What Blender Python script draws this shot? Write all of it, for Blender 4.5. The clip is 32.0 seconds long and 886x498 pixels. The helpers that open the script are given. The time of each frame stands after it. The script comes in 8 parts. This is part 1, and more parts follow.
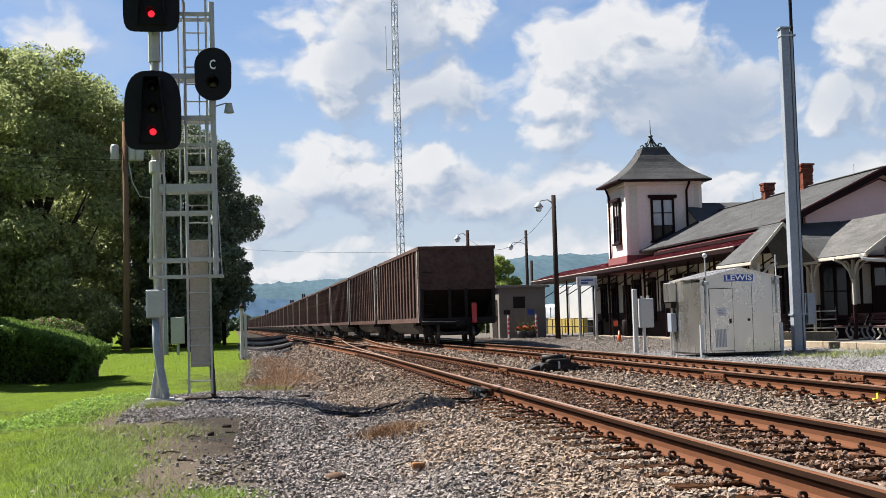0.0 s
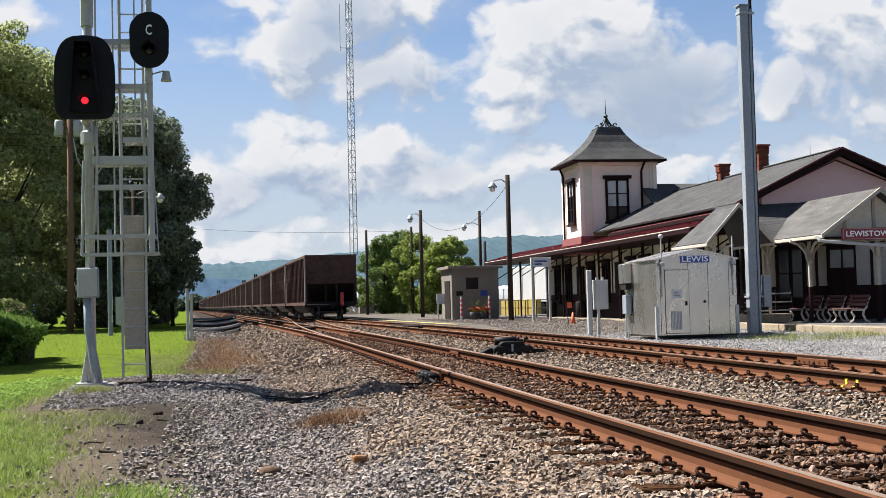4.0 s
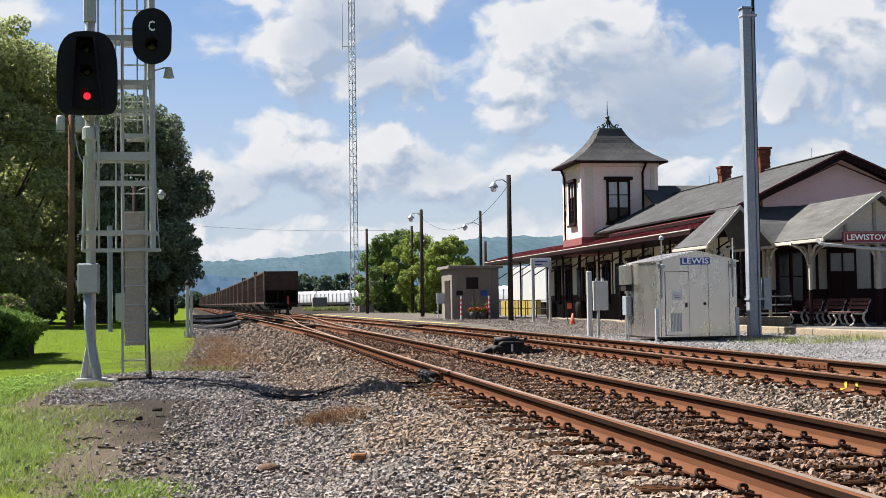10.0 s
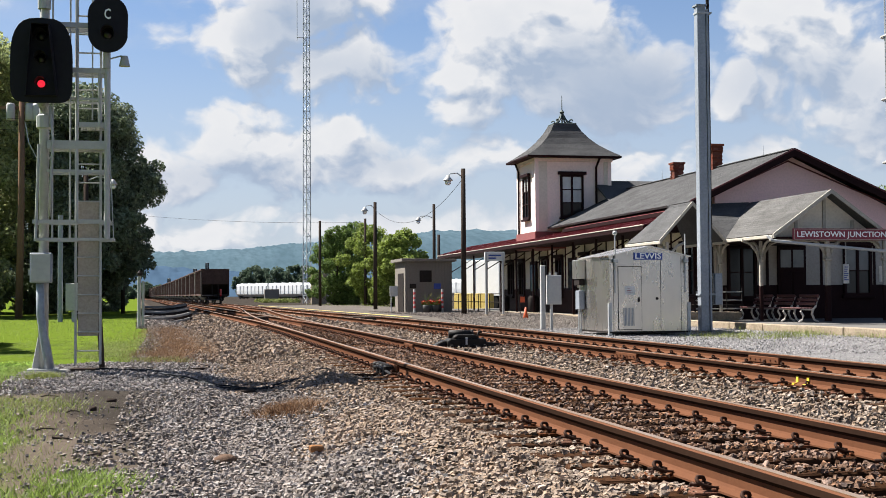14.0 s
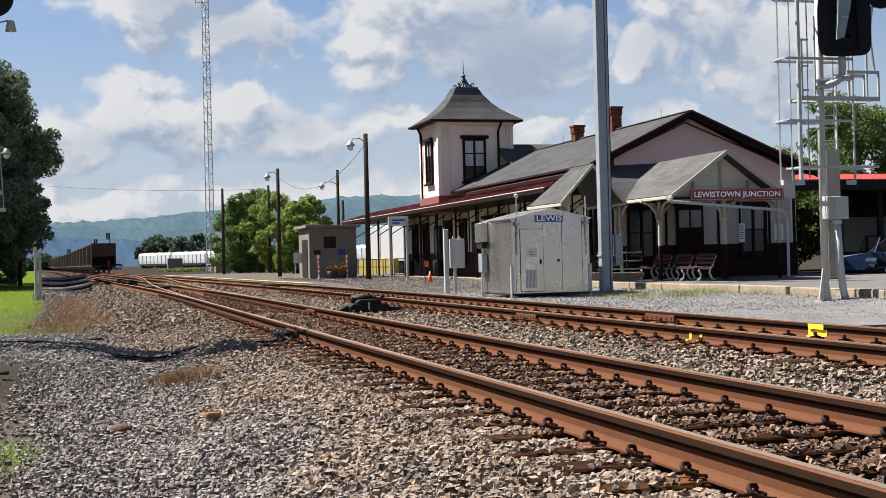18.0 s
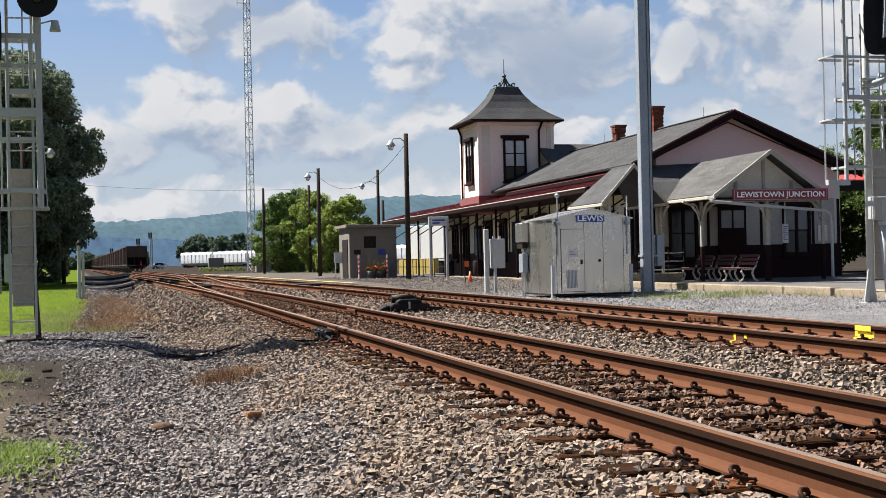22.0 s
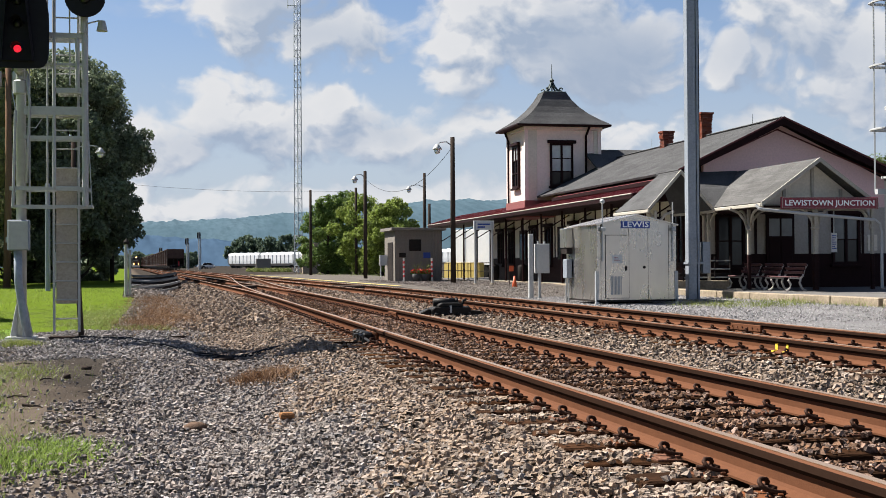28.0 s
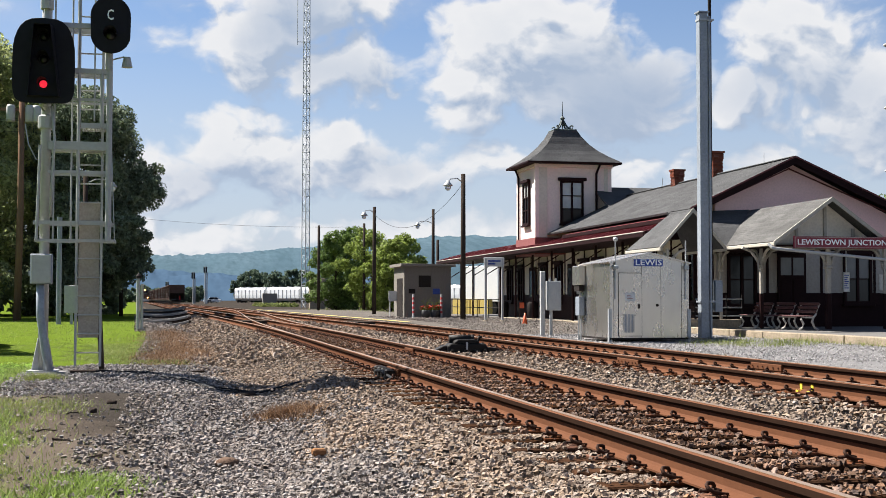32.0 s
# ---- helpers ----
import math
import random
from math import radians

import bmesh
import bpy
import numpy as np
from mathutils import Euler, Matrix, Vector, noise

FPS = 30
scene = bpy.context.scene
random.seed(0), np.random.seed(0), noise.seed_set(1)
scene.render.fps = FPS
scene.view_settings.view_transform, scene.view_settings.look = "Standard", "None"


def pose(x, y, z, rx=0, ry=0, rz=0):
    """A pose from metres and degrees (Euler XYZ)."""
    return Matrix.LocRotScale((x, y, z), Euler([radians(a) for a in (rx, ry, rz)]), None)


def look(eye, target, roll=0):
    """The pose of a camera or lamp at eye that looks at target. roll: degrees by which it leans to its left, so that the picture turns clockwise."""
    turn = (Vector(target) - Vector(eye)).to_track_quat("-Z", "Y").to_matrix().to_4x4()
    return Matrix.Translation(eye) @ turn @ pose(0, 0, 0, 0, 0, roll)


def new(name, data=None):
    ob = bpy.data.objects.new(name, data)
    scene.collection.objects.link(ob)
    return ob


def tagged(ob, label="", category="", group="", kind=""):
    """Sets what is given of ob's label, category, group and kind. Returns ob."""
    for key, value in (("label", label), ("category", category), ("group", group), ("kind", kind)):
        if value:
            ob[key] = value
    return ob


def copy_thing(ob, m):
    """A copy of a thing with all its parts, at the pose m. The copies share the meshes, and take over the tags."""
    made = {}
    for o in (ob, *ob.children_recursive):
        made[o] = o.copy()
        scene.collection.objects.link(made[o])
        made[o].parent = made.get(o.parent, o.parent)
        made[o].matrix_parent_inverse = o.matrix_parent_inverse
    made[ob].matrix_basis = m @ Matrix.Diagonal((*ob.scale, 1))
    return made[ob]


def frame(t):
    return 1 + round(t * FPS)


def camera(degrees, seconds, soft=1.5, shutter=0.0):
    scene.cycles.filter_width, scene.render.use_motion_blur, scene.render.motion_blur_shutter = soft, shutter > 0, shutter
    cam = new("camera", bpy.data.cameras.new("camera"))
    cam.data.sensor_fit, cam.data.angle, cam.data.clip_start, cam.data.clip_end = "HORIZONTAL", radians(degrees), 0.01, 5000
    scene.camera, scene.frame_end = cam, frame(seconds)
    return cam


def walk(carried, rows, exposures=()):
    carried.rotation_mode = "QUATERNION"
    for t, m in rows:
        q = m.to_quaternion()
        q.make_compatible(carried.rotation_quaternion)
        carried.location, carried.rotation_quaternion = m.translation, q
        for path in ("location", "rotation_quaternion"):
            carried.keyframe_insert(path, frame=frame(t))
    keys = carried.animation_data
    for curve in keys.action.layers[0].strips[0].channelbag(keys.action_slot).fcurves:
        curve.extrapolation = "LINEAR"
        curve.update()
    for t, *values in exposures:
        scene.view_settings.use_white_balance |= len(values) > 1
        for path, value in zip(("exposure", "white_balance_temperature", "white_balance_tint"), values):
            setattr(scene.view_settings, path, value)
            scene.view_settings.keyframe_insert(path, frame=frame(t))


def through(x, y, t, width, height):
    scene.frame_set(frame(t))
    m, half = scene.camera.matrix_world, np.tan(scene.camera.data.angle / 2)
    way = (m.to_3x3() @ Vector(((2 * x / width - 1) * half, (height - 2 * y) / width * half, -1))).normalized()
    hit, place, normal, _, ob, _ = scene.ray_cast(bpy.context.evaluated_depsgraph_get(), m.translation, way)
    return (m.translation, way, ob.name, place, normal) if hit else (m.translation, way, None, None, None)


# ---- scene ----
# Handheld pan from the lawn side of the line towards the depot. x: across the tracks, y: along them, z: up.
cam = camera(38.42, 32.0, 0.6)
# seconds, x, y, z, tilt, turn, lean
PATH = (
    (0, -0.203, -0.951, 1.099, 93.299, -7.595, -1.634),
    (0.5, -0.013, -0.156, 1.136, 93.321, -7.507, -1.934),
    (1, 0.005, -0.022, 1.105, 93.595, -8.185, -1.163),
    (1.5, 0.002, -0.020, 1.096, 92.167, -9.359, -0.623),
    (2, -0.008, -0.020, 1.098, 92.057, -9.180, -0.349),
    (2.5, -0.006, -0.018, 1.099, 92.151, -9.346, -0.709),
    (4.5, -0.004, -0.012, 1.097, 92.407, -9.676, -1.452),
    (5, -0.007, 0.007, 1.095, 92.126, -10.388, -0.718),
    (5.5, -0.003, -0.001, 1.098, 92.034, -10.733, -0.595),
    (6, -0.012, -0.018, 1.100, 92.124, -10.538, -0.554),
    (6.5, -0.005, -0.023, 1.099, 92.174, -10.303, -0.589),
    (7, -0.012, -0.014, 1.095, 92.057, -10.183, -0.403),
    (7.5, -0.008, -0.011, 1.095, 92.003, -10.049, -0.565),
    (8, -0.010, -0.003, 1.101, 92.061, -10.124, -0.712),
    (8.5, -0.008, 0.007, 1.097, 92.181, -10.023, -0.969),
    (9, -0.008, -0.002, 1.096, 92.230, -9.941, -1.012),
    (9.5, -0.010, -0.007, 1.098, 92.290, -9.813, -1.102),
    (10, -0.010, -0.009, 1.094, 92.372, -9.649, -0.845),
    (10.5, -0.017, -0.012, 1.097, 92.413, -9.677, -0.771),
    (11, -0.011, -0.013, 1.101, 92.461, -9.598, -0.694),
    (11.5, -0.009, -0.022, 1.100, 92.537, -9.738, -0.830),
    (12, -0.011, -0.024, 1.095, 92.566, -9.991, -0.764),
    (12.5, -0.009, -0.026, 1.096, 92.532, -10.100, -0.808),
    (13, -0.005, -0.022, 1.098, 92.462, -9.980, -0.975),
    (13.5, -0.022, -0.013, 1.090, 92.249, -10.714, -0.580),
    (14, -0.074, -0.029, 1.089, 92.041, -11.781, -0.377),
    (14.5, -0.116, -0.044, 1.084, 91.935, -12.067, -0.989),
    (16.5, 0.019, -0.059, 1.082, 90.613, -12.461, -1.051),
    (17, 0.017, -0.060, 1.078, 90.486, -15.417, -0.375),
    (17.5, 0.022, -0.057, 1.072, 90.433, -16.731, -0.187),
    (18, 0.022, -0.050, 1.068, 90.414, -15.993, -1.402),
    (18.5, 0.018, -0.049, 1.070, 90.389, -15.419, -0.707),
    (19, 0.013, -0.042, 1.071, 90.350, -15.030, -0.500),
    (19.5, 0.017, -0.011, 1.072, 90.266, -14.771, -0.439),
    (20, 0.015, 0.007, 1.070, 90.325, -14.478, -0.637),
    (20.5, 0.014, 0.020, 1.074, 90.376, -14.350, -0.659),
    (21, 0.018, 0.025, 1.067, 90.415, -14.414, -0.649),
    (21.5, 0.019, 0.026, 1.061, 90.457, -14.333, -1.091),
    (22, 0.019, 0.026, 1.061, 90.462, -14.208, -1.240),
    (22.5, 0.019, 0.027, 1.060, 90.507, -14.091, -1.249),
    (23, 0.016, 0.025, 1.058, 90.516, -14.011, -1.101),
    (23.5, 0.017, 0.033, 1.057, 90.574, -13.880, -0.971),
    (24, 0.014, 0.041, 1.063, 90.591, -13.861, -0.939),
    (24.5, 0.011, 0.045, 1.065, 90.619, -14.109, -0.916),
    (25, 0.010, 0.041, 1.064, 90.595, -14.039, -0.810),
    (25.5, 0.010, 0.042, 1.061, 90.645, -13.952, -0.828),
    (27.5, 0.138, 0.071, 1.056, 90.327, -12.966, 0.405),
    (28, 0.125, 0.065, 1.057, 90.669, -12.098, -0.365),
    (28.5, 0.071, 0.054, 1.062, 90.665, -11.205, -1.392),
    (29, 0.027, 0.044, 1.065, 90.645, -11.502, -1.698),
    (29.5, 0.019, 0.036, 1.069, 90.681, -11.610, -1.228),
    (30, 0.016, 0.027, 1.064, 90.834, -11.605, -0.793),
    (30.5, 0.000, 0.028, 1.062, 90.730, -12.654, -0.153),
    (31, -0.055, 0.034, 1.068, 91.226, -10.540, 0.230),
    (31.5, -0.121, 0.037, 1.063, 91.797, -10.993, -0.702),
    (32, -0.117, 0.053, 1.070, 92.294, -11.859, 0.078),
)
walk(cam, [(t, pose(x, y, z, tilt, 0, turn) @ pose(0, 0, 0, 0, 0, lean)) for t, x, y, z, tilt, turn, lean in PATH],
     exposures=((0.0, 1.48), (13.5, 1.47), (17.0, 1.31), (28.0, 1.34), (31.0, 1.45), (32.0, 1.48)))

# ---- light ----
SUN_FROM = Vector((-0.56, 0.44, 0.90)).normalized()
sun = new("sun", bpy.data.lights.new("sun", "SUN"))
sun.data.energy, sun.data.angle, sun.data.color = 5.6, radians(0.5), (1.0, 0.965, 0.915)
sun.matrix_world = look(SUN_FROM * 60, (0, 0, 0))


def sky_world():
    """Blue sky with sunlit cumulus: soft banks of cloud, broken up by noise, bright towards the sun and grey beneath."""
    world = bpy.data.worlds.new("sky")
    scene.world = world
    world.use_nodes = True
    nt = world.node_tree
    nt.nodes.clear()
    N, L = nt.nodes.new, nt.links.new
    sky = N("ShaderNodeTexSky")
    sky.sky_type, sky.sun_disc = "NISHITA", False
    sky.sun_elevation = math.asin(SUN_FROM.z)
    sky.sun_rotation = math.atan2(SUN_FROM.x, SUN_FROM.y)
    sky.air_density, sky.dust_density, sky.ozone_density = 1.0, 0.6, 2.0
    coord = N("ShaderNodeTexCoord").outputs["Generated"]

    def vmath(op, a, b):
        n = N("ShaderNodeVectorMath")
        n.operation = op
        for k, v in enumerate((a, b)):
            if v is None:
                continue
            if isinstance(v, bpy.types.NodeSocket):
                L(v, n.inputs[k])
            else:
                n.inputs[k].default_value = v
        return n

    def fmath(op, a, b=0.0, c=0.0, clamp=False):
        n = N("ShaderNodeMath")
        n.operation, n.use_clamp = op, clamp
        for k, v in enumerate((a, b, c)):
            if isinstance(v, bpy.types.NodeSocket):
                L(v, n.inputs[k])
            else:
                n.inputs[k].default_value = v
        return n.outputs[0]

    def puffs(p, banks):
        """The thickest of some soft banks: turn to the right of the tracks and height, in degrees; spread across and up; weight."""
        total = None
        for az, el, wide, high, weight in banks:
            a, e = radians(az), radians(el)
            centre = (math.sin(a) * math.cos(e), math.cos(a) * math.cos(e), math.sin(e))
            off = vmath("SUBTRACT", p, centre).outputs["Vector"]
            s = (0.78 / radians(wide), 0.78 / radians(wide), 0.8 / radians(high))
            dist = vmath("LENGTH", vmath("MULTIPLY", off, s).outputs["Vector"], None).outputs["Value"]
            puff = fmath("MULTIPLY", fmath("SUBTRACT", 1.0, fmath("MULTIPLY", dist, dist), clamp=True), weight)
            total = puff if total is None else fmath("MAXIMUM", total, puff)
        return total

    def density(shift):
        p = vmath("ADD", coord, shift).outputs["Vector"]
        swirl = N("ShaderNodeTexNoise")
        swirl.inputs["Scale"].default_value, swirl.inputs["Detail"].default_value = 11.0, 4.0
        L(p, swirl.inputs["Vector"])
        shove = vmath("MULTIPLY", vmath("SUBTRACT", swirl.outputs["Color"], (0.5, 0.5, 0.5)).outputs["Vector"], (0.09, 0.09, 0.06)).outputs["Vector"]
        p = vmath("ADD", p, shove).outputs["Vector"]
        total = puffs(p, BANKS)
        stretch = vmath("MULTIPLY", p, (1.0, 1.0, 1.5)).outputs["Vector"]
        for scale, amount, detail in ((9.0, 0.36, 8.0), (24.0, 0.5, 9.0)):
            n = N("ShaderNodeTexNoise")
            n.inputs["Scale"].default_value, n.inputs["Detail"].default_value, n.inputs["Roughness"].default_value = scale, detail, 0.58
            L(stretch, n.inputs["Vector"])
            total = fmath("MULTIPLY_ADD", fmath("SUBTRACT", n.outputs["Fac"], 0.5), amount * 2, total)
        # cauliflower heads: rounded cells at two sizes
        for scale, amount in ((26.0, 0.36), (60.0, 0.2)):
            n = N("ShaderNodeTexVoronoi")
            n.feature = "SMOOTH_F1"
            n.inputs["Scale"].default_value, n.inputs["Smoothness"].default_value, n.inputs["Detail"].default_value = scale, 0.35, 1.0
            L(stretch, n.inputs["Vector"])
            total = fmath("MULTIPLY_ADD", fmath("SUBTRACT", 0.42, n.outputs["Distance"]), amount, total)
        # fair-weather cumulus crowds towards the horizon; overhead the sky is mostly clear
        height = N("ShaderNodeSeparateXYZ")
        L(coord, height.inputs[0])
        clear = N("ShaderNodeMapRange")
        L(height.outputs["Z"], clear.inputs["Value"])
        clear.inputs["From Min"].default_value, clear.inputs["From Max"].default_value, clear.inputs["To Max"].default_value = 0.30, 0.50, 0.45
        return fmath("SUBTRACT", total, clear.outputs[0])

    d = density((0, 0, 0))
    toward = density(tuple(Vector((-0.45, 0.1, 0.75)) * 0.022))
    cover = N("ShaderNodeMapRange")
    cover.interpolation_type = "SMOOTHSTEP"
    L(d, cover.inputs["Value"])
    cover.inputs["From Min"].default_value, cover.inputs["From Max"].default_value = 0.06, 0.50
    # thin white haze that thickens towards the horizon
    level = N("ShaderNodeSeparateXYZ")
    L(coord, level.inputs[0])
    veil = N("ShaderNodeMapRange")
    veil.interpolation_type = "SMOOTHSTEP"
    L(level.outputs["Z"], veil.inputs["Value"])
    veil.inputs["From Min"].default_value, veil.inputs["From Max"].default_value = 0.04, 0.24
    veil.inputs["To Min"].default_value, veil.inputs["To Max"].default_value = 0.74, 0.12
    lit = fmath("MULTIPLY_ADD", fmath("SUBTRACT", d, toward), 2.4, 0.70, clamp=True)
    wisp = N("ShaderNodeTexNoise")
    wisp.inputs["Scale"].default_value, wisp.inputs["Detail"].default_value = 14.0, 5.0
    L(coord, wisp.inputs["Vector"])
    drift = vmath("MULTIPLY", vmath("SUBTRACT", wisp.outputs["Color"], (0.5, 0.5, 0.5)).outputs["Vector"], (0.10, 0.10, 0.07)).outputs["Vector"]
    under = puffs(vmath("ADD", coord, drift).outputs["Vector"], SHADES)
    lit = fmath("MULTIPLY", lit, fmath("MULTIPLY_ADD", under, -0.95, 1.0, clamp=True))
    solid = cover.outputs[0]
    thick = fmath("MULTIPLY_ADD", d, -0.25, 1.12, clamp=True)
    lit = fmath("MULTIPLY", lit, thick)
    thin = N("ShaderNodeTexNoise")
    thin.inputs["Scale"].default_value, thin.inputs["Detail"].default_value, thin.inputs["Roughness"].default_value = 6.0, 7.0, 0.55
    L(vmath("MULTIPLY", coord, (1.0, 1.0, 1.9)).outputs["Vector"], thin.inputs["Vector"])
    film_ = N("ShaderNodeMapRange")
    film_.interpolation_type = "SMOOTHSTEP"
    L(thin.outputs["Fac"], film_.inputs["Value"])
    film_.inputs["From Min"].default_value, film_.inputs["From Max"].default_value, film_.inputs["To Max"].default_value = 0.40, 0.68, 0.40
    height = N("ShaderNodeMapRange")
    L(level.outputs["Z"], height.inputs["Value"])
    height.inputs["From Min"].default_value, height.inputs["From Max"].default_value, height.inputs["To Min"].default_value, height.inputs["To Max"].default_value = 0.28, 0.55, 1.0, 0.15
    hazy = fmath("MAXIMUM", veil.outputs[0], fmath("MULTIPLY", film_.outputs[0], height.outputs[0]))
    tone = N("ShaderNodeMix")
    tone.data_type = "RGBA"
    L(lit, tone.inputs[0])
    tone.inputs["A"].default_value, tone.inputs["B"].default_value = (5.1, 6.2, 8.0, 1), (10.5, 10.6, 10.9, 1)
    mix = N("ShaderNodeMix")
    mix.data_type = "RGBA"
    L(solid, mix.inputs[0])
    tint = N("ShaderNodeMix")
    tint.data_type, tint.blend_type = "RGBA", "MULTIPLY"
    tint.inputs[0].default_value = 1.0
    L(sky.outputs[0], tint.inputs["A"])
    tint.inputs["B"].default_value = (1.06, 1.25, 1.52, 1)
    haze = N("ShaderNodeMix")
    haze.data_type = "RGBA"
    L(hazy, haze.inputs[0])
    L(tint.outputs["Result"], haze.inputs["A"])
    haze.inputs["B"].default_value = (7.5, 8.2, 9.4, 1)
    L(haze.outputs["Result"], mix.inputs["A"])
    L(tone.outputs["Result"], mix.inputs["B"])
    back = N("ShaderNodeBackground")
    back.inputs["Strength"].default_value = 0.029
    L(mix.outputs["Result"], back.inputs["Color"])
    L(back.outputs[0], N("ShaderNodeOutputWorld").inputs["Surface"])


BANKS = (
    # high clouds
    (3.2, 11.4, 2.6, 2.4, 0.95), (7.4, 10.4, 3.4, 2.0, 0.80), (5.6, 13.6, 5.0, 2.4, 0.90), (-0.6, 11.4, 1.0, 1.3, 0.45), (-9.2, 12.6, 2.2, 1.5, 0.62),
    # cumulus in the middle of the sky
    (2.4, 6.8, 3.0, 2.0, 0.88), (0.0, 5.4, 3.2, 1.6, 0.72), (4.6, 5.4, 2.6, 1.7, 0.70), (7.7, 7.2, 2.3, 1.5, 0.88), (9.6, 5.6, 3.2, 1.6, 0.70), (13.4, 9.0, 2.2, 1.9, 0.95),
    (16.4, 11.4, 4.6, 2.9, 1.15), (19.6, 9.4, 4.0, 2.6, 1.00), (13.0, 5.6, 4.0, 1.6, 0.62), (18.0, 5.6, 4.0, 1.7, 0.66), (20.2, 11.0, 0.6, 0.7, 0.66), (21.6, 11.2, 0.6, 0.6, 0.62),
    (24.6, 8.8, 1.4, 1.5, 0.90), (27.4, 10.8, 3.4, 3.2, 0.92), (31.0, 8.6, 3.4, 3.4, 0.90), (26.0, 5.8, 3.2, 1.5, 0.66), (23.6, 5.2, 2.2, 1.2, 0.58),
    # low banks along the horizon
    (-1.0, 2.6, 9.0, 1.8, 0.66), (11.0, 2.6, 9.0, 1.6, 0.62), (27.0, 3.0, 9.0, 1.7, 0.60),
)
# grey undersides of the large clouds
SHADES = (
    (5.4, 12.3, 2.3, 2.0, 0.85), (7.6, 9.8, 2.6, 1.3, 0.55), (2.6, 5.2, 3.4, 1.0, 0.55), (8.6, 5.8, 3.0, 1.0, 0.50), (19.6, 9.0, 3.8, 2.3, 1.00), (16.4, 8.6, 2.6, 1.2, 0.70),
    (13.6, 7.2, 2.4, 0.9, 0.55), (28.0, 9.0, 3.0, 1.6, 0.55), (26.2, 7.0, 2.6, 1.0, 0.50), (31.5, 6.6, 3.0, 1.4, 0.55), (14.0, 4.2, 9.0, 1.0, 0.40),
)
sky_world()

# ---- materials ----
def material(name, colour, second=None, rough=0.7, metal=0.0, grain=8.0, blotch=1.2, amount=0.35, bump=0.25, fine=60.0,
             piece=0.0, island=0.0, stretch=(1, 1, 1), spec=0.5, world=False, glow=None, third=None, streak=False):
    """A weathered surface: two colours mixed by a coarse and a fine noise, gloss that varies with them, and fine relief."""
    m = bpy.data.materials.new(name)
    m.use_nodes = True
    nt = m.node_tree
    N, L = nt.nodes.new, nt.links.new
    b = nt.nodes["Principled BSDF"]
    b.inputs["Metallic"].default_value = metal
    b.inputs["Specular IOR Level"].default_value = 0.0 if rough > 0.84 else spec
    co = N("ShaderNodeNewGeometry").outputs["Position"] if world else N("ShaderNodeTexCoord").outputs["Object"]
    mp = N("ShaderNodeMapping")
    mp.inputs["Scale"].default_value = stretch
    L(co, mp.inputs["Vector"])
    second = second or tuple(c * 0.62 for c in colour)

    def tex(scale, detail=5.0, rough_=0.6):
        n = N("ShaderNodeTexNoise")
        n.inputs["Scale"].default_value, n.inputs["Detail"].default_value, n.inputs["Roughness"].default_value = scale, detail, rough_
        L(mp.outputs[0], n.inputs["Vector"])
        return n.outputs["Fac"]

    def ramp(fac, lo, hi):
        r = N("ShaderNodeMapRange")
        L(fac, r.inputs["Value"])
        r.inputs["From Min"].default_value, r.inputs["From Max"].default_value = lo, hi
        return r.outputs[0]

    def mix(fac, a, c):
        n = N("ShaderNodeMix")
        n.data_type = "RGBA"
        if isinstance(fac, bpy.types.NodeSocket):
            L(fac, n.inputs[0])
        else:
            n.inputs[0].default_value = fac
        for v, k in ((a, "A"), (c, "B")):
            if isinstance(v, bpy.types.NodeSocket):
                L(v, n.inputs[k])
            else:
                n.inputs[k].default_value = (*v, 1)
        return n.outputs["Result"]

    def times(a, k):
        n = N("ShaderNodeMath")
        n.operation = "MULTIPLY"
        L(a, n.inputs[0])
        n.inputs[1].default_value = k
        return n.outputs[0]

    coarse, small = tex(blotch), tex(grain)
    out = mix(times(ramp(coarse, 0.35, 0.7), min(1.0, amount * 1.6)), colour, second)
    out = mix(times(ramp(small, 0.4, 0.75), amount), out, third or tuple(c * 0.45 for c in second))
    for share, sock in ((piece, "object"), (island, "island")):
        if share:
            rnd = N("ShaderNodeObjectInfo").outputs["Random"] if sock == "object" else N("ShaderNodeNewGeometry").outputs["Random Per Island"]
            hsv = N("ShaderNodeHueSaturation")
            L(out, hsv.inputs["Color"])
            r = N("ShaderNodeMapRange")
            L(rnd, r.inputs["Value"])
            r.inputs["To Min"].default_value, r.inputs["To Max"].default_value = 1 - share, 1 + share
            L(r.outputs[0], hsv.inputs["Value"])
            wrap = N("ShaderNodeMath")
            wrap.operation = "FRACT"
            L(times(rnd, 7.31), wrap.inputs[0])
            r = N("ShaderNodeMapRange")
            L(wrap.outputs[0], r.inputs["Value"])
            r.inputs["To Min"].default_value, r.inputs["To Max"].default_value = 1 - share * 0.45, 1 + share * 0.5
            L(r.outputs[0], hsv.inputs["Saturation"])
            out = hsv.outputs[0]
    L(out, b.inputs["Base Color"])
    r = N("ShaderNodeMapRange")
    L(small, r.inputs["Value"])
    r.inputs["To Min"].default_value, r.inputs["To Max"].default_value = max(0.03, rough - 0.15), min(1.0, rough + 0.15)
    L(r.outputs[0], b.inputs["Roughness"])
    if bump:
        bp = N("ShaderNodeBump")
        bp.inputs["Strength"].default_value, bp.inputs["Distance"].default_value = bump, 0.02
        L(tex(fine, 3.0), bp.inputs["Height"])
        L(bp.outputs[0], b.inputs["Normal"])
    if glow:
        b.inputs["Emission Color"].default_value = (*glow[:3], 1)
        b.inputs["Emission Strength"].default_value = glow[3]
    return m


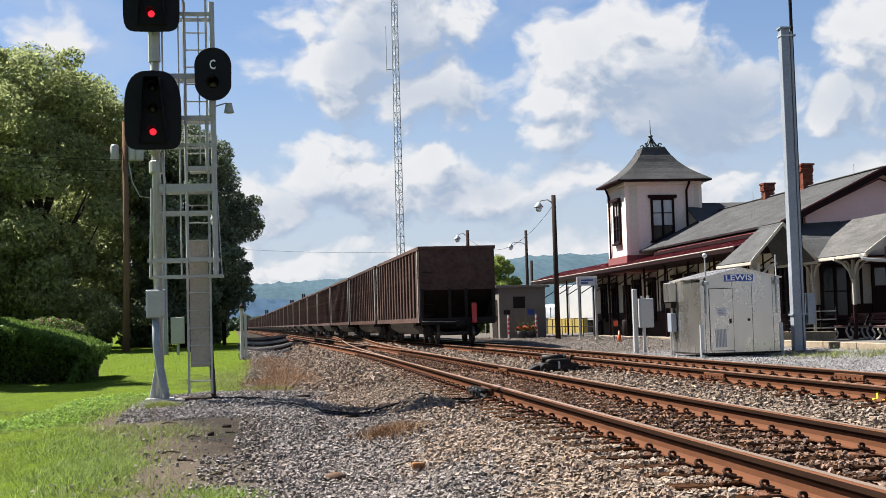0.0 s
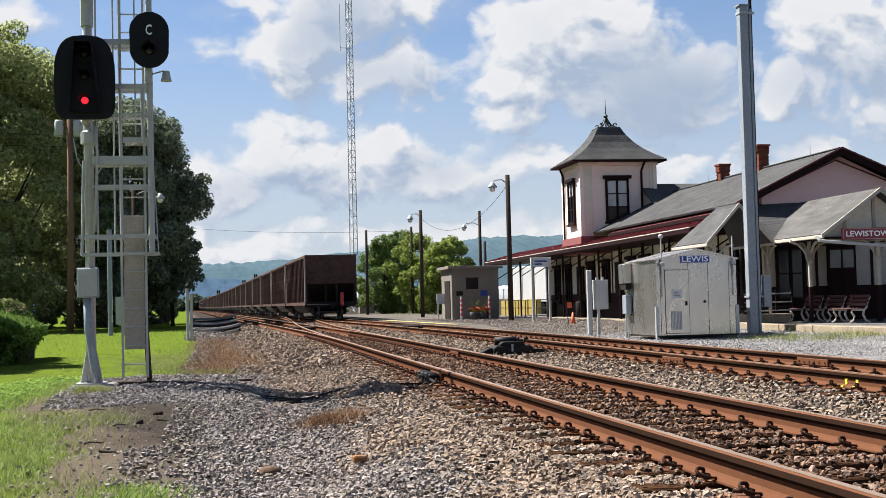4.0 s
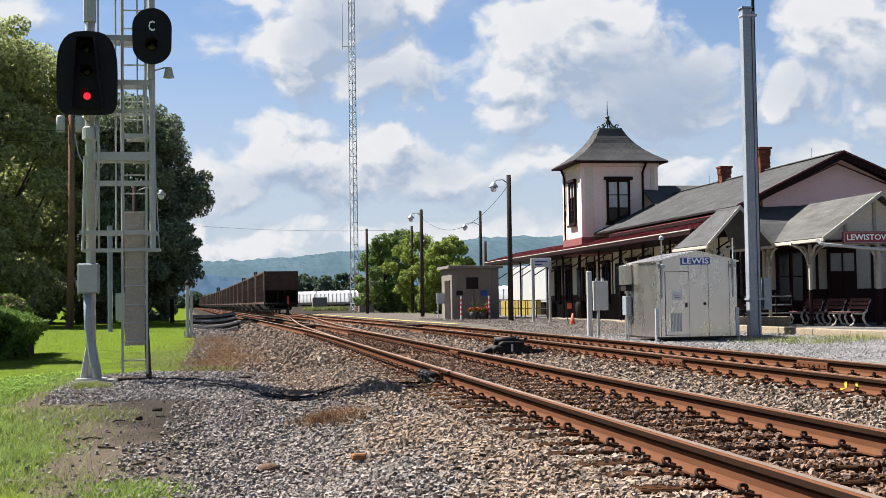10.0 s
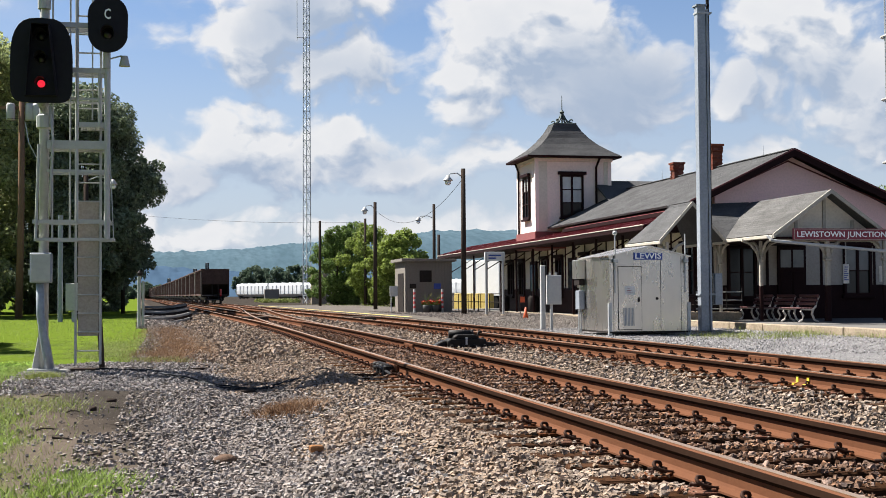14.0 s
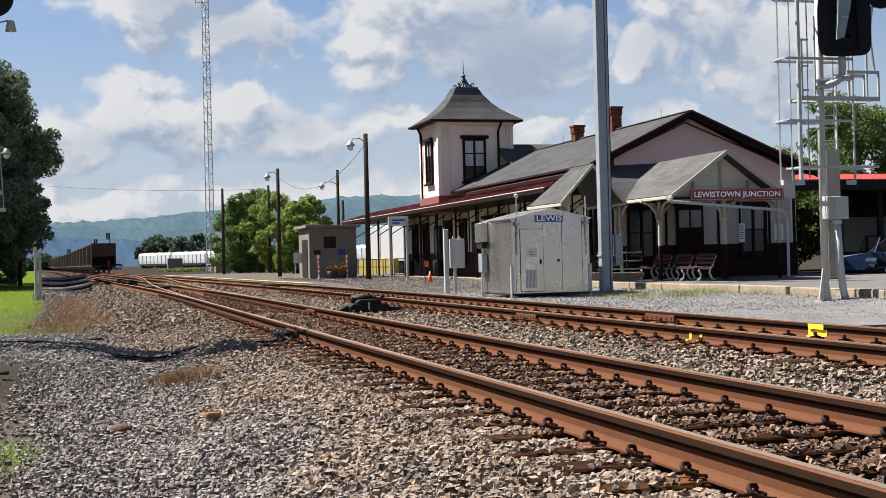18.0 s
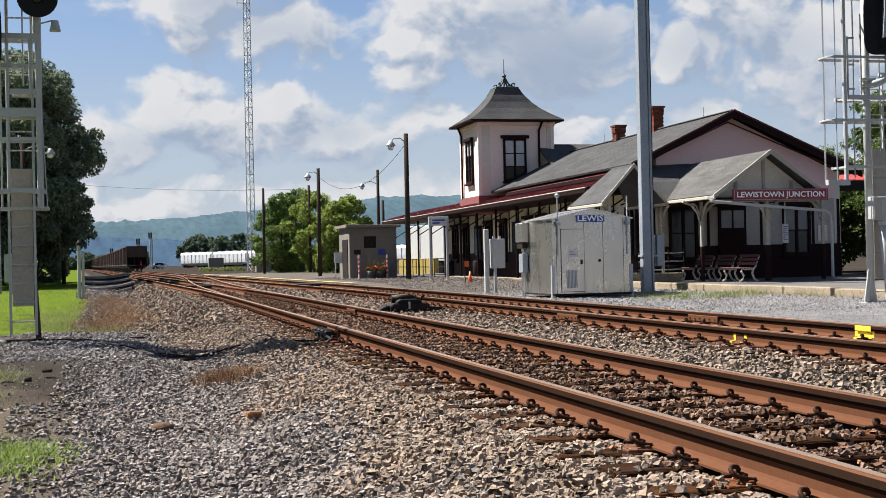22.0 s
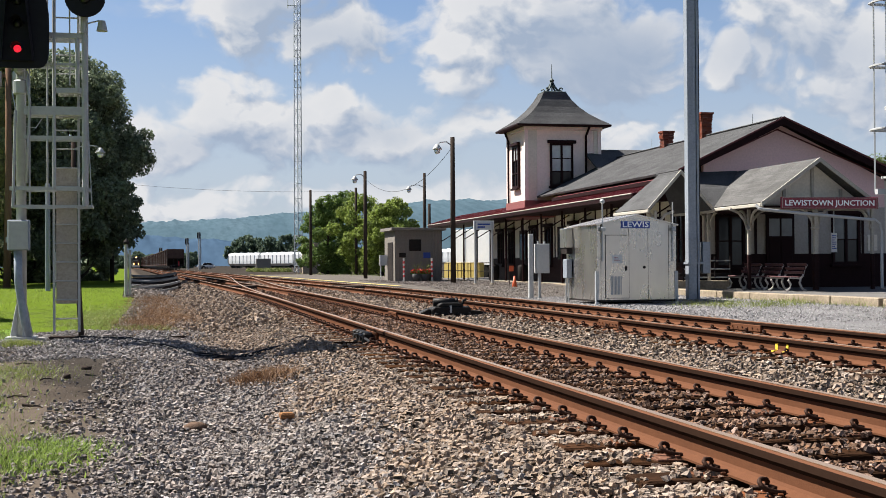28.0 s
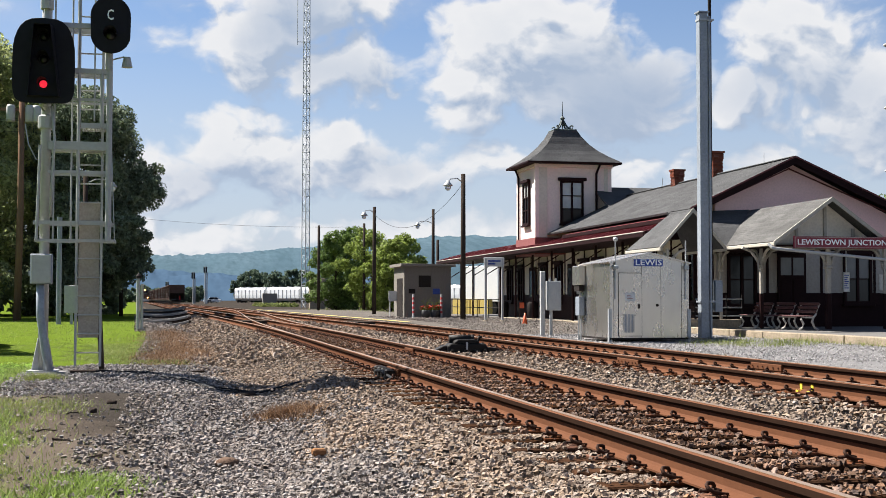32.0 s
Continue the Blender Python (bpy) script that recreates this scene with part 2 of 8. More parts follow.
def leaf_material(name, colour, second, through=0.35, spread=0.45):
    """Foliage: colour that varies from leaf to leaf, with some light passing through."""
    m = bpy.data.materials.new(name)
    m.use_nodes = True
    nt = m.node_tree
    N, L = nt.nodes.new, nt.links.new
    b = nt.nodes["Principled BSDF"]
    b.inputs["Roughness"].default_value = 0.6
    b.inputs["Specular IOR Level"].default_value = 0.14
    geo = N("ShaderNodeNewGeometry")
    big = N("ShaderNodeTexNoise")
    big.inputs["Scale"].default_value = 0.5
    L(geo.outputs["Position"], big.inputs["Vector"])
    mx = N("ShaderNodeMix")
    mx.data_type = "RGBA"
    mx.inputs["A"].default_value, mx.inputs["B"].default_value = (*colour, 1), (*second, 1)
    L(big.outputs["Fac"], mx.inputs[0])
    hsv = N("ShaderNodeHueSaturation")
    r = N("ShaderNodeMapRange")
    r.inputs["To Min"].default_value, r.inputs["To Max"].default_value = 1 - spread, 1 + spread
    L(geo.outputs["Random Per Island"], r.inputs["Value"])
    L(r.outputs[0], hsv.inputs["Value"])
    L(mx.outputs["Result"], hsv.inputs["Color"])
    L(hsv.outputs[0], b.inputs["Base Color"])
    t = N("ShaderNodeBsdfTranslucent")
    L(hsv.outputs[0], t.inputs["Color"])
    ms = N("ShaderNodeMixShader")
    ms.inputs[0].default_value = through
    L(b.outputs[0], ms.inputs[1])
    L(t.outputs[0], ms.inputs[2])
    L(ms.outputs[0], nt.nodes["Material Output"].inputs["Surface"])
    return m


def glass_material(name, tint=(0.01, 0.012, 0.014), rough=0.06):
    """Window glass before a dark room: glossy and nearly black."""
    return material(name, tint, tuple(c * 1.4 for c in tint), rough=rough, grain=2.0, amount=0.2, bump=0.02, fine=3.0, spec=0.4)


M = dict(
    rail=material("rusty rail steel", (0.102, 0.042, 0.021), (0.077, 0.032, 0.017), 0.75, 0.0, 25, 2.5, 0.3, 0.12, 90, world=True, third=(0.142, 0.062, 0.031), spec=0.04),
    # serves greasy head sides and the painted shade below the rail head
    grease_shade=material("black rail grease and head shade", (0.024, 0.014, 0.010), (0.036, 0.019, 0.012), 0.86, 0.0, 25, 2.5, 0.3, 0.1, 90, world=True),
    railtop=material("worn rail head", (0.50, 0.34, 0.22), (0.38, 0.24, 0.14), 0.33, 0.7, 30, 1.5, 0.4, 0.05, 80, world=True),
    rustdark=material("dark rusty iron", (0.10, 0.042, 0.024), (0.17, 0.07, 0.035), 0.75, 0.2, 20, 3, 0.6, 0.4, 70, piece=0.25, spec=0.04),
    greasy=material("greasy black iron", (0.012, 0.011, 0.010), (0.028, 0.023, 0.018), 0.55, 0.2, 18, 3, 0.5, 0.3, 60, spec=0.15),
    tie=material("creosoted oak tie", (0.064, 0.032, 0.018), (0.036, 0.020, 0.013), 0.95, 0, 14, 2, 0.6, 0.8, 30, piece=0.3, stretch=(0.35, 3, 3), spec=0.15),
    stone=material("crushed limestone", (0.292, 0.225, 0.172), (0.205, 0.155, 0.118), 0.92, 0, 30, 4, 0.45, 0.5, 120, island=0.42, world=True, spec=0.15),
    ruststone=material("rust-stained ballast", (0.212, 0.137, 0.098), (0.136, 0.087, 0.063), 0.92, 0, 30, 4, 0.45, 0.5, 120, island=0.55, world=True, spec=0.15),
    bluestone=material("grey crushed stone", (0.290, 0.262, 0.243), (0.190, 0.172, 0.160), 0.92, 0, 30, 4, 0.45, 0.5, 120, island=0.6, world=True, spec=0.15),
    apronstone=material("grey apron chippings", (0.345, 0.322, 0.31), (0.235, 0.22, 0.212), 0.92, 0, 30, 4, 0.45, 0.5, 120, island=0.6, world=True, spec=0.15),
    greystone=material("grey-brown crushed stone", (0.268, 0.230, 0.202), (0.182, 0.156, 0.137), 0.92, 0, 30, 4, 0.45, 0.5, 120, island=0.5, world=True),
    clipiron=material("oily brown clip iron", (0.040, 0.022, 0.016), (0.065, 0.032, 0.02), 0.6, 0.2, 18, 3, 0.5, 0.3, 60, spec=0.04),
    footing=material("grey footing concrete", (0.235, 0.225, 0.21), (0.17, 0.16, 0.15), 0.92, 0, 20, 1.5, 0.45, 0.5, 60),
    rubber=material("black cable rubber", (0.012, 0.012, 0.013), (0.02, 0.02, 0.02), 0.6, 0, 20, 3, 0.4, 0.2, 60, spec=0.15),
    galv=material("galvanised steel", (0.419, 0.426, 0.419), (0.332, 0.339, 0.339), 0.5, 0.4, 14, 1.2, 0.3, 0.12, 50),
    galvpaint=material("weathered silver paint", (0.400, 0.395, 0.376), (0.341, 0.336, 0.317), 0.55, 0.1, 14, 1.2, 0.22, 0.15, 50),
    alu=material("brushed aluminium sheet", (0.63, 0.585, 0.53), (0.54, 0.50, 0.455), 0.28, 0.92, 1.6, 0.6, 0.4, 0.02, 6, third=(0.47, 0.435, 0.395), stretch=(1, 1, 0.35)),
    black=material("black signal enamel", (0.010, 0.010, 0.013), (0.016, 0.016, 0.019), 0.75, 0, 12, 3, 0.3, 0.05, 40, spec=0.2),
    red_lens=material("lit red lens", (0.5, 0.01, 0.02), None, 0.2, 0, 5, 2, 0.1, 0, glow=(1, 0.03, 0.06, 0.36)),
    dark_lens=material("unlit lens", (0.006, 0.007, 0.008), None, 0.35, 0, 5, 2, 0.1, 0),
    letterwhite=material("bright white lettering", (0.86, 0.86, 0.84), (0.8, 0.8, 0.78), 0.5, 0, 20, 2, 0.1, 0.02, 60),
    white=material("white paint", (0.581, 0.581, 0.567), (0.494, 0.494, 0.472), 0.55, 0, 20, 2, 0.3, 0.1, 60),
    beige=material("beige expanded metal", (0.44, 0.38, 0.31), (0.34, 0.295, 0.24), 0.75, 0.1, 30, 2, 0.4, 0.5, 140),
    wallpink=material("cream pink painted boards", (0.76, 0.52, 0.49), (0.68, 0.45, 0.42), 0.7, 0, 14, 0.7, 0.25, 0.15, 40, spec=0.04),
    towerwall=material("pale cream pink boards", (0.8, 0.655, 0.585), (0.72, 0.575, 0.51), 0.7, 0, 14, 0.7, 0.25, 0.15, 40, spec=0.04),
    apron=material("grey crushed apron gravel", (0.215, 0.205, 0.20), (0.14, 0.134, 0.13), 0.95, 0, 24, 0.8, 0.95, 1.0, 34, world=True, spec=0.15),
    stripgravel=material("brown trodden gravel", (0.105, 0.092, 0.080), (0.065, 0.057, 0.050), 0.95, 0, 9, 0.4, 0.95, 1.0, 20, world=True, third=(0.135, 0.120, 0.105), spec=0.15),
    wallcream=material("cream painted boards", (0.66, 0.60, 0.50), (0.55, 0.49, 0.40), 0.7, 0, 14, 0.7, 0.3, 0.15, 40, spec=0.04),
    trimbrown=material("dark maroon trim paint", (0.022, 0.010, 0.010), (0.014, 0.007, 0.007), 0.55, 0, 18, 2, 0.35, 0.15, 50, spec=0.04),
    barge=material("maroon barge paint", (0.13, 0.042, 0.042), (0.09, 0.03, 0.03), 0.55, 0, 18, 2, 0.35, 0.15, 50, spec=0.15),
    trimcream=material("cream trim paint", (0.410, 0.377, 0.318), (0.318, 0.285, 0.232), 0.6, 0, 18, 2, 0.35, 0.15, 50, spec=0.04),
    maroon=material("maroon painted boards", (0.20, 0.055, 0.05), (0.14, 0.04, 0.037), 0.65, 0, 14, 1, 0.3, 0.15, 50),
    redmetal=material("red standing-seam metal", (0.175, 0.025, 0.029), (0.122, 0.019, 0.022), 0.45, 0.1, 14, 0.6, 0.35, 0.08, 40),
    shedroof=material("bright red ribbed roof metal", (0.42, 0.062, 0.045), (0.33, 0.05, 0.04), 0.4, 0.1, 14, 0.6, 0.3, 0.08, 40),
    shingle=material("grey asphalt shingle", (0.100, 0.099, 0.098), (0.070, 0.069, 0.069), 0.95, 0, 22, 0.9, 0.75, 1.0, 45, piece=0.1, island=0.08, spec=0.15),
    shinglelight=material("weathered light shingle", (0.118, 0.114, 0.108), (0.080, 0.077, 0.073), 0.95, 0, 22, 0.9, 0.75, 1.0, 45, piece=0.1, island=0.12, spec=0.15),
    brick=material("red chimney brick", (0.195, 0.072, 0.049), (0.130, 0.049, 0.036), 0.9, 0, 16, 3, 0.5, 0.4, 60, piece=0.25, spec=0.15),
    glass=glass_material("dark window glass"),
    paleglass=material("pale window glass", (0.42, 0.43, 0.42), (0.30, 0.31, 0.31), 0.12, 0, 2, 1, 0.3, 0.02, 3, spec=0.8),
    # darker copy of the pale glass; shade under the canopy is in its colour
    shadeglass=material("pale glass darkened for canopy shade", (0.15, 0.15, 0.145), (0.10, 0.10, 0.10), 0.15, 0, 2, 1, 0.3, 0.02, 3),
    tiegrey=material("grey tie wood paled for sunlit tops", (0.26, 0.245, 0.23), (0.16, 0.15, 0.135), 0.9, 0, 14, 2, 0.5, 0.6, 30, piece=0.3, stretch=(0.35, 3, 3), spec=0.15),
    concrete=material("weathered concrete", (0.326, 0.264, 0.191), (0.245, 0.198, 0.142), 0.92, 0, 14, 1.6, 0.65, 0.7, 40, world=True, spec=0.15),
    asphalt=material("grey asphalt paving", (0.150, 0.140, 0.130), (0.110, 0.103, 0.095), 0.92, 0, 40, 0.4, 0.4, 0.5, 90, world=True, spec=0.15),
    yellow=material("worn yellow paint", (0.475, 0.338, 0.065), (0.360, 0.274, 0.086), 0.7, 0, 18, 3, 0.45, 0.2, 60),
    brightyellow=material("bright yellow paint", (0.680, 0.495, 0.036), (0.560, 0.375, 0.036), 0.6, 0, 18, 3, 0.2, 0.1, 60),
    poledark=material("dark weathered pole wood", (0.055, 0.042, 0.034), (0.035, 0.028, 0.024), 0.9, 0, 10, 1, 0.5, 0.6, 30, stretch=(4, 4, 0.4), spec=0.15),
    polewood=material("brown pole wood", (0.204, 0.128, 0.085), (0.145, 0.089, 0.060), 0.9, 0, 10, 1, 0.5, 0.6, 30, stretch=(4, 4, 0.4)),
    polegrey=material("grey painted steel column", (0.27, 0.295, 0.325), (0.2, 0.22, 0.245), 0.5, 0.2, 18, 1.2, 0.4, 0.1, 50),
    taupe=material("taupe ribbed metal siding", (0.205, 0.184, 0.160), (0.156, 0.139, 0.119), 0.6, 0.1, 14, 0.8, 0.3, 0.1, 50, spec=0.04),
    carbrown=material("sooty brown wagon paint", (0.100, 0.062, 0.052), (0.062, 0.039, 0.034), 0.75, 0.05, 6, 0.5, 0.6, 0.25, 30, piece=0.2, spec=0.04),
    cardark=material("black wagon steel", (0.022, 0.019, 0.018), (0.04, 0.032, 0.028), 0.7, 0.2, 10, 1, 0.5, 0.3, 40, spec=0.04),
    carpale=material("pale wagon side sill", (0.30, 0.285, 0.26), (0.20, 0.185, 0.17), 0.7, 0.1, 10, 1, 0.5, 0.2, 40),
    wheel=material("worn wheel steel", (0.16, 0.13, 0.115), (0.08, 0.06, 0.05), 0.5, 0.7, 12, 3, 0.5, 0.2, 50),
    hopperwhite=material("pale grey hopper paint", (0.595, 0.603, 0.595), (0.493, 0.493, 0.476), 0.5, 0, 6, 0.4, 0.35, 0.1, 30),
    locoblack=material("black locomotive paint", (0.02, 0.02, 0.022), (0.035, 0.033, 0.03), 0.4, 0, 8, 1, 0.3, 0.1, 40),
    lampglow=material("lit headlight", (1, 0.7, 0.35), None, 0.2, 0, 5, 2, 0.1, 0, glow=(1.0, 0.32, 0.08, 8.0)),
    orange=material("safety orange plastic", (0.720, 0.117, 0.027), (0.540, 0.090, 0.027), 0.5, 0, 12, 3, 0.3, 0.05, 40),
    signblue=material("blue enamel sign", (0.015, 0.05, 0.28), (0.015, 0.04, 0.2), 0.4, 0, 12, 3, 0.3, 0.05, 40),
    signred=material("red enamel sign", (0.21, 0.016, 0.03), (0.16, 0.015, 0.025), 0.45, 0, 12, 3, 0.3, 0.05, 40),
    benchwood=material("dark red bench slats", (0.085, 0.022, 0.02), (0.05, 0.016, 0.015), 0.5, 0, 12, 2, 0.4, 0.2, 40, stretch=(1, 1, 3)),
    benchiron=material("pale cast iron", (0.46, 0.42, 0.37), (0.35, 0.31, 0.27), 0.6, 0.1, 20, 3, 0.4, 0.2, 60),
    bloom=material("red petals", (0.5, 0.045, 0.05), (0.6, 0.12, 0.1), 0.9, 0, 20, 3, 0.4, 0.1, 60, island=0.3),
    palebloom=material("faded pink petals", (0.50, 0.33, 0.27), (0.42, 0.27, 0.21), 0.9, 0, 20, 3, 0.4, 0.1, 60, island=0.35),
    # cream board colour taken down to hold the canopy's shade
    shadeboards=material("grey cream boards darkened for shade", (0.40, 0.36, 0.31), (0.32, 0.285, 0.245), 0.9, 0, 14, 0.7, 0.3, 0.15, 40),
    terracotta=material("dark planter", (0.06, 0.055, 0.05), None, 0.7, 0, 20, 3, 0.4, 0.2, 60),
    navy=material("dark blue car paint", (0.012, 0.03, 0.085), (0.01, 0.025, 0.07), 0.3, 0.0, 5, 1, 0.2, 0.0),
    carblack=material("black car paint", (0.015, 0.015, 0.017), None, 0.2, 0.2, 5, 1, 0.2, 0.0),
    tyre=material("tyre rubber", (0.02, 0.02, 0.02), None, 0.85, 0, 20, 3, 0.3, 0.2, 60),
    chrome=material("chrome", (0.75, 0.75, 0.76), None, 0.12, 1.0, 5, 2, 0.1, 0),
    headlamp=material("clear headlamp", (0.7, 0.72, 0.75), None, 0.12, 0.3, 5, 2, 0.2, 0),
    redlamp=material("red tail lamp", (0.45, 0.01, 0.02), None, 0.2, 0, 5, 2, 0.2, 0),
    bark=material("grey-brown bark", (0.075, 0.058, 0.045), (0.045, 0.035, 0.03), 0.95, 0, 10, 1.5, 0.6, 1.0, 25, stretch=(2, 2, 0.5), spec=0.15),
    deadweed=material("dry brown weeds", (0.24, 0.15, 0.09), (0.165, 0.105, 0.068), 0.9, 0, 10, 2, 0.4, 0.1, 40, island=0.4),
    interior=material("dim interior wall", (0.06, 0.05, 0.045), None, 0.9, 0, 5, 1, 0.3, 0.1, spec=0.15),
    patina=material("dark copper patina", (0.075, 0.098, 0.092), (0.04, 0.052, 0.05), 0.7, 0.2, 20, 3, 0.5, 0.2, 60),
)
LEAF = dict(
    maple=leaf_material("maple leaves", (0.235, 0.270, 0.115), (0.345, 0.37, 0.16), 0.46),
    # darker twin of the maple colour, with the shade of the crowns in it
    oak=leaf_material("tree leaves darkened for shade", (0.122, 0.152, 0.098), (0.190, 0.225, 0.128), 0.25),
    locust=leaf_material("bright locust leaves", (0.156, 0.210, 0.038), (0.234, 0.282, 0.066)),
    laurel=leaf_material("mid green leaves", (0.095, 0.150, 0.035), (0.15, 0.205, 0.055), 0.3),
    ash=leaf_material("olive ash leaves", (0.075, 0.115, 0.03), (0.12, 0.165, 0.045)),
    # lighter and greyer than near leaves: haze put into the colour
    far=leaf_material("distant tree leaves paled for haze", (0.075, 0.105, 0.07), (0.1, 0.135, 0.085)),
    hedge=leaf_material("clipped hedge leaves", (0.088, 0.150, 0.030), (0.140, 0.210, 0.046), 0.3),
    grass=leaf_material("lawn grass", (0.105, 0.152, 0.024), (0.168, 0.208, 0.046), 0.6, 0.3),
    clover=leaf_material("clover and weeds", (0.135, 0.196, 0.034), (0.194, 0.248, 0.062), 0.4),
    broadleaf=leaf_material("broad weed leaves", (0.17, 0.27, 0.045), (0.23, 0.33, 0.07), 0.45),
    drygrass=leaf_material("dry grass", (0.13, 0.165, 0.04), (0.19, 0.2, 0.06), 0.3),
    # distance haze is mixed into both hill colours as blue-grey
    hill=material("wooded ridge with haze tint", (0.066, 0.099, 0.120), (0.044, 0.072, 0.090), 0.95, 0, 0.085, 0.010, 0.8, 0, world=True, stretch=(1, 0.16, 1), third=(0.036, 0.060, 0.072)),
    rise=material("wooded rise with haze tint", (0.046, 0.075, 0.112), (0.034, 0.06, 0.095), 0.95, 0, 0.06, 0.012, 0.7, 0, world=True, stretch=(1, 0.16, 1), third=(0.028, 0.048, 0.075)),
)


def ground_material():
    """Ground sheet: lawn, bare earth and gravel meet in ragged bands that follow the track side."""
    # gravel base is darkened to paint the shade in gaps between stones
    m = material("gravel and lawn ground", (0.052, 0.044, 0.037), (0.026, 0.022, 0.019), 0.95, 0, 20, 0.5, 0.6, 0.8, 26, world=True)
    nt = m.node_tree
    N, L = nt.nodes.new, nt.links.new
    b = nt.nodes["Principled BSDF"]
    old = b.inputs["Base Color"].links[0].from_socket
    geo = N("ShaderNodeNewGeometry")
    sep = N("ShaderNodeSeparateXYZ")
    L(geo.outputs["Position"], sep.inputs[0])
    noise_ = N("ShaderNodeTexNoise")
    noise_.inputs["Scale"].default_value, noise_.inputs["Detail"].default_value = 0.9, 6
    L(geo.outputs["Position"], noise_.inputs["Vector"])

    def math_(op, a, c, e=0.0):
        n = N("ShaderNodeMath")
        n.operation = op
        for k, v in enumerate((a, c, e)):
            if isinstance(v, bpy.types.NodeSocket):
                L(v, n.inputs[k])
            else:
                n.inputs[k].default_value = v
        return n.outputs[0]

    edge = math_("MULTIPLY_ADD", math_("SUBTRACT", noise_.outputs["Fac"], 0.5), 1.5, sep.outputs["X"])
    bend = math_("MULTIPLY_ADD", math_("MAXIMUM", math_("SUBTRACT", sep.outputs["Y"], 40.0), 0.0), 0.031, edge)
    steps = []
    for y0, y1, amount in ((23.5, 20.5, 1.9), (17.5, 9.5, -1.55)):
        n = N("ShaderNodeMapRange")
        L(sep.outputs["Y"], n.inputs["Value"])
        n.inputs["From Min"].default_value, n.inputs["From Max"].default_value = y0, y1
        n.inputs["To Max"].default_value = amount
        steps.append(n.outputs[0])
    line = math_("ADD", bend, math_("ADD", steps[0], steps[1]))
    grass = N("ShaderNodeMapRange")
    L(line, grass.inputs["Value"])
    grass.inputs["From Min"].default_value, grass.inputs["From Max"].default_value = -0.72, -1.2
    green = N("ShaderNodeMix")
    green.data_type = "RGBA"
    fine = N("ShaderNodeTexNoise")
    fine.inputs["Scale"].default_value = 14
    L(geo.outputs["Position"], fine.inputs["Vector"])
    L(fine.outputs["Fac"], green.inputs[0])
    green.inputs["A"].default_value, green.inputs["B"].default_value = (0.058, 0.088, 0.010, 1), (0.096, 0.132, 0.017, 1)
    earth = N("ShaderNodeMapRange")
    L(line, earth.inputs["Value"])
    earth.inputs["From Min"].default_value, earth.inputs["From Max"].default_value = 0.5, -0.3
    soil = N("ShaderNodeMix")
    soil.data_type = "RGBA"
    L(earth.outputs[0], soil.inputs[0])
    L(old, soil.inputs["A"])
    soil.inputs["B"].default_value = (0.086, 0.068, 0.053, 1)
    mx = N("ShaderNodeMix")
    mx.data_type = "RGBA"
    L(grass.outputs[0], mx.inputs[0])
    L(soil.outputs["Result"], mx.inputs["A"])
    L(green.outputs["Result"], mx.inputs["B"])
    L(mx.outputs["Result"], b.inputs["Base Color"])
    return m


M["ground"] = ground_material()

# ---- building helpers ----
def thing(name, m, label, category, group="", kind=""):
    ob = tagged(new(name), label, category, group, kind)
    ob.matrix_world = m
    ob.empty_display_size = 0.2
    return ob


def mesh_of(bm, name, mat, smooth=False, bevel=0.0):
    if bevel:
        bmesh.ops.bevel(bm, geom=bm.edges[:], offset=bevel, segments=1, affect="EDGES", clamp_overlap=True)
    me = bpy.data.meshes.new(name)
    bm.normal_update()
    bm.to_mesh(me)
    bm.free()
    me.materials.append(mat)
    if smooth:
        me.shade_smooth()
    return me


def part(name, bm, mat, parent, label="", smooth=False, bevel=0.0):
    ob = new(name, mesh_of(bm, name, mat, smooth, bevel))
    ob.parent = parent
    return tagged(ob, label)


def solo(name, bm, mat, label, category, group="", kind="", m=None, smooth=False, bevel=0.0):
    ob = tagged(new(name, mesh_of(bm, name, mat, smooth, bevel)), label, category, group, kind)
    if m is not None:
        ob.matrix_world = m
    return ob


def piece(name, me, parent, m):
    ob = new(name, me)
    ob.parent = parent
    ob.matrix_basis = m
    return ob


def B():
    return bmesh.new()


def box(bm, x0, x1, y0, y1, z0, z1, m=None):
    co = [Vector((x, y, z)) for z in (z0, z1) for y in (y0, y1) for x in (x0, x1)]
    v = [bm.verts.new(m @ c if m else c) for c in co]
    for f in ((0, 2, 3, 1), (4, 5, 7, 6), (0, 1, 5, 4), (1, 3, 7, 5), (3, 2, 6, 7), (2, 0, 4, 6)):
        bm.faces.new([v[i] for i in f])
    return bm


def ring_mesh(bm, rings, closed=True, caps=True):
    """Skin a row of rings of equal count."""
    vs = [[bm.verts.new(c) for c in r] for r in rings]
    n = len(vs[0])
    for a, b in zip(vs, vs[1:]):
        for i in range(n if closed else n - 1):
            bm.faces.new((a[i], a[(i + 1) % n], b[(i + 1) % n], b[i]))
    if caps and closed:
        bm.faces.new(vs[0][::-1])
        bm.faces.new(vs[-1])
    return bm


def tube(bm, points, radius, n=8, radius_end=None):
    """A round bar along points."""
    pts = [Vector(p) for p in points]
    rings = []
    for i, p in enumerate(pts):
        way = (pts[min(i + 1, len(pts) - 1)] - pts[max(i - 1, 0)]).normalized()
        side = way.orthogonal().normalized() if abs(way.z) > 0.9 else way.cross(Vector((0, 0, 1))).normalized()
        if abs(way.z) > 0.9:
            side = (Vector((1, 0, 0)) - way * way.x).normalized()
        up = side.cross(way)
        r = radius if radius_end is None else radius + (radius_end - radius) * i / max(1, len(pts) - 1)
        rings.append([p + (side * math.cos(2 * math.pi * k / n) + up * math.sin(2 * math.pi * k / n)) * r for k in range(n)])
    return ring_mesh(bm, rings)


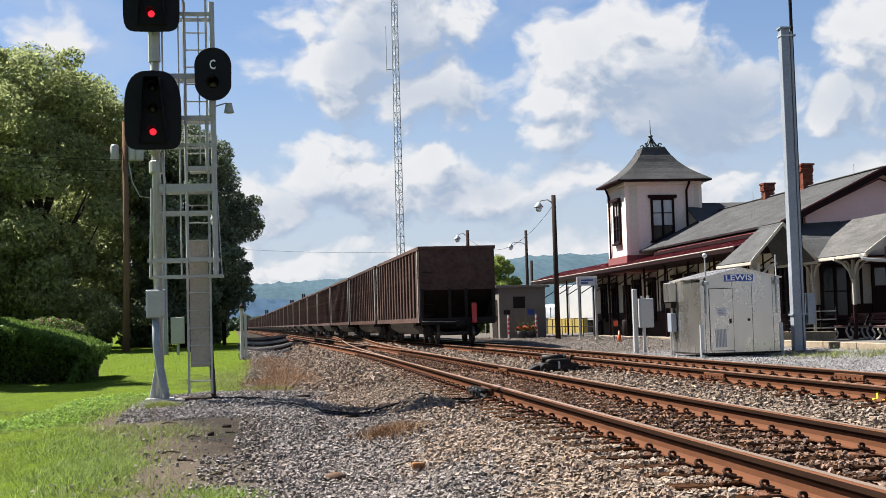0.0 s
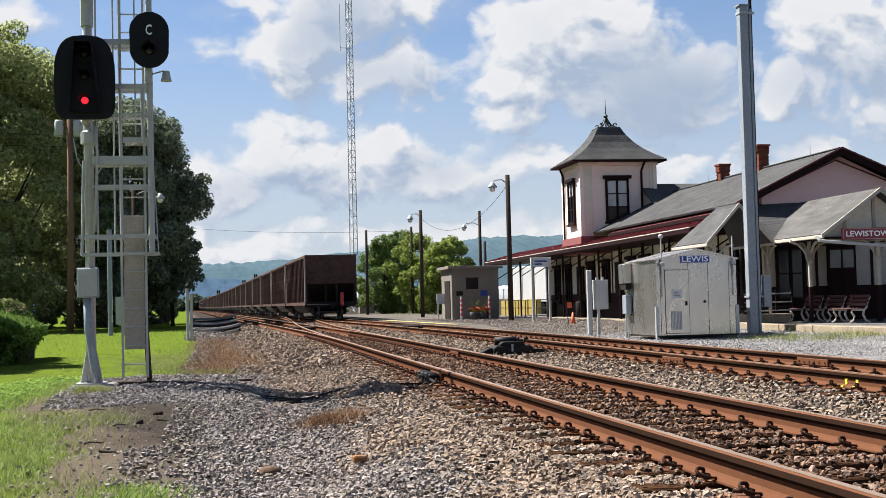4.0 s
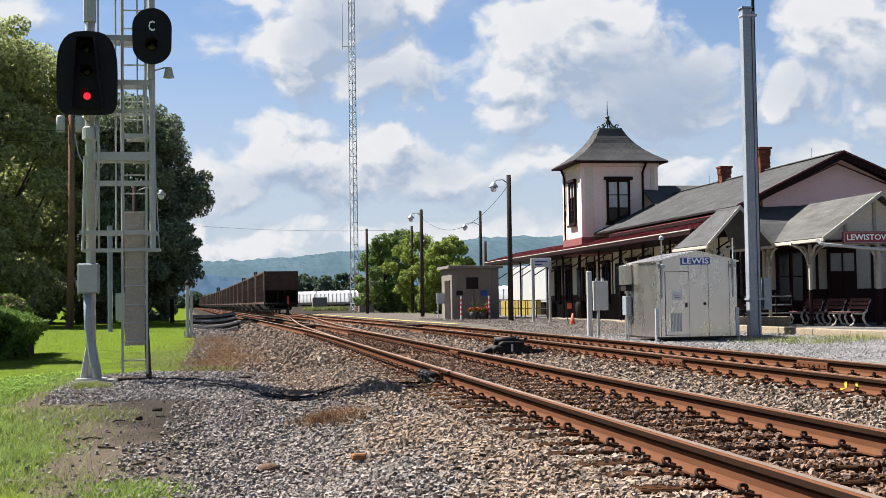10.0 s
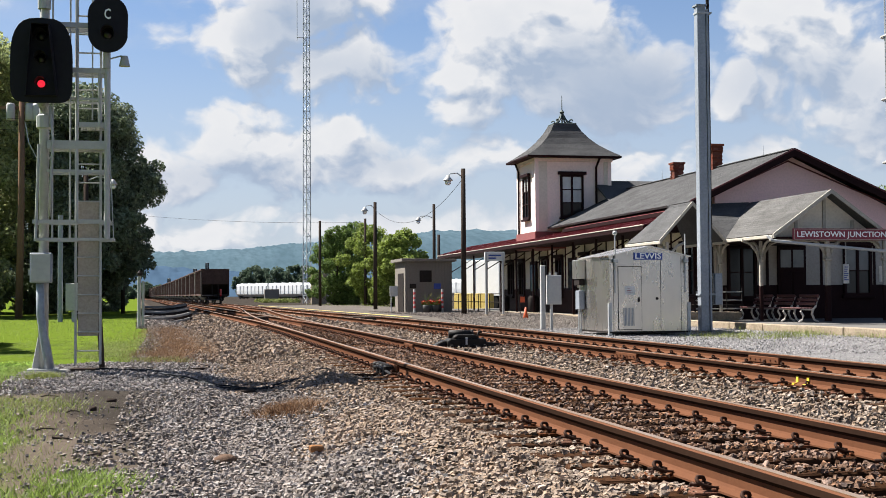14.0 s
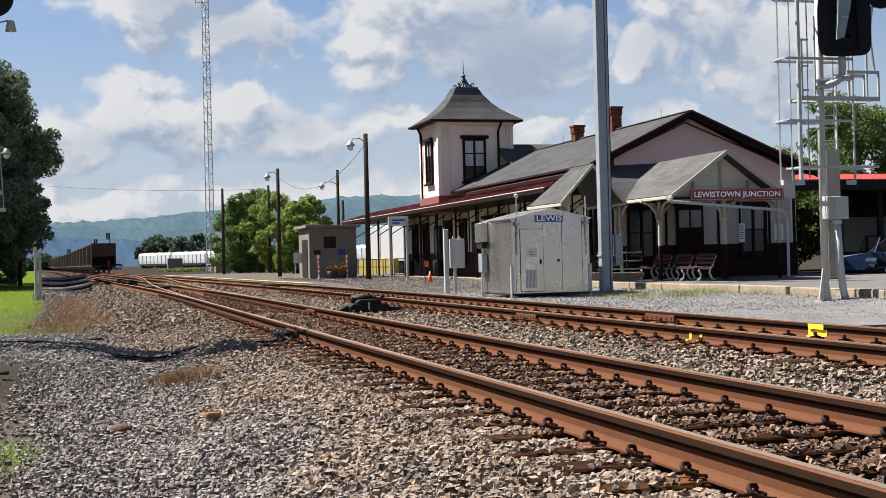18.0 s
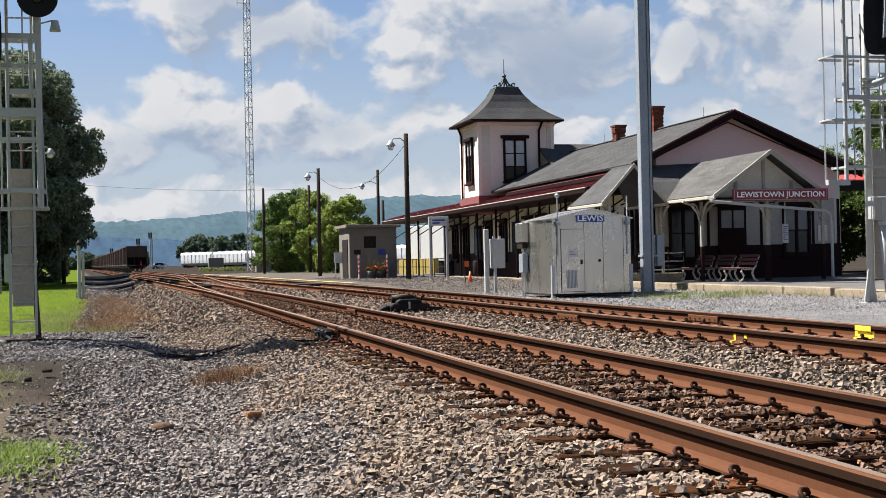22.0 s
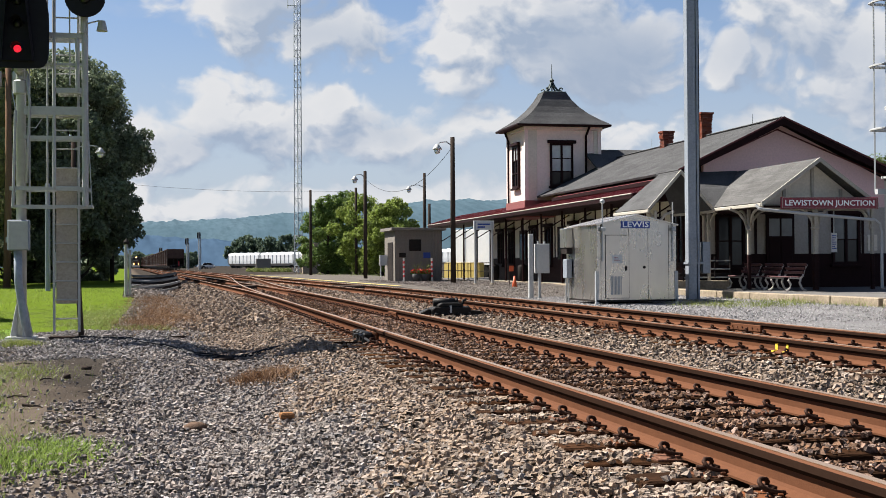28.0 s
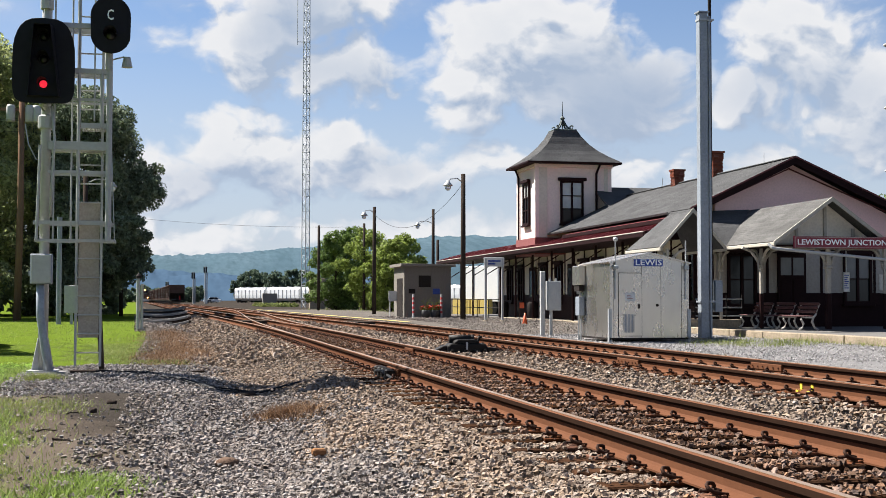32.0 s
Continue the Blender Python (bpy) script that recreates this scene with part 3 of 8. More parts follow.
def prism(bm, poly, a, b, axis="y"):
    """A flat outline, given in the two other axes, drawn out from a to b along an axis."""
    def at(u, v, w):
        return {"x": (w, u, v), "y": (u, w, v), "z": (u, v, w)}[axis]
    return ring_mesh(bm, [[at(u, v, a) for u, v in poly], [at(u, v, b) for u, v in poly]])


def plate(bm, corners, thick):
    """A flat sheet of some thickness under four or more corners in space."""
    pts = [Vector(c) for c in corners]
    n = (pts[1] - pts[0]).cross(pts[2] - pts[0]).normalized()
    return ring_mesh(bm, [[p - n * thick for p in pts], pts])


def lathe(bm, profile, n=16, centre=(0, 0, 0)):
    c = Vector(centre)
    return ring_mesh(bm, [[c + Vector((r * math.cos(2 * math.pi * k / n), r * math.sin(2 * math.pi * k / n), z)) for k in range(n)] for r, z in profile])


def raw_mesh(name, verts, faces, mat, smooth=False):
    """One mesh from arrays of corners and of equal-sided faces."""
    verts, faces = np.asarray(verts, np.float32), np.asarray(faces, np.int32)
    me = bpy.data.meshes.new(name)
    n, k = faces.shape
    me.vertices.add(len(verts))
    me.vertices.foreach_set("co", verts.ravel())
    me.loops.add(n * k)
    me.loops.foreach_set("vertex_index", faces.ravel())
    me.polygons.add(n)
    me.polygons.foreach_set("loop_start", np.arange(0, n * k, k, dtype=np.int32))
    me.update(calc_edges=True)
    me.validate()
    me.materials.append(mat)
    if smooth:
        me.shade_smooth()
    else:
        me.shade_flat()
    return me


def letters(body, size, depth, mat, parent, m, name="lettering", bold=0.0):
    """Raised lettering in the built-in font, as a mesh part."""
    cu = bpy.data.curves.new(name, "FONT")
    cu.offset = size * bold
    cu.body, cu.size, cu.extrude, cu.align_x, cu.align_y, cu.resolution_u = body, size, depth, "CENTER", "CENTER", 2
    tmp = bpy.data.objects.new(name, cu)
    scene.collection.objects.link(tmp)
    bpy.context.view_layer.update()
    me = bpy.data.meshes.new_from_object(tmp.evaluated_get(bpy.context.evaluated_depsgraph_get()))
    bpy.data.objects.remove(tmp)
    me.materials.clear()
    me.materials.append(mat)
    ob = new(name, me)
    ob.parent = parent
    ob.matrix_basis = m
    return ob


def bend(y):
    """How far the line swings to the west of straight, y metres up the track."""
    s = max(0.0, y - 30.0)
    far = max(0.0, y - 220.0)
    return -0.031 * (s * s / 40.0 if s < 20 else s - 10.0) - 2.4e-5 * far * far


def ground_z(x, y):
    """Height of the ground sheet."""
    x = x - bend(y)
    low = -0.50 + 0.44 * min(1.0, max(0.0, (y - 6.0) / 13.0))
    if x < 1.9:
        s = min(1.0, max(0.0, (1.9 - x) / 1.5))
        s = s * s * (3 - 2 * s)
        dip = -0.14 * math.exp(-((x - 0.9) / 0.8) ** 2) * (1 if y > 14 else 0.3)
        z = -0.075 + (low + 0.075) * s + dip
    elif x < 10.3:
        z = -0.075
    else:
        s = min(1.0, (x - 10.3) / 1.4)
        z = -0.075 - 0.15 * s + 0.12 * min(1.0, max(0.0, (x - 15.2) / 2.0))
    return z


def sorted_leaves(centres, radii, count, size, seed, flat=0.8):
    """Leaf quads scattered in the outer part of clumps, in random directions."""
    rng = np.random.default_rng(seed)
    centres, radii = np.array(centres, float), np.array(radii, float)
    vol = radii ** 2
    pick = rng.choice(len(centres), count, p=vol / vol.sum())
    way = rng.normal(size=(count, 3))
    way /= np.linalg.norm(way, axis=1, keepdims=True)
    far = radii[pick] * rng.uniform(0.55, 1.08, count)
    c = centres[pick] + way * far[:, None] * np.array([1, 1, flat])
    n = way + rng.normal(size=(count, 3)) * 0.7 + np.array([0, 0, 0.4])
    n /= np.linalg.norm(n, axis=1, keepdims=True)
    a = np.cross(n, rng.normal(size=(count, 3)))
    a /= np.linalg.norm(a, axis=1, keepdims=True)
    b = np.cross(n, a)
    s = size * rng.uniform(0.6, 1.4, count)[:, None]
    bent = n * s * 0.25
    v = np.stack([c - a * s - bent, c - b * s * 0.55, c + a * s - bent, c + b * s * 0.55], 1).reshape(-1, 3)
    f = np.arange(count * 4).reshape(-1, 4)
    return v, f


def tree(name, x, y, height, spread, leaf, label, seed, leaves=16000, leaf_size=0.22, trunk=0.3, bare=0.2, clumps=34, group="", lean=0.0, z=None, full=0.6):
    """A tapered trunk with limbs and a crown of leaf clumps."""
    rng = random.Random(seed)
    z0 = ground_z(x, y) - 0.1 if z is None else z
    t = thing(name, pose(x, y, z0), label, "tree", group)
    bm = B()
    top = height * 0.72
    pts = [(lean * k * k + rng.uniform(-0.15, 0.15) * k, rng.uniform(-0.15, 0.15) * k, top * k) for k in (0, 0.15, 0.35, 0.6, 0.8, 1.0)]
    tube(bm, pts, trunk, 10, trunk * 0.15)
    centres, radii = [], []
    for k in range(clumps):
        h = bare + (1 - bare) * (k + 0.5) / clumps
        wide = spread * math.sin(math.pi * min(1.0, (h - bare * 0.55) / (1.04 - bare * 0.55))) ** full
        a = k * 2.39996 + rng.uniform(-0.4, 0.4)
        r = wide * rng.uniform(0.35, 0.95)
        c = (lean * h + r * math.cos(a), r * math.sin(a), height * h * rng.uniform(0.93, 1.02))
        centres.append(c)
        radii.append(spread * rng.uniform(0.16, 0.34))
        if k % 2 == 0:
            start = Vector(pts[min(5, int(h * 4))])
            tube(bm, [start, start.lerp(Vector(c), 0.55) + Vector((0, 0, -0.3)), c], trunk * 0.28, 5, trunk * 0.06)
    part("trunk", bm, M["bark"], t, smooth=True)
    # small sprays that break up the outline of the clumps
    for k in range(len(centres) * 3):
        c, r = rng.choice(list(zip(centres[:clumps], radii[:clumps])))
        w = Vector((rng.gauss(0, 1), rng.gauss(0, 1), rng.gauss(0.3, 0.8))).normalized() * r * rng.uniform(0.85, 1.25)
        centres.append((c[0] + w.x, c[1] + w.y, c[2] + w.z * 0.85))
        radii.append(r * rng.uniform(0.22, 0.42))
    v, f = sorted_leaves(centres, radii, leaves, leaf_size, seed)
    ob = new("crown", raw_mesh("crown", v, f, leaf))
    ob.parent = t
    return t

# ---- ground and tracks ----
def build_ground():
    xs = np.unique(np.r_[np.linspace(-3000, -60, 14), np.linspace(-60, -12, 13), np.arange(-12, 4, 0.25), np.arange(4, 24, 0.5), np.linspace(24, 80, 15), np.linspace(80, 3400, 14)])
    ys = np.unique(np.r_[np.linspace(-300, -10, 8), np.arange(-10, 2, 1.0), np.arange(2, 40, 0.25), np.arange(40, 100, 1.0), np.linspace(100, 500, 41), np.linspace(500, 4200, 20)])
    rng = np.random.default_rng(3)
    verts = []
    for y in ys:
        for x in xs:
            z = ground_z(x, y)
            if -8 < x < 2.2 and 2 < y < 40:
                z += 0.07 * noise.noise(Vector((x * 0.8, y * 0.8, 0))) + 0.03 * noise.noise(Vector((x * 2.5, y * 2.5, 4)))
            verts.append((x, y, z))
    nx = len(xs)
    faces = [(j * nx + i, j * nx + i + 1, (j + 1) * nx + i + 1, (j + 1) * nx + i) for j in range(len(ys) - 1) for i in range(nx - 1)]
    tagged(new("ground", raw_mesh("ground", verts, faces, M["ground"], True)), "mown lawn, bare earth and grey gravel beside the railway", "ground", kind="structure")


def rail_profile():
    return [(-0.07, 0.0), (0.07, 0.0), (0.07, 0.012), (0.02, 0.03), (0.011, 0.045), (0.011, 0.108), (0.02, 0.134), (0.036, 0.144), (0.039, 0.172),
            (0.028, 0.18), (-0.028, 0.18), (-0.039, 0.172), (-0.036, 0.144), (-0.02, 0.134), (-0.011, 0.108), (-0.011, 0.045), (-0.02, 0.03), (-0.07, 0.012)]


def rail_mesh(name, xy, mat, profile=None, z=0.0):
    prof = profile or rail_profile()
    rings = []
    for i, (x, y) in enumerate(xy):
        x0, y0 = xy[max(0, i - 1)]
        x1, y1 = xy[min(len(xy) - 1, i + 1)]
        d = math.hypot(x1 - x0, y1 - y0)
        sx, sy = (y1 - y0) / d, -(x1 - x0) / d
        rings.append([(x + sx * u, y + sy * u, z + w) for u, w in prof])
    return ring_mesh(B(), rings)


NEAR, FAR, HALF = 3.63, 7.76, 0.752
STEPS = [-12 + 3 * k for k in range(14)] + [30 + 2 * k for k in range(13)] + [60 + 20 * k for k in range(46)]


def cross_x(y):
    """Middle of the crossover from the near line to the far one."""
    s = min(1.0, max(0.0, (y - 31.0) / 91.0))
    s = s * s * (3 - 2 * s)
    return NEAR + (FAR - NEAR) * s + bend(y)


def build_tracks():
    made = {}
    for name, mid, label in (("near_track", NEAR, "near main line of rusty rails on wooden ties"), ("far_track", FAR, "far main line of rusty rails on wooden ties")):
        t = thing(name, pose(0, 0, 0), label, "track", "main lines", "structure")
        made[name] = t
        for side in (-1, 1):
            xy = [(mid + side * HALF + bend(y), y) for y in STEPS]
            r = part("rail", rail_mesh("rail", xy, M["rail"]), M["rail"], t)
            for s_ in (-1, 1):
                part("head_side", rail_mesh("head_side", xy, M["grease_shade"], [(s_ * 0.0385, 0.138), (s_ * 0.0425, 0.138), (s_ * 0.0425, 0.171), (s_ * 0.0385, 0.171)]), M["grease_shade"], r, "black side of the rail head, grease and shade in one colour")
                # near-black strip paints the head's shadow on the upper web
                part("web_grease", rail_mesh("web_grease", xy, M["grease_shade"], [(s_ * 0.0105, 0.112), (s_ * 0.0145, 0.112), (s_ * 0.0235, 0.1345), (s_ * 0.0205, 0.1345)][::s_]), M["grease_shade"], r, "black strip for the shade under the rail head")
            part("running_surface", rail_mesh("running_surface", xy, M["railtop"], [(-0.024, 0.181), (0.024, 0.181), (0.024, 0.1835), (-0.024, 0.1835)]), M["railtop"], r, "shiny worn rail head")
    t = thing("crossover_track", pose(0, 0, 0), "curved crossover rails between the two main lines", "track", "", "structure")
    ys = [31 + 2 * k for k in range(46)]
    for side in (-1, 1):
        xy = [(cross_x(y) + side * HALF, y) for y in ys]
        r = part("rail", rail_mesh("rail", xy, M["rail"]), M["rail"], t)
        part("running_surface", rail_mesh("running_surface", xy, M["railtop"], [(-0.03, 0.181), (0.03, 0.181), (0.03, 0.1845), (-0.03, 0.1845)]), M["railtop"], r, "shiny worn rail head")
    for mid, y0, y1, side in ((NEAR, 44, 52, 1), (NEAR, 44, 52, -1), (FAR, 62, 72, 1), (FAR, 62, 72, -1)):
        xy = [(mid + side * (HALF - 0.075 + (0.1 if k in (0, 8) else 0)) + bend(y0 + (y1 - y0) * k / 8), y0 + (y1 - y0) * k / 8) for k in range(9)]
        part("guard_rail", rail_mesh("guard_rail", xy, M["rail"]), M["rail"], made["near_track" if mid == NEAR else "far_track"])
    return made


TRACKS = None


def rounded(pts):
    """The points of a bent rod with its corners cut twice, so that it bends smoothly."""
    pts = [Vector(p) for p in pts]
    for _ in range(2):
        cut = [pts[0]]
        for a, b in zip(pts, pts[1:]):
            cut += [a.lerp(b, 0.25), a.lerp(b, 0.75)]
        pts = cut + [pts[-1]]
    return pts


def build_ties(tracks):
    """Ties with their plates and spring clips; alike pieces share one mesh."""
    rng = random.Random(5)
    tie_meshes = []
    for k in range(4):
        bm = B()
        box(bm, -1.3, 1.3, -0.115, 0.115, -0.18, 0.0)
        for v in bm.verts:
            v.co += Vector((rng.uniform(-0.06, 0.06), rng.uniform(-0.012, 0.012), rng.uniform(-0.008, 0.004)))
        tie_meshes.append(mesh_of(bm, "tie", M["tie"], bevel=0.012))
    bm = B()
    box(bm, -0.21, 0.21, -0.10, 0.10, 0.0, 0.022)
    box(bm, -0.105, -0.075, -0.09, 0.09, 0.022, 0.04)
    box(bm, 0.075, 0.105, -0.09, 0.09, 0.022, 0.04)
    plate_me = mesh_of(bm, "tie_plate", M["rustdark"], bevel=0.004)
    bm = B()
    for s in (-1, 1):
        pts = [(s * 0.06, -0.05, 0.05), (s * 0.10, -0.055, 0.055), (s * 0.15, -0.05, 0.07), (s * 0.165, -0.035, 0.09), (s * 0.15, -0.015, 0.102),
               (s * 0.115, 0.0, 0.098), (s * 0.10, 0.012, 0.08), (s * 0.115, 0.025, 0.06), (s * 0.16, 0.05, 0.055)]
        pts = [(s * 0.06 + (x - s * 0.06) * 1.12, y_ * 1.2, 0.05 + (z_ - 0.05) * 1.15) for x, y_, z_ in pts]
        tube(bm, rounded(pts), 0.012, 6)
        box(bm, min(s * 0.085, s * 0.12), max(s * 0.085, s * 0.12), -0.035, 0.035, 0.045, 0.075)
    clip_me = mesh_of(bm, "rail_clip", M["clipiron"], True)
    for name, mid in (("near_track", NEAR), ("far_track", FAR)):
        y, k = 1.2 - 0.6 * 16, -16
        while y < 62:
            x = mid + bend(y)
            piece("tie", tie_meshes[k % 4], tracks[name], pose(x + rng.uniform(-0.05, 0.05), y, -0.005 + rng.uniform(-0.01, 0.004), 0, 0, rng.uniform(-1.5, 1.5)))
            if y < 44:
                for s in (-1, 1):
                    piece("tie_plate", plate_me, tracks[name], pose(x + s * HALF, y, -0.018, 0, 0, rng.uniform(-2, 2)))
                    piece("rail_clip", clip_me, tracks[name], pose(x + s * HALF, y, -0.03, 0, 0, 0))
            k += 1
            y = 1.2 + 0.6 * k + rng.uniform(-0.025, 0.025)
        bm = B()
        while y < 330:
            x = mid + bend(y)
            box(bm, x - 1.3, x + 1.3, y - 0.115, y + 0.115, -0.15, -0.006)
            y += 0.62
        ob = part("far_ties", bm, M["tie"], tracks[name])
        tagged(ob, kind="stuff")
    # long switch ties under the turnout
    bm_me = []
    for k in range(3):
        bm = B()
        box(bm, -2.0, 2.0, -0.115, 0.115, -0.18, 0.0)
        bm_me.append(mesh_of(bm, "tie", M["tie"], bevel=0.012))
    for k in range(16):
        y = 44 + k * 0.6 + 0.3
        piece("tie", bm_me[k % 3], tracks["near_track"], pose(NEAR + 0.9 + bend(y), y, -0.02))


def scatter_stones():
    """Crushed stone: tens of thousands of angular lumps of sixteen shapes, tan outside the rails and rust-stained between them."""
    rng = np.random.default_rng(11)
    shapes = []
    quads = np.array([(0, 2, 3, 1), (4, 5, 7, 6), (0, 1, 5, 4), (1, 3, 7, 5), (3, 2, 6, 7), (2, 0, 4, 6)])
    tris = np.concatenate([quads[:, [0, 1, 2]], quads[:, [0, 2, 3]]])[[1, 2, 3, 4, 5, 7, 8, 9, 10, 11]]
    chips, chip_tris = [], np.array([(0, 1, 3), (1, 2, 3), (2, 0, 3), (1, 0, 4), (2, 1, 4), (0, 2, 4)])
    for k in range(16):
        a = np.array([0.0, 2.1, 4.2]) + rng.uniform(-0.5, 0.5, 3)
        r = rng.uniform(0.6, 1.2, 3)
        ring = np.stack([r * np.cos(a), r * np.sin(a), rng.uniform(-0.3, 0.3, 3)], 1)
        chips.append(np.concatenate([ring, [[rng.uniform(-0.4, 0.4), rng.uniform(-0.4, 0.4), rng.uniform(0.5, 0.9)], [0, 0, -0.6]]]))
    chips = np.array(chips)
    for k in range(16):
        v = np.array([(x, y, z) for z in (-1, 1) for y in (-1, 1) for x in (-1, 1)], float)
        v *= rng.uniform(0.4, 1.0, (8, 3)) * np.array([1.25, 0.95, 0.8])
        v[4:, :2] *= rng.uniform(0.35, 0.95, (4, 2))
        shapes.append(v)
    shapes = np.array(shapes)

    def spread(count, x0, x1, y0, y1):
        return np.stack([rng.uniform(x0, x1, count), rng.uniform(y0, y1, count)], 1)

    def lay(name, pts, lo, hi, mat, label, lift=1.3, bare=0.8, chip=False, strip=False):
        railnear = np.min(np.abs(pts[:, :1] - np.array([[NEAR - HALF, NEAR + HALF, FAR - HALF, FAR + HALF]])), axis=1) < 0.09
        pts = pts[~railnear]
        tie = np.abs(((pts[:, 1] - 1.2) / 0.6) % 1 - 0.5) > np.where(pts[:, 0] < NEAR - HALF, 0.25, 0.30)
        near_tie = (np.abs(pts[:, 0] - NEAR) < 1.3) | (np.abs(pts[:, 0] - FAR) < 1.3)
        pts = pts[~(tie & near_tie & (rng.uniform(0, 1, len(pts)) < np.where((pts[:, 0] > NEAR - HALF) & (pts[:, 0] < NEAR + HALF), bare - 0.42, bare + 0.14)))]
        ontie = (np.abs(((pts[:, 1] - 1.2) / 0.6) % 1 - 0.5) > 0.28) & ((np.abs(pts[:, 0] - NEAR) < 1.3) | (np.abs(pts[:, 0] - FAR) < 1.3)) & (pts[:, 1] < 46)
        n = len(pts)
        size = (lo + (hi - lo) * rng.uniform(0, 1, n) ** 2.0) * np.where(pts[:, 1] > 24, 1.5, 1.0) * np.where(pts[:, 1] > 46, 1.5, 1.0)
        kind = rng.integers(0, 16, n)
        a, b, c = rng.uniform(0, 2 * np.pi, (3, n))
        tilt = 1.2 * np.sin(c)
        xx = pts[:, 0] + np.array([bend(y) for y in pts[:, 1]])
        z = np.array([ground_z(x, y) + (0.07 * noise.noise(Vector((x * 0.8, y * 0.8, 0))) if x < 2.2 else 0) for x, y in zip(xx, pts[:, 1])])
        if strip:
            xx, z = pts[:, 0], np.interp(pts[:, 1], (45.0, 56.0), (-0.19, 0.085))
        bed = (np.abs(pts[:, 0] - NEAR) < 1.45) | (np.abs(pts[:, 0] - FAR) < 1.45)
        z += (size + 0.012) * lift * rng.uniform(0.0, 1.0, n) + np.where(bed, 0.02, -0.012)
        z = np.where(ontie, np.maximum(z, size * 0.35), z)
        shoulder = (pts[:, 0] > NEAR - 1.36) & (pts[:, 0] < NEAR - HALF) & ~ontie
        z = np.where(shoulder, np.minimum(z, -0.024), z)
        ca, sa, cb, sb, o = np.cos(a), np.sin(a), np.cos(tilt), np.sin(tilt), 0 * a
        rot = np.stack([np.stack([ca, -sa * cb, sa * sb], 1), np.stack([sa, ca * cb, -ca * sb], 1), np.stack([o, sb, cb], 1)], 1)
        v = np.einsum("nij,nvj->nvi", rot, (chips if chip else shapes)[kind]) * size[:, None, None] + np.stack([xx, pts[:, 1], z], 1)[:, None]
        f = (chip_tris[None] + 5 * np.arange(n)[:, None, None]) if chip else (tris[None] + 8 * np.arange(n)[:, None, None])
        me = raw_mesh(name, v.reshape(-1, 3), f.reshape(-1, 3), mat)
        tagged(new(name, me), label, "ballast", kind="stuff")

    def between(mid, count, y0, y1):
        return spread(count, mid - HALF - 0.3, mid + HALF + 0.25, y0, y1)

    tan = "crushed grey-tan stone ballast round the tracks"
    near = np.concatenate([spread(52000, 0.4, 2.78, 5.4, 13.0), spread(4500, 1.7, 2.78, 4.4, 5.4), spread(27000, 0.1, 2.78, 13.0, 24.0)])
    grey = near[:, 0] + 0.7 * np.array([noise.noise(Vector((x * 1.1, y * 0.7, 2))) for x, y in near]) + rng.uniform(-0.35, 0.35, len(near)) < np.where(near[:, 1] < 17, 1.35, 0.6)
    lay("ballast", near[~grey], 0.009, 0.028, M["stone"], tan)
    lay("ballast", near[grey], 0.009, 0.027, M["greystone"], "greyer crushed stone ballast on the shoulder")
    lay("ballast", spread(18000, 4.7, 6.85, 6.5, 24.0), 0.009, 0.034, M["stone"], tan)
    lay("ballast", np.concatenate([spread(4500, 0.2, 2.78, -9.0, 5.4), spread(2500, 4.7, 6.85, -9.0, 6.5), spread(2000, 8.7, 10.9, -9.0, 9.0), spread(4500, 8.7, 10.9, 9.0, 28.0), spread(21000, 0.3, 2.9, 24.0, 46.0),
        spread(14000, 4.7, 6.7, 24.0, 46.0), spread(12000, 0.6, 2.9, 46.0, 90.0), spread(7000, 4.7, 6.7, 46.0, 80.0)]), 0.011, 0.04, M["stone"], tan, chip=True)
    lay("fine_gravel", np.concatenate([spread(16000, -0.4, 0.6, 6.0, 13.0), spread(2500, -1.0, -0.4, 7.0, 13.0), spread(500, -2.4, -1.0, 8.5, 17.5), spread(3600, -0.7, 0.4, 13.0, 18.0), spread(9000, -0.9, 0.5, 21.5, 46.0),
        spread(7000, -1.3, 0.8, 46.0, 95.0)]), 0.007, 0.026, M["greystone"], "small grey gravel and stone chips on bare earth")
    lay("grit", spread(7000, -2.5, -0.6, 9.0, 17.2), 0.003, 0.012, M["greystone"], "fine grit and crumbs on the bare earth", 0.8, chip=True)
    rusty = "rust-stained brown ballast between the rails"
    lay("rusty_ballast", np.concatenate([between(NEAR, 28500, 4.6, 26.0), between(FAR, 10000, 10.0, 30.0)]), 0.007, 0.028, M["ruststone"], rusty, 1.2, 0.55)
    lay("rusty_ballast", np.concatenate([between(NEAR, 2500, -9.0, 5.4), between(FAR, 3500, -9.0, 10.0), between(NEAR, 8000, 26.0, 60.0), between(FAR, 7000, 30.0, 60.0)]), 0.009, 0.034, M["ruststone"], rusty, 1.2, 0.55, True)
    lay("grey_gravel", np.concatenate([spread(22000, -2.4, 0.5, 17.0, 22.5), spread(250, -2.2, -0.8, 10.0, 17.0), spread(12000, -0.3, 1.1, 6.0, 17.2), spread(5000, 0.6, 2.0, 6.0, 17.2)]), 0.007, 0.022, M["bluestone"], "fine grey crushed stone heaped round the mast foot")
    lay("apron_gravel", spread(60000, 11.0, 17.25, 20.0, 45.0), 0.007, 0.019, M["apronstone"], "loose grey gravel round the hut", 2.0, chip=True)
    lay("strip_gravel", spread(26000, 11.0, 17.4, 45.0, 75.0), 0.006, 0.017, M["greystone"], "brown-grey gravel trodden into the strip by the far track", 1.2, chip=True, strip=True)


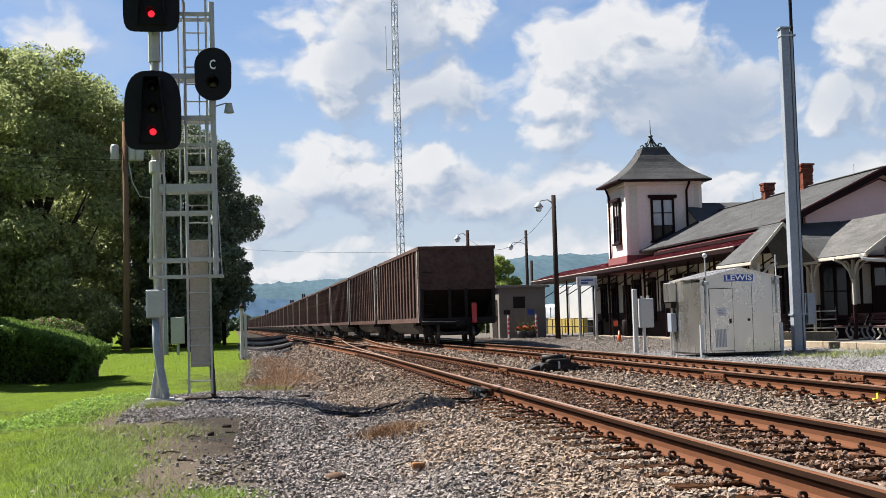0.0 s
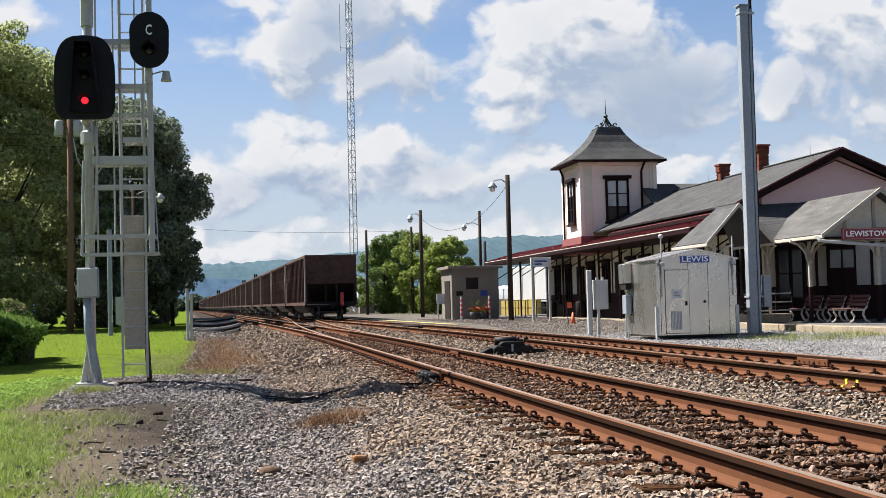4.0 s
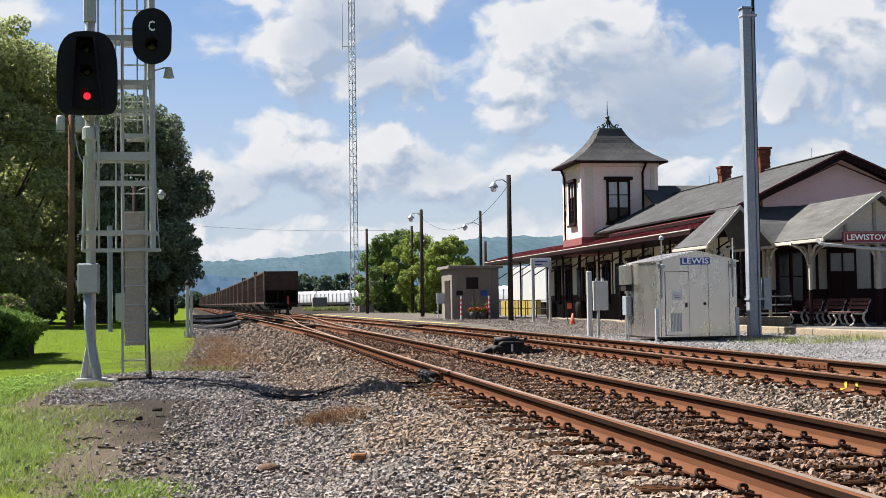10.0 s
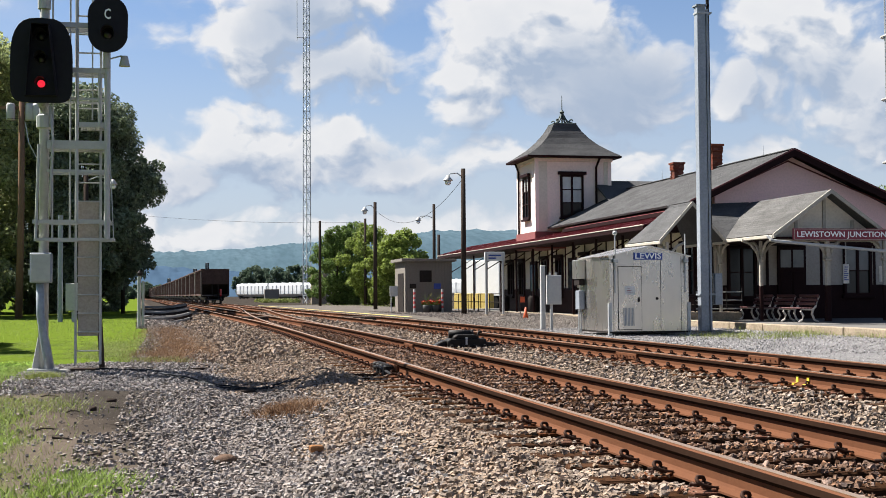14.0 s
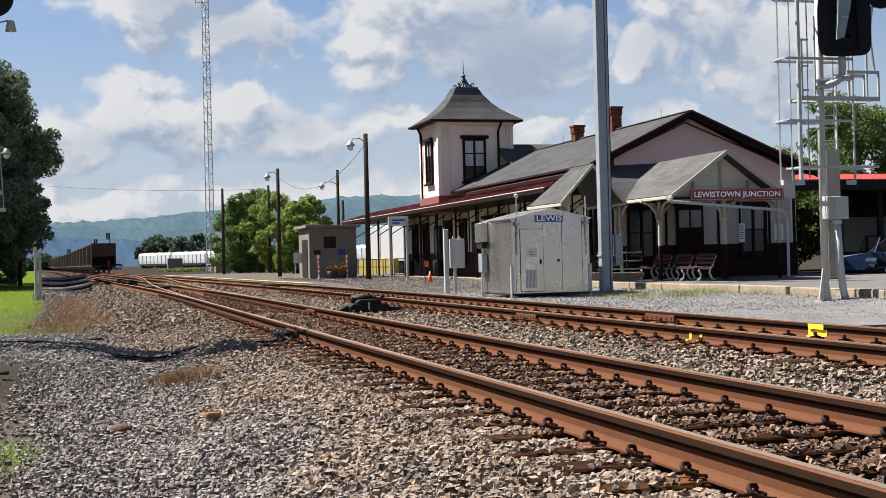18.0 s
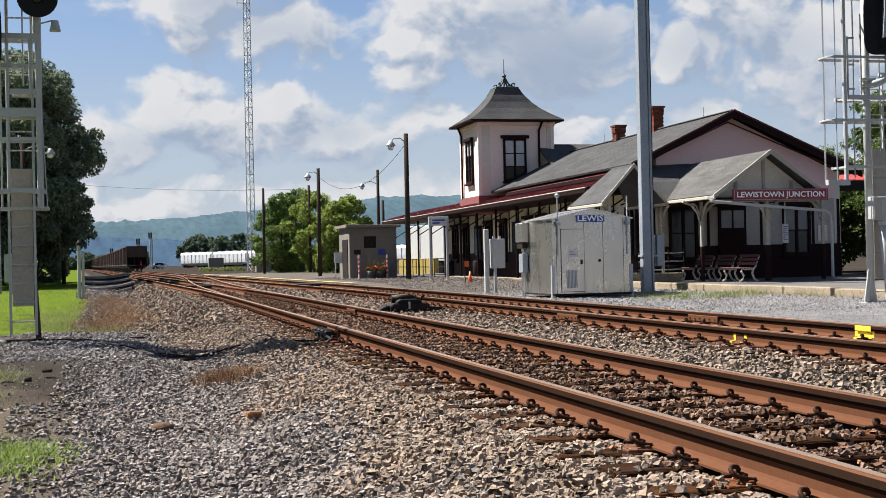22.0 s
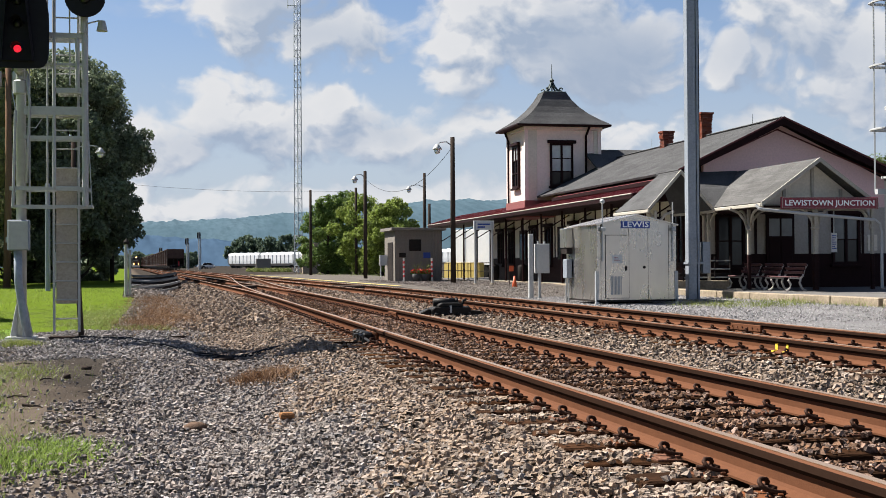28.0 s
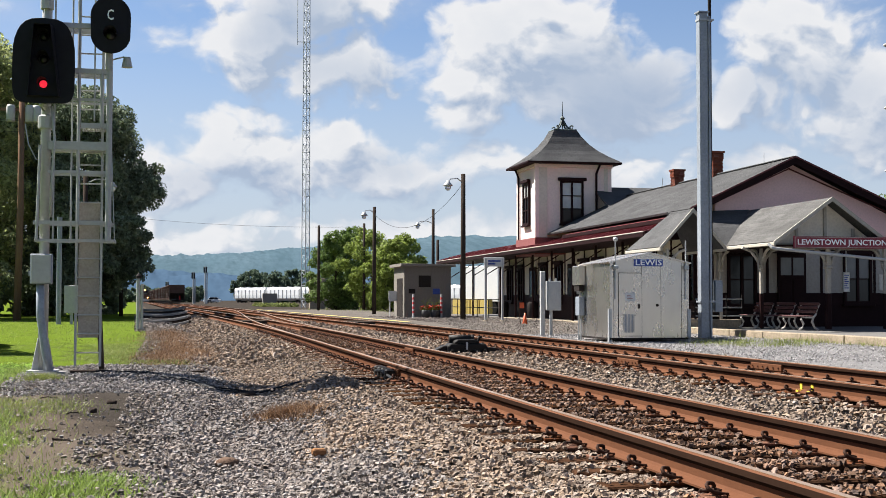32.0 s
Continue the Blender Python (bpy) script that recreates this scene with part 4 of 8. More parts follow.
def scatter_grass():
    rng = np.random.default_rng(21)

    def blades(name, leaf, pts, height, wide, label):
        n = len(pts)
        a = rng.uniform(0, 2 * np.pi, n)
        h = height * rng.uniform(0.5, 1.3, n)
        z = np.array([ground_z(x, y) + (0.07 * noise.noise(Vector((x * 0.8, y * 0.8, 0))) if y < 40 else 0) for x, y in pts]) - 0.01
        base = np.c_[pts, z]
        side = np.c_[np.cos(a), np.sin(a), 0 * a] * wide
        lean_ = np.c_[np.cos(a + 1.3), np.sin(a + 1.3), 0 * a] * h[:, None] * rng.uniform(0.2, 1.5, (n, 1))
        tip = base + lean_ + np.c_[0 * a, 0 * a, h]
        v = np.stack([base - side, base + side, tip], 1).reshape(-1, 3)
        tagged(new(name, raw_mesh(name, v, np.arange(n * 3).reshape(-1, 3), leaf)), label, "grass", kind="stuff")

    def area(count, x0, x1, y0, y1):
        return np.stack([rng.uniform(x0, x1, count), rng.uniform(y0, y1, count)], 1)

    pts = np.concatenate([area(130000, -4.6, -0.9, 8, 19), area(90000, -8, -0.9, 19, 34), area(16000, -12, -4.6, 8, 34)])
    edge = np.interp(pts[:, 1], (9.0, 13.0, 16.0, 18.0, 20.5, 23.5), (0.35, 1.05, 1.75, 1.95, 1.9, 0.0)) + 0.8 * np.array([noise.noise(Vector((x * 0.9, y * 0.9, 7))) for x, y in pts])
    pts = pts[pts[:, 0] + edge < -0.8]
    blades("lawn_grass", LEAF["grass"], pts, 0.030, 0.0045, "short bright green lawn grass")
    pts = area(26000, -22, -1.6, 34, 75)
    pts = pts[pts[:, 0] < -0.8 + np.array([bend(y) for y in pts[:, 1]])]
    blades("lawn_grass", LEAF["grass"], pts, 0.06, 0.012, "short bright green lawn grass further along the track")
    # clover and weed patches at the edge of the gravel
    spots = [(-2.75, 19.2, 0.22, 0.5), (-3.1, 17.6, 0.3, 0.5), (-2.5, 20.4, 0.2, 0.3), (-2.4, 14.2, 0.35, 0.6), (-1.9, 12.6, 0.15, 0.6), (-0.8, 9.9, 0.22, 0.35), (-2.2, 12.0, 0.2, 0.8)]
    pts = np.concatenate([np.c_[rng.normal(x, sx, 2600), rng.normal(y, sy, 2600)] for x, y, sx, sy in spots])
    blades("weed_patch", LEAF["clover"], pts, 0.065, 0.008, "bright green clover and weeds at the gravel edge")
    clumps = [(-3.55 + 0.95 * k / 55 + 0.34 * math.sin(k * 7.1), 16.3 + 5.6 * k / 55 + 0.4 * math.sin(k * 3.7)) for k in range(56)]
    v, f = sorted_leaves([(x, y, ground_z(x, y) - 0.02) for x, y in clumps], [0.24 + 0.08 * math.sin(k * 5.3) for k in range(56)], 22000, 0.024, 33, 0.42)
    tagged(new("broadleaf_weeds", raw_mesh("broadleaf_weeds", v, f, LEAF["broadleaf"])), "bright broad-leaved weeds beside the mast footing", "weeds", kind="stuff")
    spots = [(-1.95, 18.7, 0.12, 0.12), (-1.5, 15.4, 0.3, 0.4), (-1.9, 14.2, 0.3, 0.6), (-1.7, 12.6, 0.3, 0.9), (-1.3, 10.6, 0.3, 0.8), (-2.2, 15.6, 0.25, 0.5), (-0.4, 23.6, 0.3, 0.3), (-1.5, 25.5, 0.3, 1.5), (-1.3, 27.5, 0.35, 2.0), (-1.6, 30.0, 0.4, 3.0), (-1.2, 34.0, 0.4, 5.0)]
    pts = np.concatenate([np.c_[rng.normal(x, sx, 700 if y < 16 else 1500), rng.normal(y, sy, 700 if y < 16 else 1500)] for x, y, sx, sy in spots])
    blades("dry_grass", LEAF["drygrass"], pts, 0.085, 0.004, "thin dry grass tufts in the gravel")
    spots = [(15.6, 33.2, 0.7, 0.9), (15.4, 34.6, 0.5, 0.6), (16.3, 32.0, 0.5, 0.8), (17.1, 31.5, 0.1, 2.5)]
    pts = np.concatenate([np.c_[rng.normal(x, sx, 420), rng.normal(y, sy, 420)] for x, y, sx, sy in spots])
    blades("apron_grass", LEAF["drygrass"], pts, 0.17, 0.009, "sparse grass tufts along the platform kerb")
    pts = np.c_[rng.normal(18, 4, 2500), rng.normal(116, 12, 2500)]
    blades("tree_grass", LEAF["drygrass"], pts, 0.3, 0.02, "rough grass under the platform trees")
    spots = [(1.09, 14.2, 0.16, 0.3), (-0.3, 25.2, 0.3, 1.2), (0.0, 31.0, 0.35, 2.0), (-0.2, 36.0, 0.4, 2.5), (0.1, 28.5, 0.3, 1.2), (-0.3, 43.0, 0.4, 3)]
    pts = np.concatenate([np.c_[rng.normal(x, sx, 4200), rng.normal(y, sy, 4200)] for x, y, sx, sy in spots])
    blades("dead_weeds", M["deadweed"], pts, 0.14, 0.0035, "brown dead weeds along the ballast shoulder")


def build_platforms():
    """Kerbed station platform, the paved strip beside the far track, and the gravel apron between."""
    t = thing("platform", pose(0, 0, 0), "low concrete-edged platform round the station", "platform", "", "structure")
    part("paving", box(B(), 17.55, 28.6, 20.0, 85.0, -0.5, 0.10), M["asphalt"], t)
    part("parking_lot", box(B(), 28.6, 52.0, 20.0, 85.0, -0.6, -0.27), M["asphalt"], t, "grey asphalt parking lot a step below")
    edge = mesh_of(box(B(), -0.16, 0.16, -1.18, 1.18, -0.35, 0.135), "kerb_stone", M["concrete"], bevel=0.02)
    rng = random.Random(2)
    for first, last, x, z in ((28.6, 66.0, 17.42, 0.0), (19.0, 28.0, 17.5, -0.02)):
        y = first + 1.19
        while y < last:
            piece("kerb_stone", edge, t, pose(x + rng.uniform(-0.01, 0.01), y, z + rng.uniform(-0.012, 0.006), 0, 0, rng.uniform(-0.3, 0.3)))
            y += 2.39
    part("step", box(B(), 17.9, 19.45, 41.9, 44.0, 0.09, 0.40), M["concrete"], t, "low concrete step", bevel=0.015)
    t = thing("trackside_paving", pose(0, 0, 0), "grey-brown gravel strip beside the far track with a worn yellow edge", "pavement", "", "structure")
    ys = [56 + 6 * k for k in range(13)]
    bm = B()
    ring_mesh(bm, [[(11.0, 45.0, -0.6), (17.44, 45.0, -0.6), (17.44, 45.0, -0.19), (11.0, 45.0, -0.19)]] + [[(10.4 + bend(y), y, -0.6), (17.44, y, -0.6), (17.44, y, 0.085), (10.4 + bend(y), y, 0.085)] for y in ys])
    part("paving", bm, M["stripgravel"], t)
    bm = B()
    ring_mesh(bm, [[(10.42 + bend(y), y, 0.086), (10.72 + bend(y), y, 0.086), (10.72 + bend(y), y, 0.092), (10.42 + bend(y), y, 0.092)] for y in ys])
    part("edge_line", bm, M["yellow"], t, "worn yellow edge line")
    tagged(solo("gravel_apron", prism(B(), [(10.9, -0.6), (17.28, -0.6), (17.28, -0.075), (15.2, -0.195), (10.9, -0.195)], 18.0, 45.0), M["apron"], "grey crushed gravel between track and platform", "gravel", "", "structure"))


build_ground()
TRACKS = build_tracks()
build_platforms()

# ---- the depot ----
def window(parent, x, y, z, w, h, facing="y", panes=(2, 3), frame_mat="trimbrown", cap=True, pale=0, pale_mat="paleglass"):
    """A sash window let into a wall: frame, panes, sill and cap. facing: the axis whose low side it looks to."""
    m = pose(x, y, z) if facing == "y" else pose(x, y, z, 0, 0, -90)
    f = 0.1
    ring = [[(x0, -0.07, z0), (x1, -0.07, z1), (x1, 0.06, z1), (x0, 0.06, z0)] for x0, z0, x1, z1 in (
        (-w / 2, 0, -w / 2 + f, f), (w / 2, 0, w / 2 - f, f), (w / 2, h, w / 2 - f, h - f), (-w / 2, h, -w / 2 + f, h - f), (-w / 2, 0, -w / 2 + f, f))]
    bm = ring_mesh(B(), ring, caps=False)
    bmesh.ops.remove_doubles(bm, verts=bm.verts, dist=0.0005)
    fr = part("window", bm, M[frame_mat], parent)
    fr.matrix_basis = m
    for k in range(1, panes[0]):
        xx = -w / 2 + f + (w - 2 * f) * k / panes[0]
        part("mullion", box(B(), xx - 0.05, xx + 0.05, -0.05, 0.04, f, h - f), M[frame_mat], fr)
    for k in range(1, panes[1]):
        zz = f + (h - 2 * f) * k / panes[1]
        part("glazing_bar", box(B(), -w / 2 + f, w / 2 - f, -0.04, 0.03, zz - 0.022, zz + 0.022), M[frame_mat], fr)
    for i in range(panes[0]):
        for j in range(panes[1]):
            x0 = -w / 2 + f + (w - 2 * f) * i / panes[0]
            z0 = f + (h - 2 * f) * j / panes[1]
            part("pane", box(B(), x0, x0 + (w - 2 * f) / panes[0], 0.0, 0.012, z0, z0 + (h - 2 * f) / panes[1]), M[pale_mat if j >= panes[1] - pale else "glass"], fr)
    if cap:
        part("cap", box(B(), -w / 2 - 0.14, w / 2 + 0.14, -0.16, 0.0, h, h + 0.16), M[frame_mat], fr, bevel=0.015)
    part("sill", box(B(), -w / 2 - 0.08, w / 2 + 0.08, -0.14, 0.0, -0.1, 0.0), M[frame_mat], fr, bevel=0.01)
    return fr


def shingled(parent, corners, mat, rows, thick=0.08, label=""):
    """A roof slope: a deck with courses of shingle strips laid on it from eave to ridge."""
    e0, e1, r1, r0 = [Vector(c) for c in corners]
    deck = part("roof", plate(B(), corners, thick), M[mat], parent, label)
    n = (e1 - e0).cross(r1 - e0).normalized()
    bm = B()
    rng = random.Random(rows)
    for k in range(rows):
        a, b = k / rows, min(1.0, (k + 1.25) / rows)
        l0, l1 = e0.lerp(r0, a), e1.lerp(r1, a)
        u0, u1 = e0.lerp(r0, b), e1.lerp(r1, b)
        length = (l1 - l0).length
        cuts = max(1, int(length / 0.9))
        for i in range(cuts):
            s, t = i / cuts, (i + 1) / cuts
            up = n * (0.003 + rng.uniform(0, 0.003))
            q = [l0.lerp(l1, s) + up, l0.lerp(l1, t) + up, u0.lerp(u1, t) + n * 0.002, u0.lerp(u1, s) + n * 0.002]
            vs = [bm.verts.new(c) for c in q] + [bm.verts.new(q[0] - up), bm.verts.new(q[1] - up)]
            bm.faces.new(vs[:4])
            bm.faces.new((vs[4], vs[5], vs[1], vs[0]))
    ob = part("shingle_layer", bm, M[mat], deck)
    tagged(ob, kind="stuff")
    return deck


def bracket_post(parent, x, y, z0, z1, arms, dark=True, r=0.075):
    """A square canopy post, dark below and cream above, with curved braces to the beam."""
    p = part("post", box(B(), x - r, x + r, y - r, y + r, z0 + (1.15 if dark else 0.0), z1), M["trimcream"], parent, bevel=0.012)
    if dark:
        part("post_base", box(B(), x - r * 1.15, x + r * 1.15, y - r * 1.15, y + r * 1.15, z0, z0 + 1.16), M["trimbrown"], p, "dark painted lower post", bevel=0.012)
    part("capital", box(B(), x - r * 1.6, x + r * 1.6, y - r * 1.6, y + r * 1.6, z1 - 0.75, z1 - 0.66), M["trimcream"], p, bevel=0.02)
    for ax, ay in arms:
        bm = B()
        pts = [(x + ax * 0.08, y + ay * 0.08, z1 - 0.66), (x + ax * 0.16, y + ay * 0.16, z1 - 0.38), (x + ax * 0.36, y + ay * 0.36, z1 - 0.14), (x + ax * 0.68, y + ay * 0.68, z1 - 0.02)]
        tube(bm, pts, 0.05, 6)
        part("brace", bm, M["trimcream"], p)
    return p


def gable_canopy(parent, xm, y0, y1, half, ze, zr, rows, front=True, mat="shinglelight", ridge_end=None):
    """A gabled canopy roof that runs along the tracks, with barge boards and a boarded gable."""
    for s in (-1, 1):
        c = [(xm + s * half, y0, ze), (xm + s * half, y1, ze), (xm, ridge_end or y1, zr), (xm, y0, zr)]
        if s > 0:
            c = [c[1], c[0], c[3], c[2]]
        c = [c[1], c[0], c[3], c[2]]
        shingled(parent, c, mat, rows)
        bm = B()
        prism(bm, [(xm + s * (half + 0.05), ze - 0.13), (xm + s * (half + 0.05), ze + 0.0), (xm, zr + 0.02), (xm, zr - 0.12)][::s], y0 - 0.06, y0 - 0.005)
        part("barge_board", bm, M["trimcream"], parent)
        part("gutter", box(B(), xm + s * half - 0.06, xm + s * half + 0.06, y0, y1, ze - 0.14, ze - 0.03), M["trimcream"], parent, bevel=0.015)
    if front:
        bm = B()
        prism(bm, [(xm - half + 0.15, ze - 0.05), (xm + half - 0.15, ze - 0.05), (xm, zr - 0.12)], y0 + 0.50, y0 + 0.56)
        part("gable_boarding", bm, M["wallcream"], parent)
        for k in (-0.5, 0.0, 0.5):
            part("gable_stud", box(B(), xm + k * half - 0.05, xm + k * half + 0.05, y0 + 0.44, y0 + 0.498, ze - 0.05, zr - 0.15 - abs(k) * (zr - ze) - 0.1), M["trimcream"], parent)
        part("tie_beam", box(B(), xm - half + 0.1, xm + half - 0.1, y0 + 0.40, y0 + 0.57, ze - 0.24, ze - 0.05), M["trimcream"], parent, bevel=0.01)


def build_station():
    st = thing("train_station", pose(0, 0, 0.1), "pink and cream Victorian depot with a corner tower and dark trim", "station")
    zp = 0.0
    # main block
    x0, x1, y0, y1, ze, zr, xm = 18.95, 26.75, 43.5, 66.0, 4.0, 6.12, 22.12
    xl, xr, zl, zrt = 18.0, 27.4, 4.28, 4.0
    wy = 74.0
    part("wall", box(B(), x0, x0 + 0.25, y0, y1, zp, ze), M["wallcream"], st)
    part("wall", box(B(), x1 - 0.25, x1, y0, y1, zp, ze), M["wallcream"], st)
    part("wall", box(B(), x0 + 0.25, x1 - 0.25, y1 - 0.25, y1, zp, ze), M["wallcream"], st)
    bm = B()
    prism(bm, [(x0 + 0.25, zp), (x1 - 0.25, zp), (x1 - 0.25, ze + 0.05), (xm, zr - 0.04), (x0 + 0.25, ze + 0.5)], y0, y0 + 0.25)
    part("gable_wall", bm, M["wallpink"], st, "pink painted gable wall")
    part("wainscot", box(B(), x0 - 0.04, x0, y0, wy - 0.1, zp, 1.25), M["trimbrown"], st, "dark maroon wainscot")
    part("wainscot", box(B(), x0, x1, y0 - 0.04, y0, zp, 1.25), M["trimbrown"], st, "dark maroon wainscot")
    # lower wall boards carry the canopy shade in their colour
    part("lower_boarding", box(B(), x0 + 0.26, x1 - 0.26, y0 - 0.02, y0, 1.25, 2.98), M["shadeboards"], st, "cream boards darkened for the shade under the canopy")
    for k in range(8):
        xx = x0 + 0.1 + k * (x1 - x0 - 0.2) / 7
        part("batten", box(B(), xx - 0.05, xx + 0.05, y0 - 0.045, y0, 1.25, 2.95), M["trimbrown"], st)
    part("interior", box(B(), x0 + 0.5, x1 - 0.5, y0 + 0.6, y1 - 0.5, zp, ze - 0.2), M["interior"], st)
    # lower wing beyond the tower
    part("wing_wall", box(B(), x0, x1, y1 + 0.42, wy, zp, 3.75), M["wallcream"], st)
    shingled(st, [(x0 - 0.3, wy + 0.4, 3.8), (x0 - 0.3, y1 + 0.41, 3.8), (xm, y1 + 0.41, 5.55), (xm, wy - 3.0, 5.55)], "shingle", 14)
    shingled(st, [(x1 + 0.3, y1 + 0.41, 3.8), (x1 + 0.3, wy + 0.4, 3.8), (xm, wy - 3.0, 5.55), (xm, y1 + 0.41, 5.55)], "shingle", 14)
    part("hip_roof", plate(B(), [(x1 + 0.3, wy + 0.4, 3.8), (x0 - 0.3, wy + 0.4, 3.8), (xm, wy - 3.0, 5.55)], 0.08), M["shingle"], st)
    # main roof: the slope over the tracks is a little steeper and shorter than the other
    shingled(st, [(xl, y1 + 0.4, zl), (xl, y0 - 0.5, zl), (xm, y0 - 0.5, zr + 0.12), (xm, y1 + 0.4, zr + 0.12)], "shingle", 26)
    shingled(st, [(xr, y0 - 0.5, zrt), (xr, y1 + 0.4, zrt), (xm, y1 + 0.4, zr + 0.12), (xm, y0 - 0.5, zr + 0.12)], "shingle", 26)
    part("ridge_cap", box(B(), xm - 0.1, xm + 0.1, y0 - 0.5, y1 + 0.4, zr + 0.11, zr + 0.165), M["shingle"], st, bevel=0.02)
    for s, e, z in ((-1, xl, zl), (1, xr, zrt)):
        bm = B()
        prism(bm, [(e, z - 0.26), (e, z + 0.03), (xm, zr + 0.15), (xm, zr - 0.14)][::s], y0 - 0.56, y0 - 0.5)
        part("barge_board", bm, M["trimbrown"], st, "dark maroon barge board")
        bm = B()
        prism(bm, [(e, z - 0.02), (e, z + 0.045), (xm, zr + 0.165), (xm, zr + 0.1)][::s], y0 - 0.59, y0 - 0.56)
        part("drip_edge", bm, M["barge"], st)
        bm = B()
        prism(bm, [(e - s * 0.9, z + 0.13), (e - s * 0.9, z + 0.18), (xm, zr - 0.24), (xm, zr - 0.29)][::s], y0 - 0.05, y0 - 0.004)
        part("frieze_board", bm, M["barge"], st)
        part("soffit", plate(B(), [(e, y0 - 0.5, z - 0.12), (e, y0, z - 0.12), (xm, y0, zr), (xm, y0 - 0.5, zr)][::s], 0.03), M["trimbrown"], st)
    for yy in (45.5, 50.9, 56.0):
        part("lightning_rod", tube(B(), [(xm, yy, zr + 0.15), (xm, yy, zr + 0.55)], 0.012, 5), M["galv"], st)
    # end windows and doors behind the canopy
    window(st, 20.2, y0 - 0.05, 0.75, 1.15, 1.95, "y", (2, 2), "trimbrown", False)
    window(st, 24.85, y0 - 0.05, 0.85, 1.15, 1.85, "y", (2, 2), "trimbrown", True, pale=1, pale_mat="shadeglass")
    d = part("door", box(B(), 21.62, 22.74, y0 - 0.1, y0 - 0.02, 0.02, 2.75), M["trimbrown"], st, "dark door with glazed top")
    for xx in (21.72, 22.22):
        part("pane", box(B(), xx, xx + 0.42, y0 - 0.112, y0 - 0.1, 1.9, 2.55), M["shadeglass"], d)
        part("panel", box(B(), xx, xx + 0.42, y0 - 0.118, y0 - 0.1, 0.25, 1.75), M["trimbrown"], d, bevel=0.008)
    part("wall_notice", box(B(), 25.75, 26.15, y0 - 0.06, y0 - 0.04, 1.35, 1.95), M["wallcream"], st, "pale paper notice")
    for k in range(19):
        yy = y0 + 0.5 + k * 1.55
        part("batten", box(B(), x0 - 0.045, x0, yy - 0.03, yy + 0.03, 1.25, 3.4), M["trimbrown"], st)
    for k, yy in enumerate((45.2, 47.3, 49.4, 51.5, 53.6, 55.7, 57.8, 59.9, 62.0, 64.6, 66.9, 69.2, 71.6)):
        if k % 3 == 1:
            d = part("door", box(B(), x0 - 0.06, x0 + 0.02, yy - 0.65, yy + 0.65, 0.02, 2.75), M["trimbrown"], st, "dark door with glazed top")
            part("pane", box(B(), x0 - 0.075, x0 - 0.06, yy - 0.45, yy + 0.45, 1.15, 2.55), M["glass"], d)
        else:
            window(st, x0 - 0.05, yy, 0.85, 1.15, 1.95, "x", (2, 2), "trimbrown", True)
    # trackside canopy of red metal
    cx0, cx1, cy0, cy1, cz0, cz1 = 16.7, 18.95, 44.2, 82.0, 3.52, 4.12
    can = part("canopy_roof", plate(B(), [(cx0, cy1, cz0), (cx0, cy0, cz0), (cx1, cy0, cz1), (cx1, cy1, cz1)], 0.07), M["redmetal"], st, "red standing-seam canopy roof")
    seam = mesh_of(plate(B(), [(cx0, 0.02, cz0 + 0.045), (cx0, -0.02, cz0 + 0.045), (cx1, -0.02, cz1 + 0.045), (cx1, 0.02, cz1 + 0.045)], 0.05), "seam", M["redmetal"])
    for k in range(76):
        piece("seam", seam, can, pose(0, cy0 + 0.2 + k * 0.5, 0))
    part("fascia", box(B(), cx0 - 0.05, cx0, cy0, cy1, cz0 - 0.045, cz0 - 0.005), M["trimcream"], st, "cream fascia and gutter", bevel=0.01)
    part("eave_board", box(B(), cx0 - 0.03, cx0, cy0, cy1, cz0 - 0.2, cz0 - 0.05), M["trimbrown"], st, "dark eave board")
    part("canopy_end", box(B(), cx0, cx1, cy0 - 0.06, cy0, cz0 - 0.3, cz0 - 0.02), M["trimbrown"], st)
    part("canopy_ceiling", box(B(), cx0 + 0.02, cx1, cy0 + 0.05, cy1, cz0 - 0.2, cz0 - 0.15), M["trimbrown"], st)
    for k in range(12):
        yy = cy0 + 1.2 + k * 3.3
        p = part("post", tube(B(), [(17.5, yy, 0.0), (17.5, yy, cz0 - 0.2)], 0.055, 8), M["trimbrown"], st, "slim dark iron post")
        part("brace", tube(B(), [(17.5, yy, cz0 - 1.1), (18.9, yy, cz0 - 0.25)], 0.03, 6), M["trimbrown"], p)
    # upper pent roof with its brown fascia over the near stretch
    shed = part("pent_roof", plate(B(), [(17.9, 58.0, 4.05), (17.9, 45.0, 4.05), (18.7, 45.0, 4.32), (18.7, 58.0, 4.32)], 0.06), M["redmetal"], st, "upper strip of red metal roof")
    part("fascia", box(B(), 17.84, 17.9, 45.0, 58.0, 3.9, 4.05), M["trimbrown"], shed)
    # chimneys
    for (cx, cy, w, h0, h1) in ((22.1, 54.15, 0.22, 5.7, 6.84), (22.1, 49.95, 0.22, 5.7, 7.18)):
        c = part("chimney", box(B(), cx - w + 0.01, cx + w - 0.01, cy - w + 0.01, cy + w - 0.01, h0, h1 - 0.3), M["brick"], st, "red brick chimney")
        bricks = mesh_of(box(B(), -0.1, 0.1, -0.05, 0.05, -0.032, 0.032), "brick", M["brick"])
        z = h0 + 0.04
        row = 0
        while z < h1:
            out = 0.0 if z < h1 - 0.28 else 0.05
            for s in range(4):
                for k in range(3):
                    u = -w + 0.1 + k * 0.213 + (0.05 if row % 2 else 0)
                    if u > w + out:
                        continue
                    a = (0, 90, 180, 270)[s]
                    piece("brick", bricks, c, pose(cx, cy, z, 0, 0, a) @ pose(u, -w - out + 0.054, 0))
            z += 0.075
            row += 1
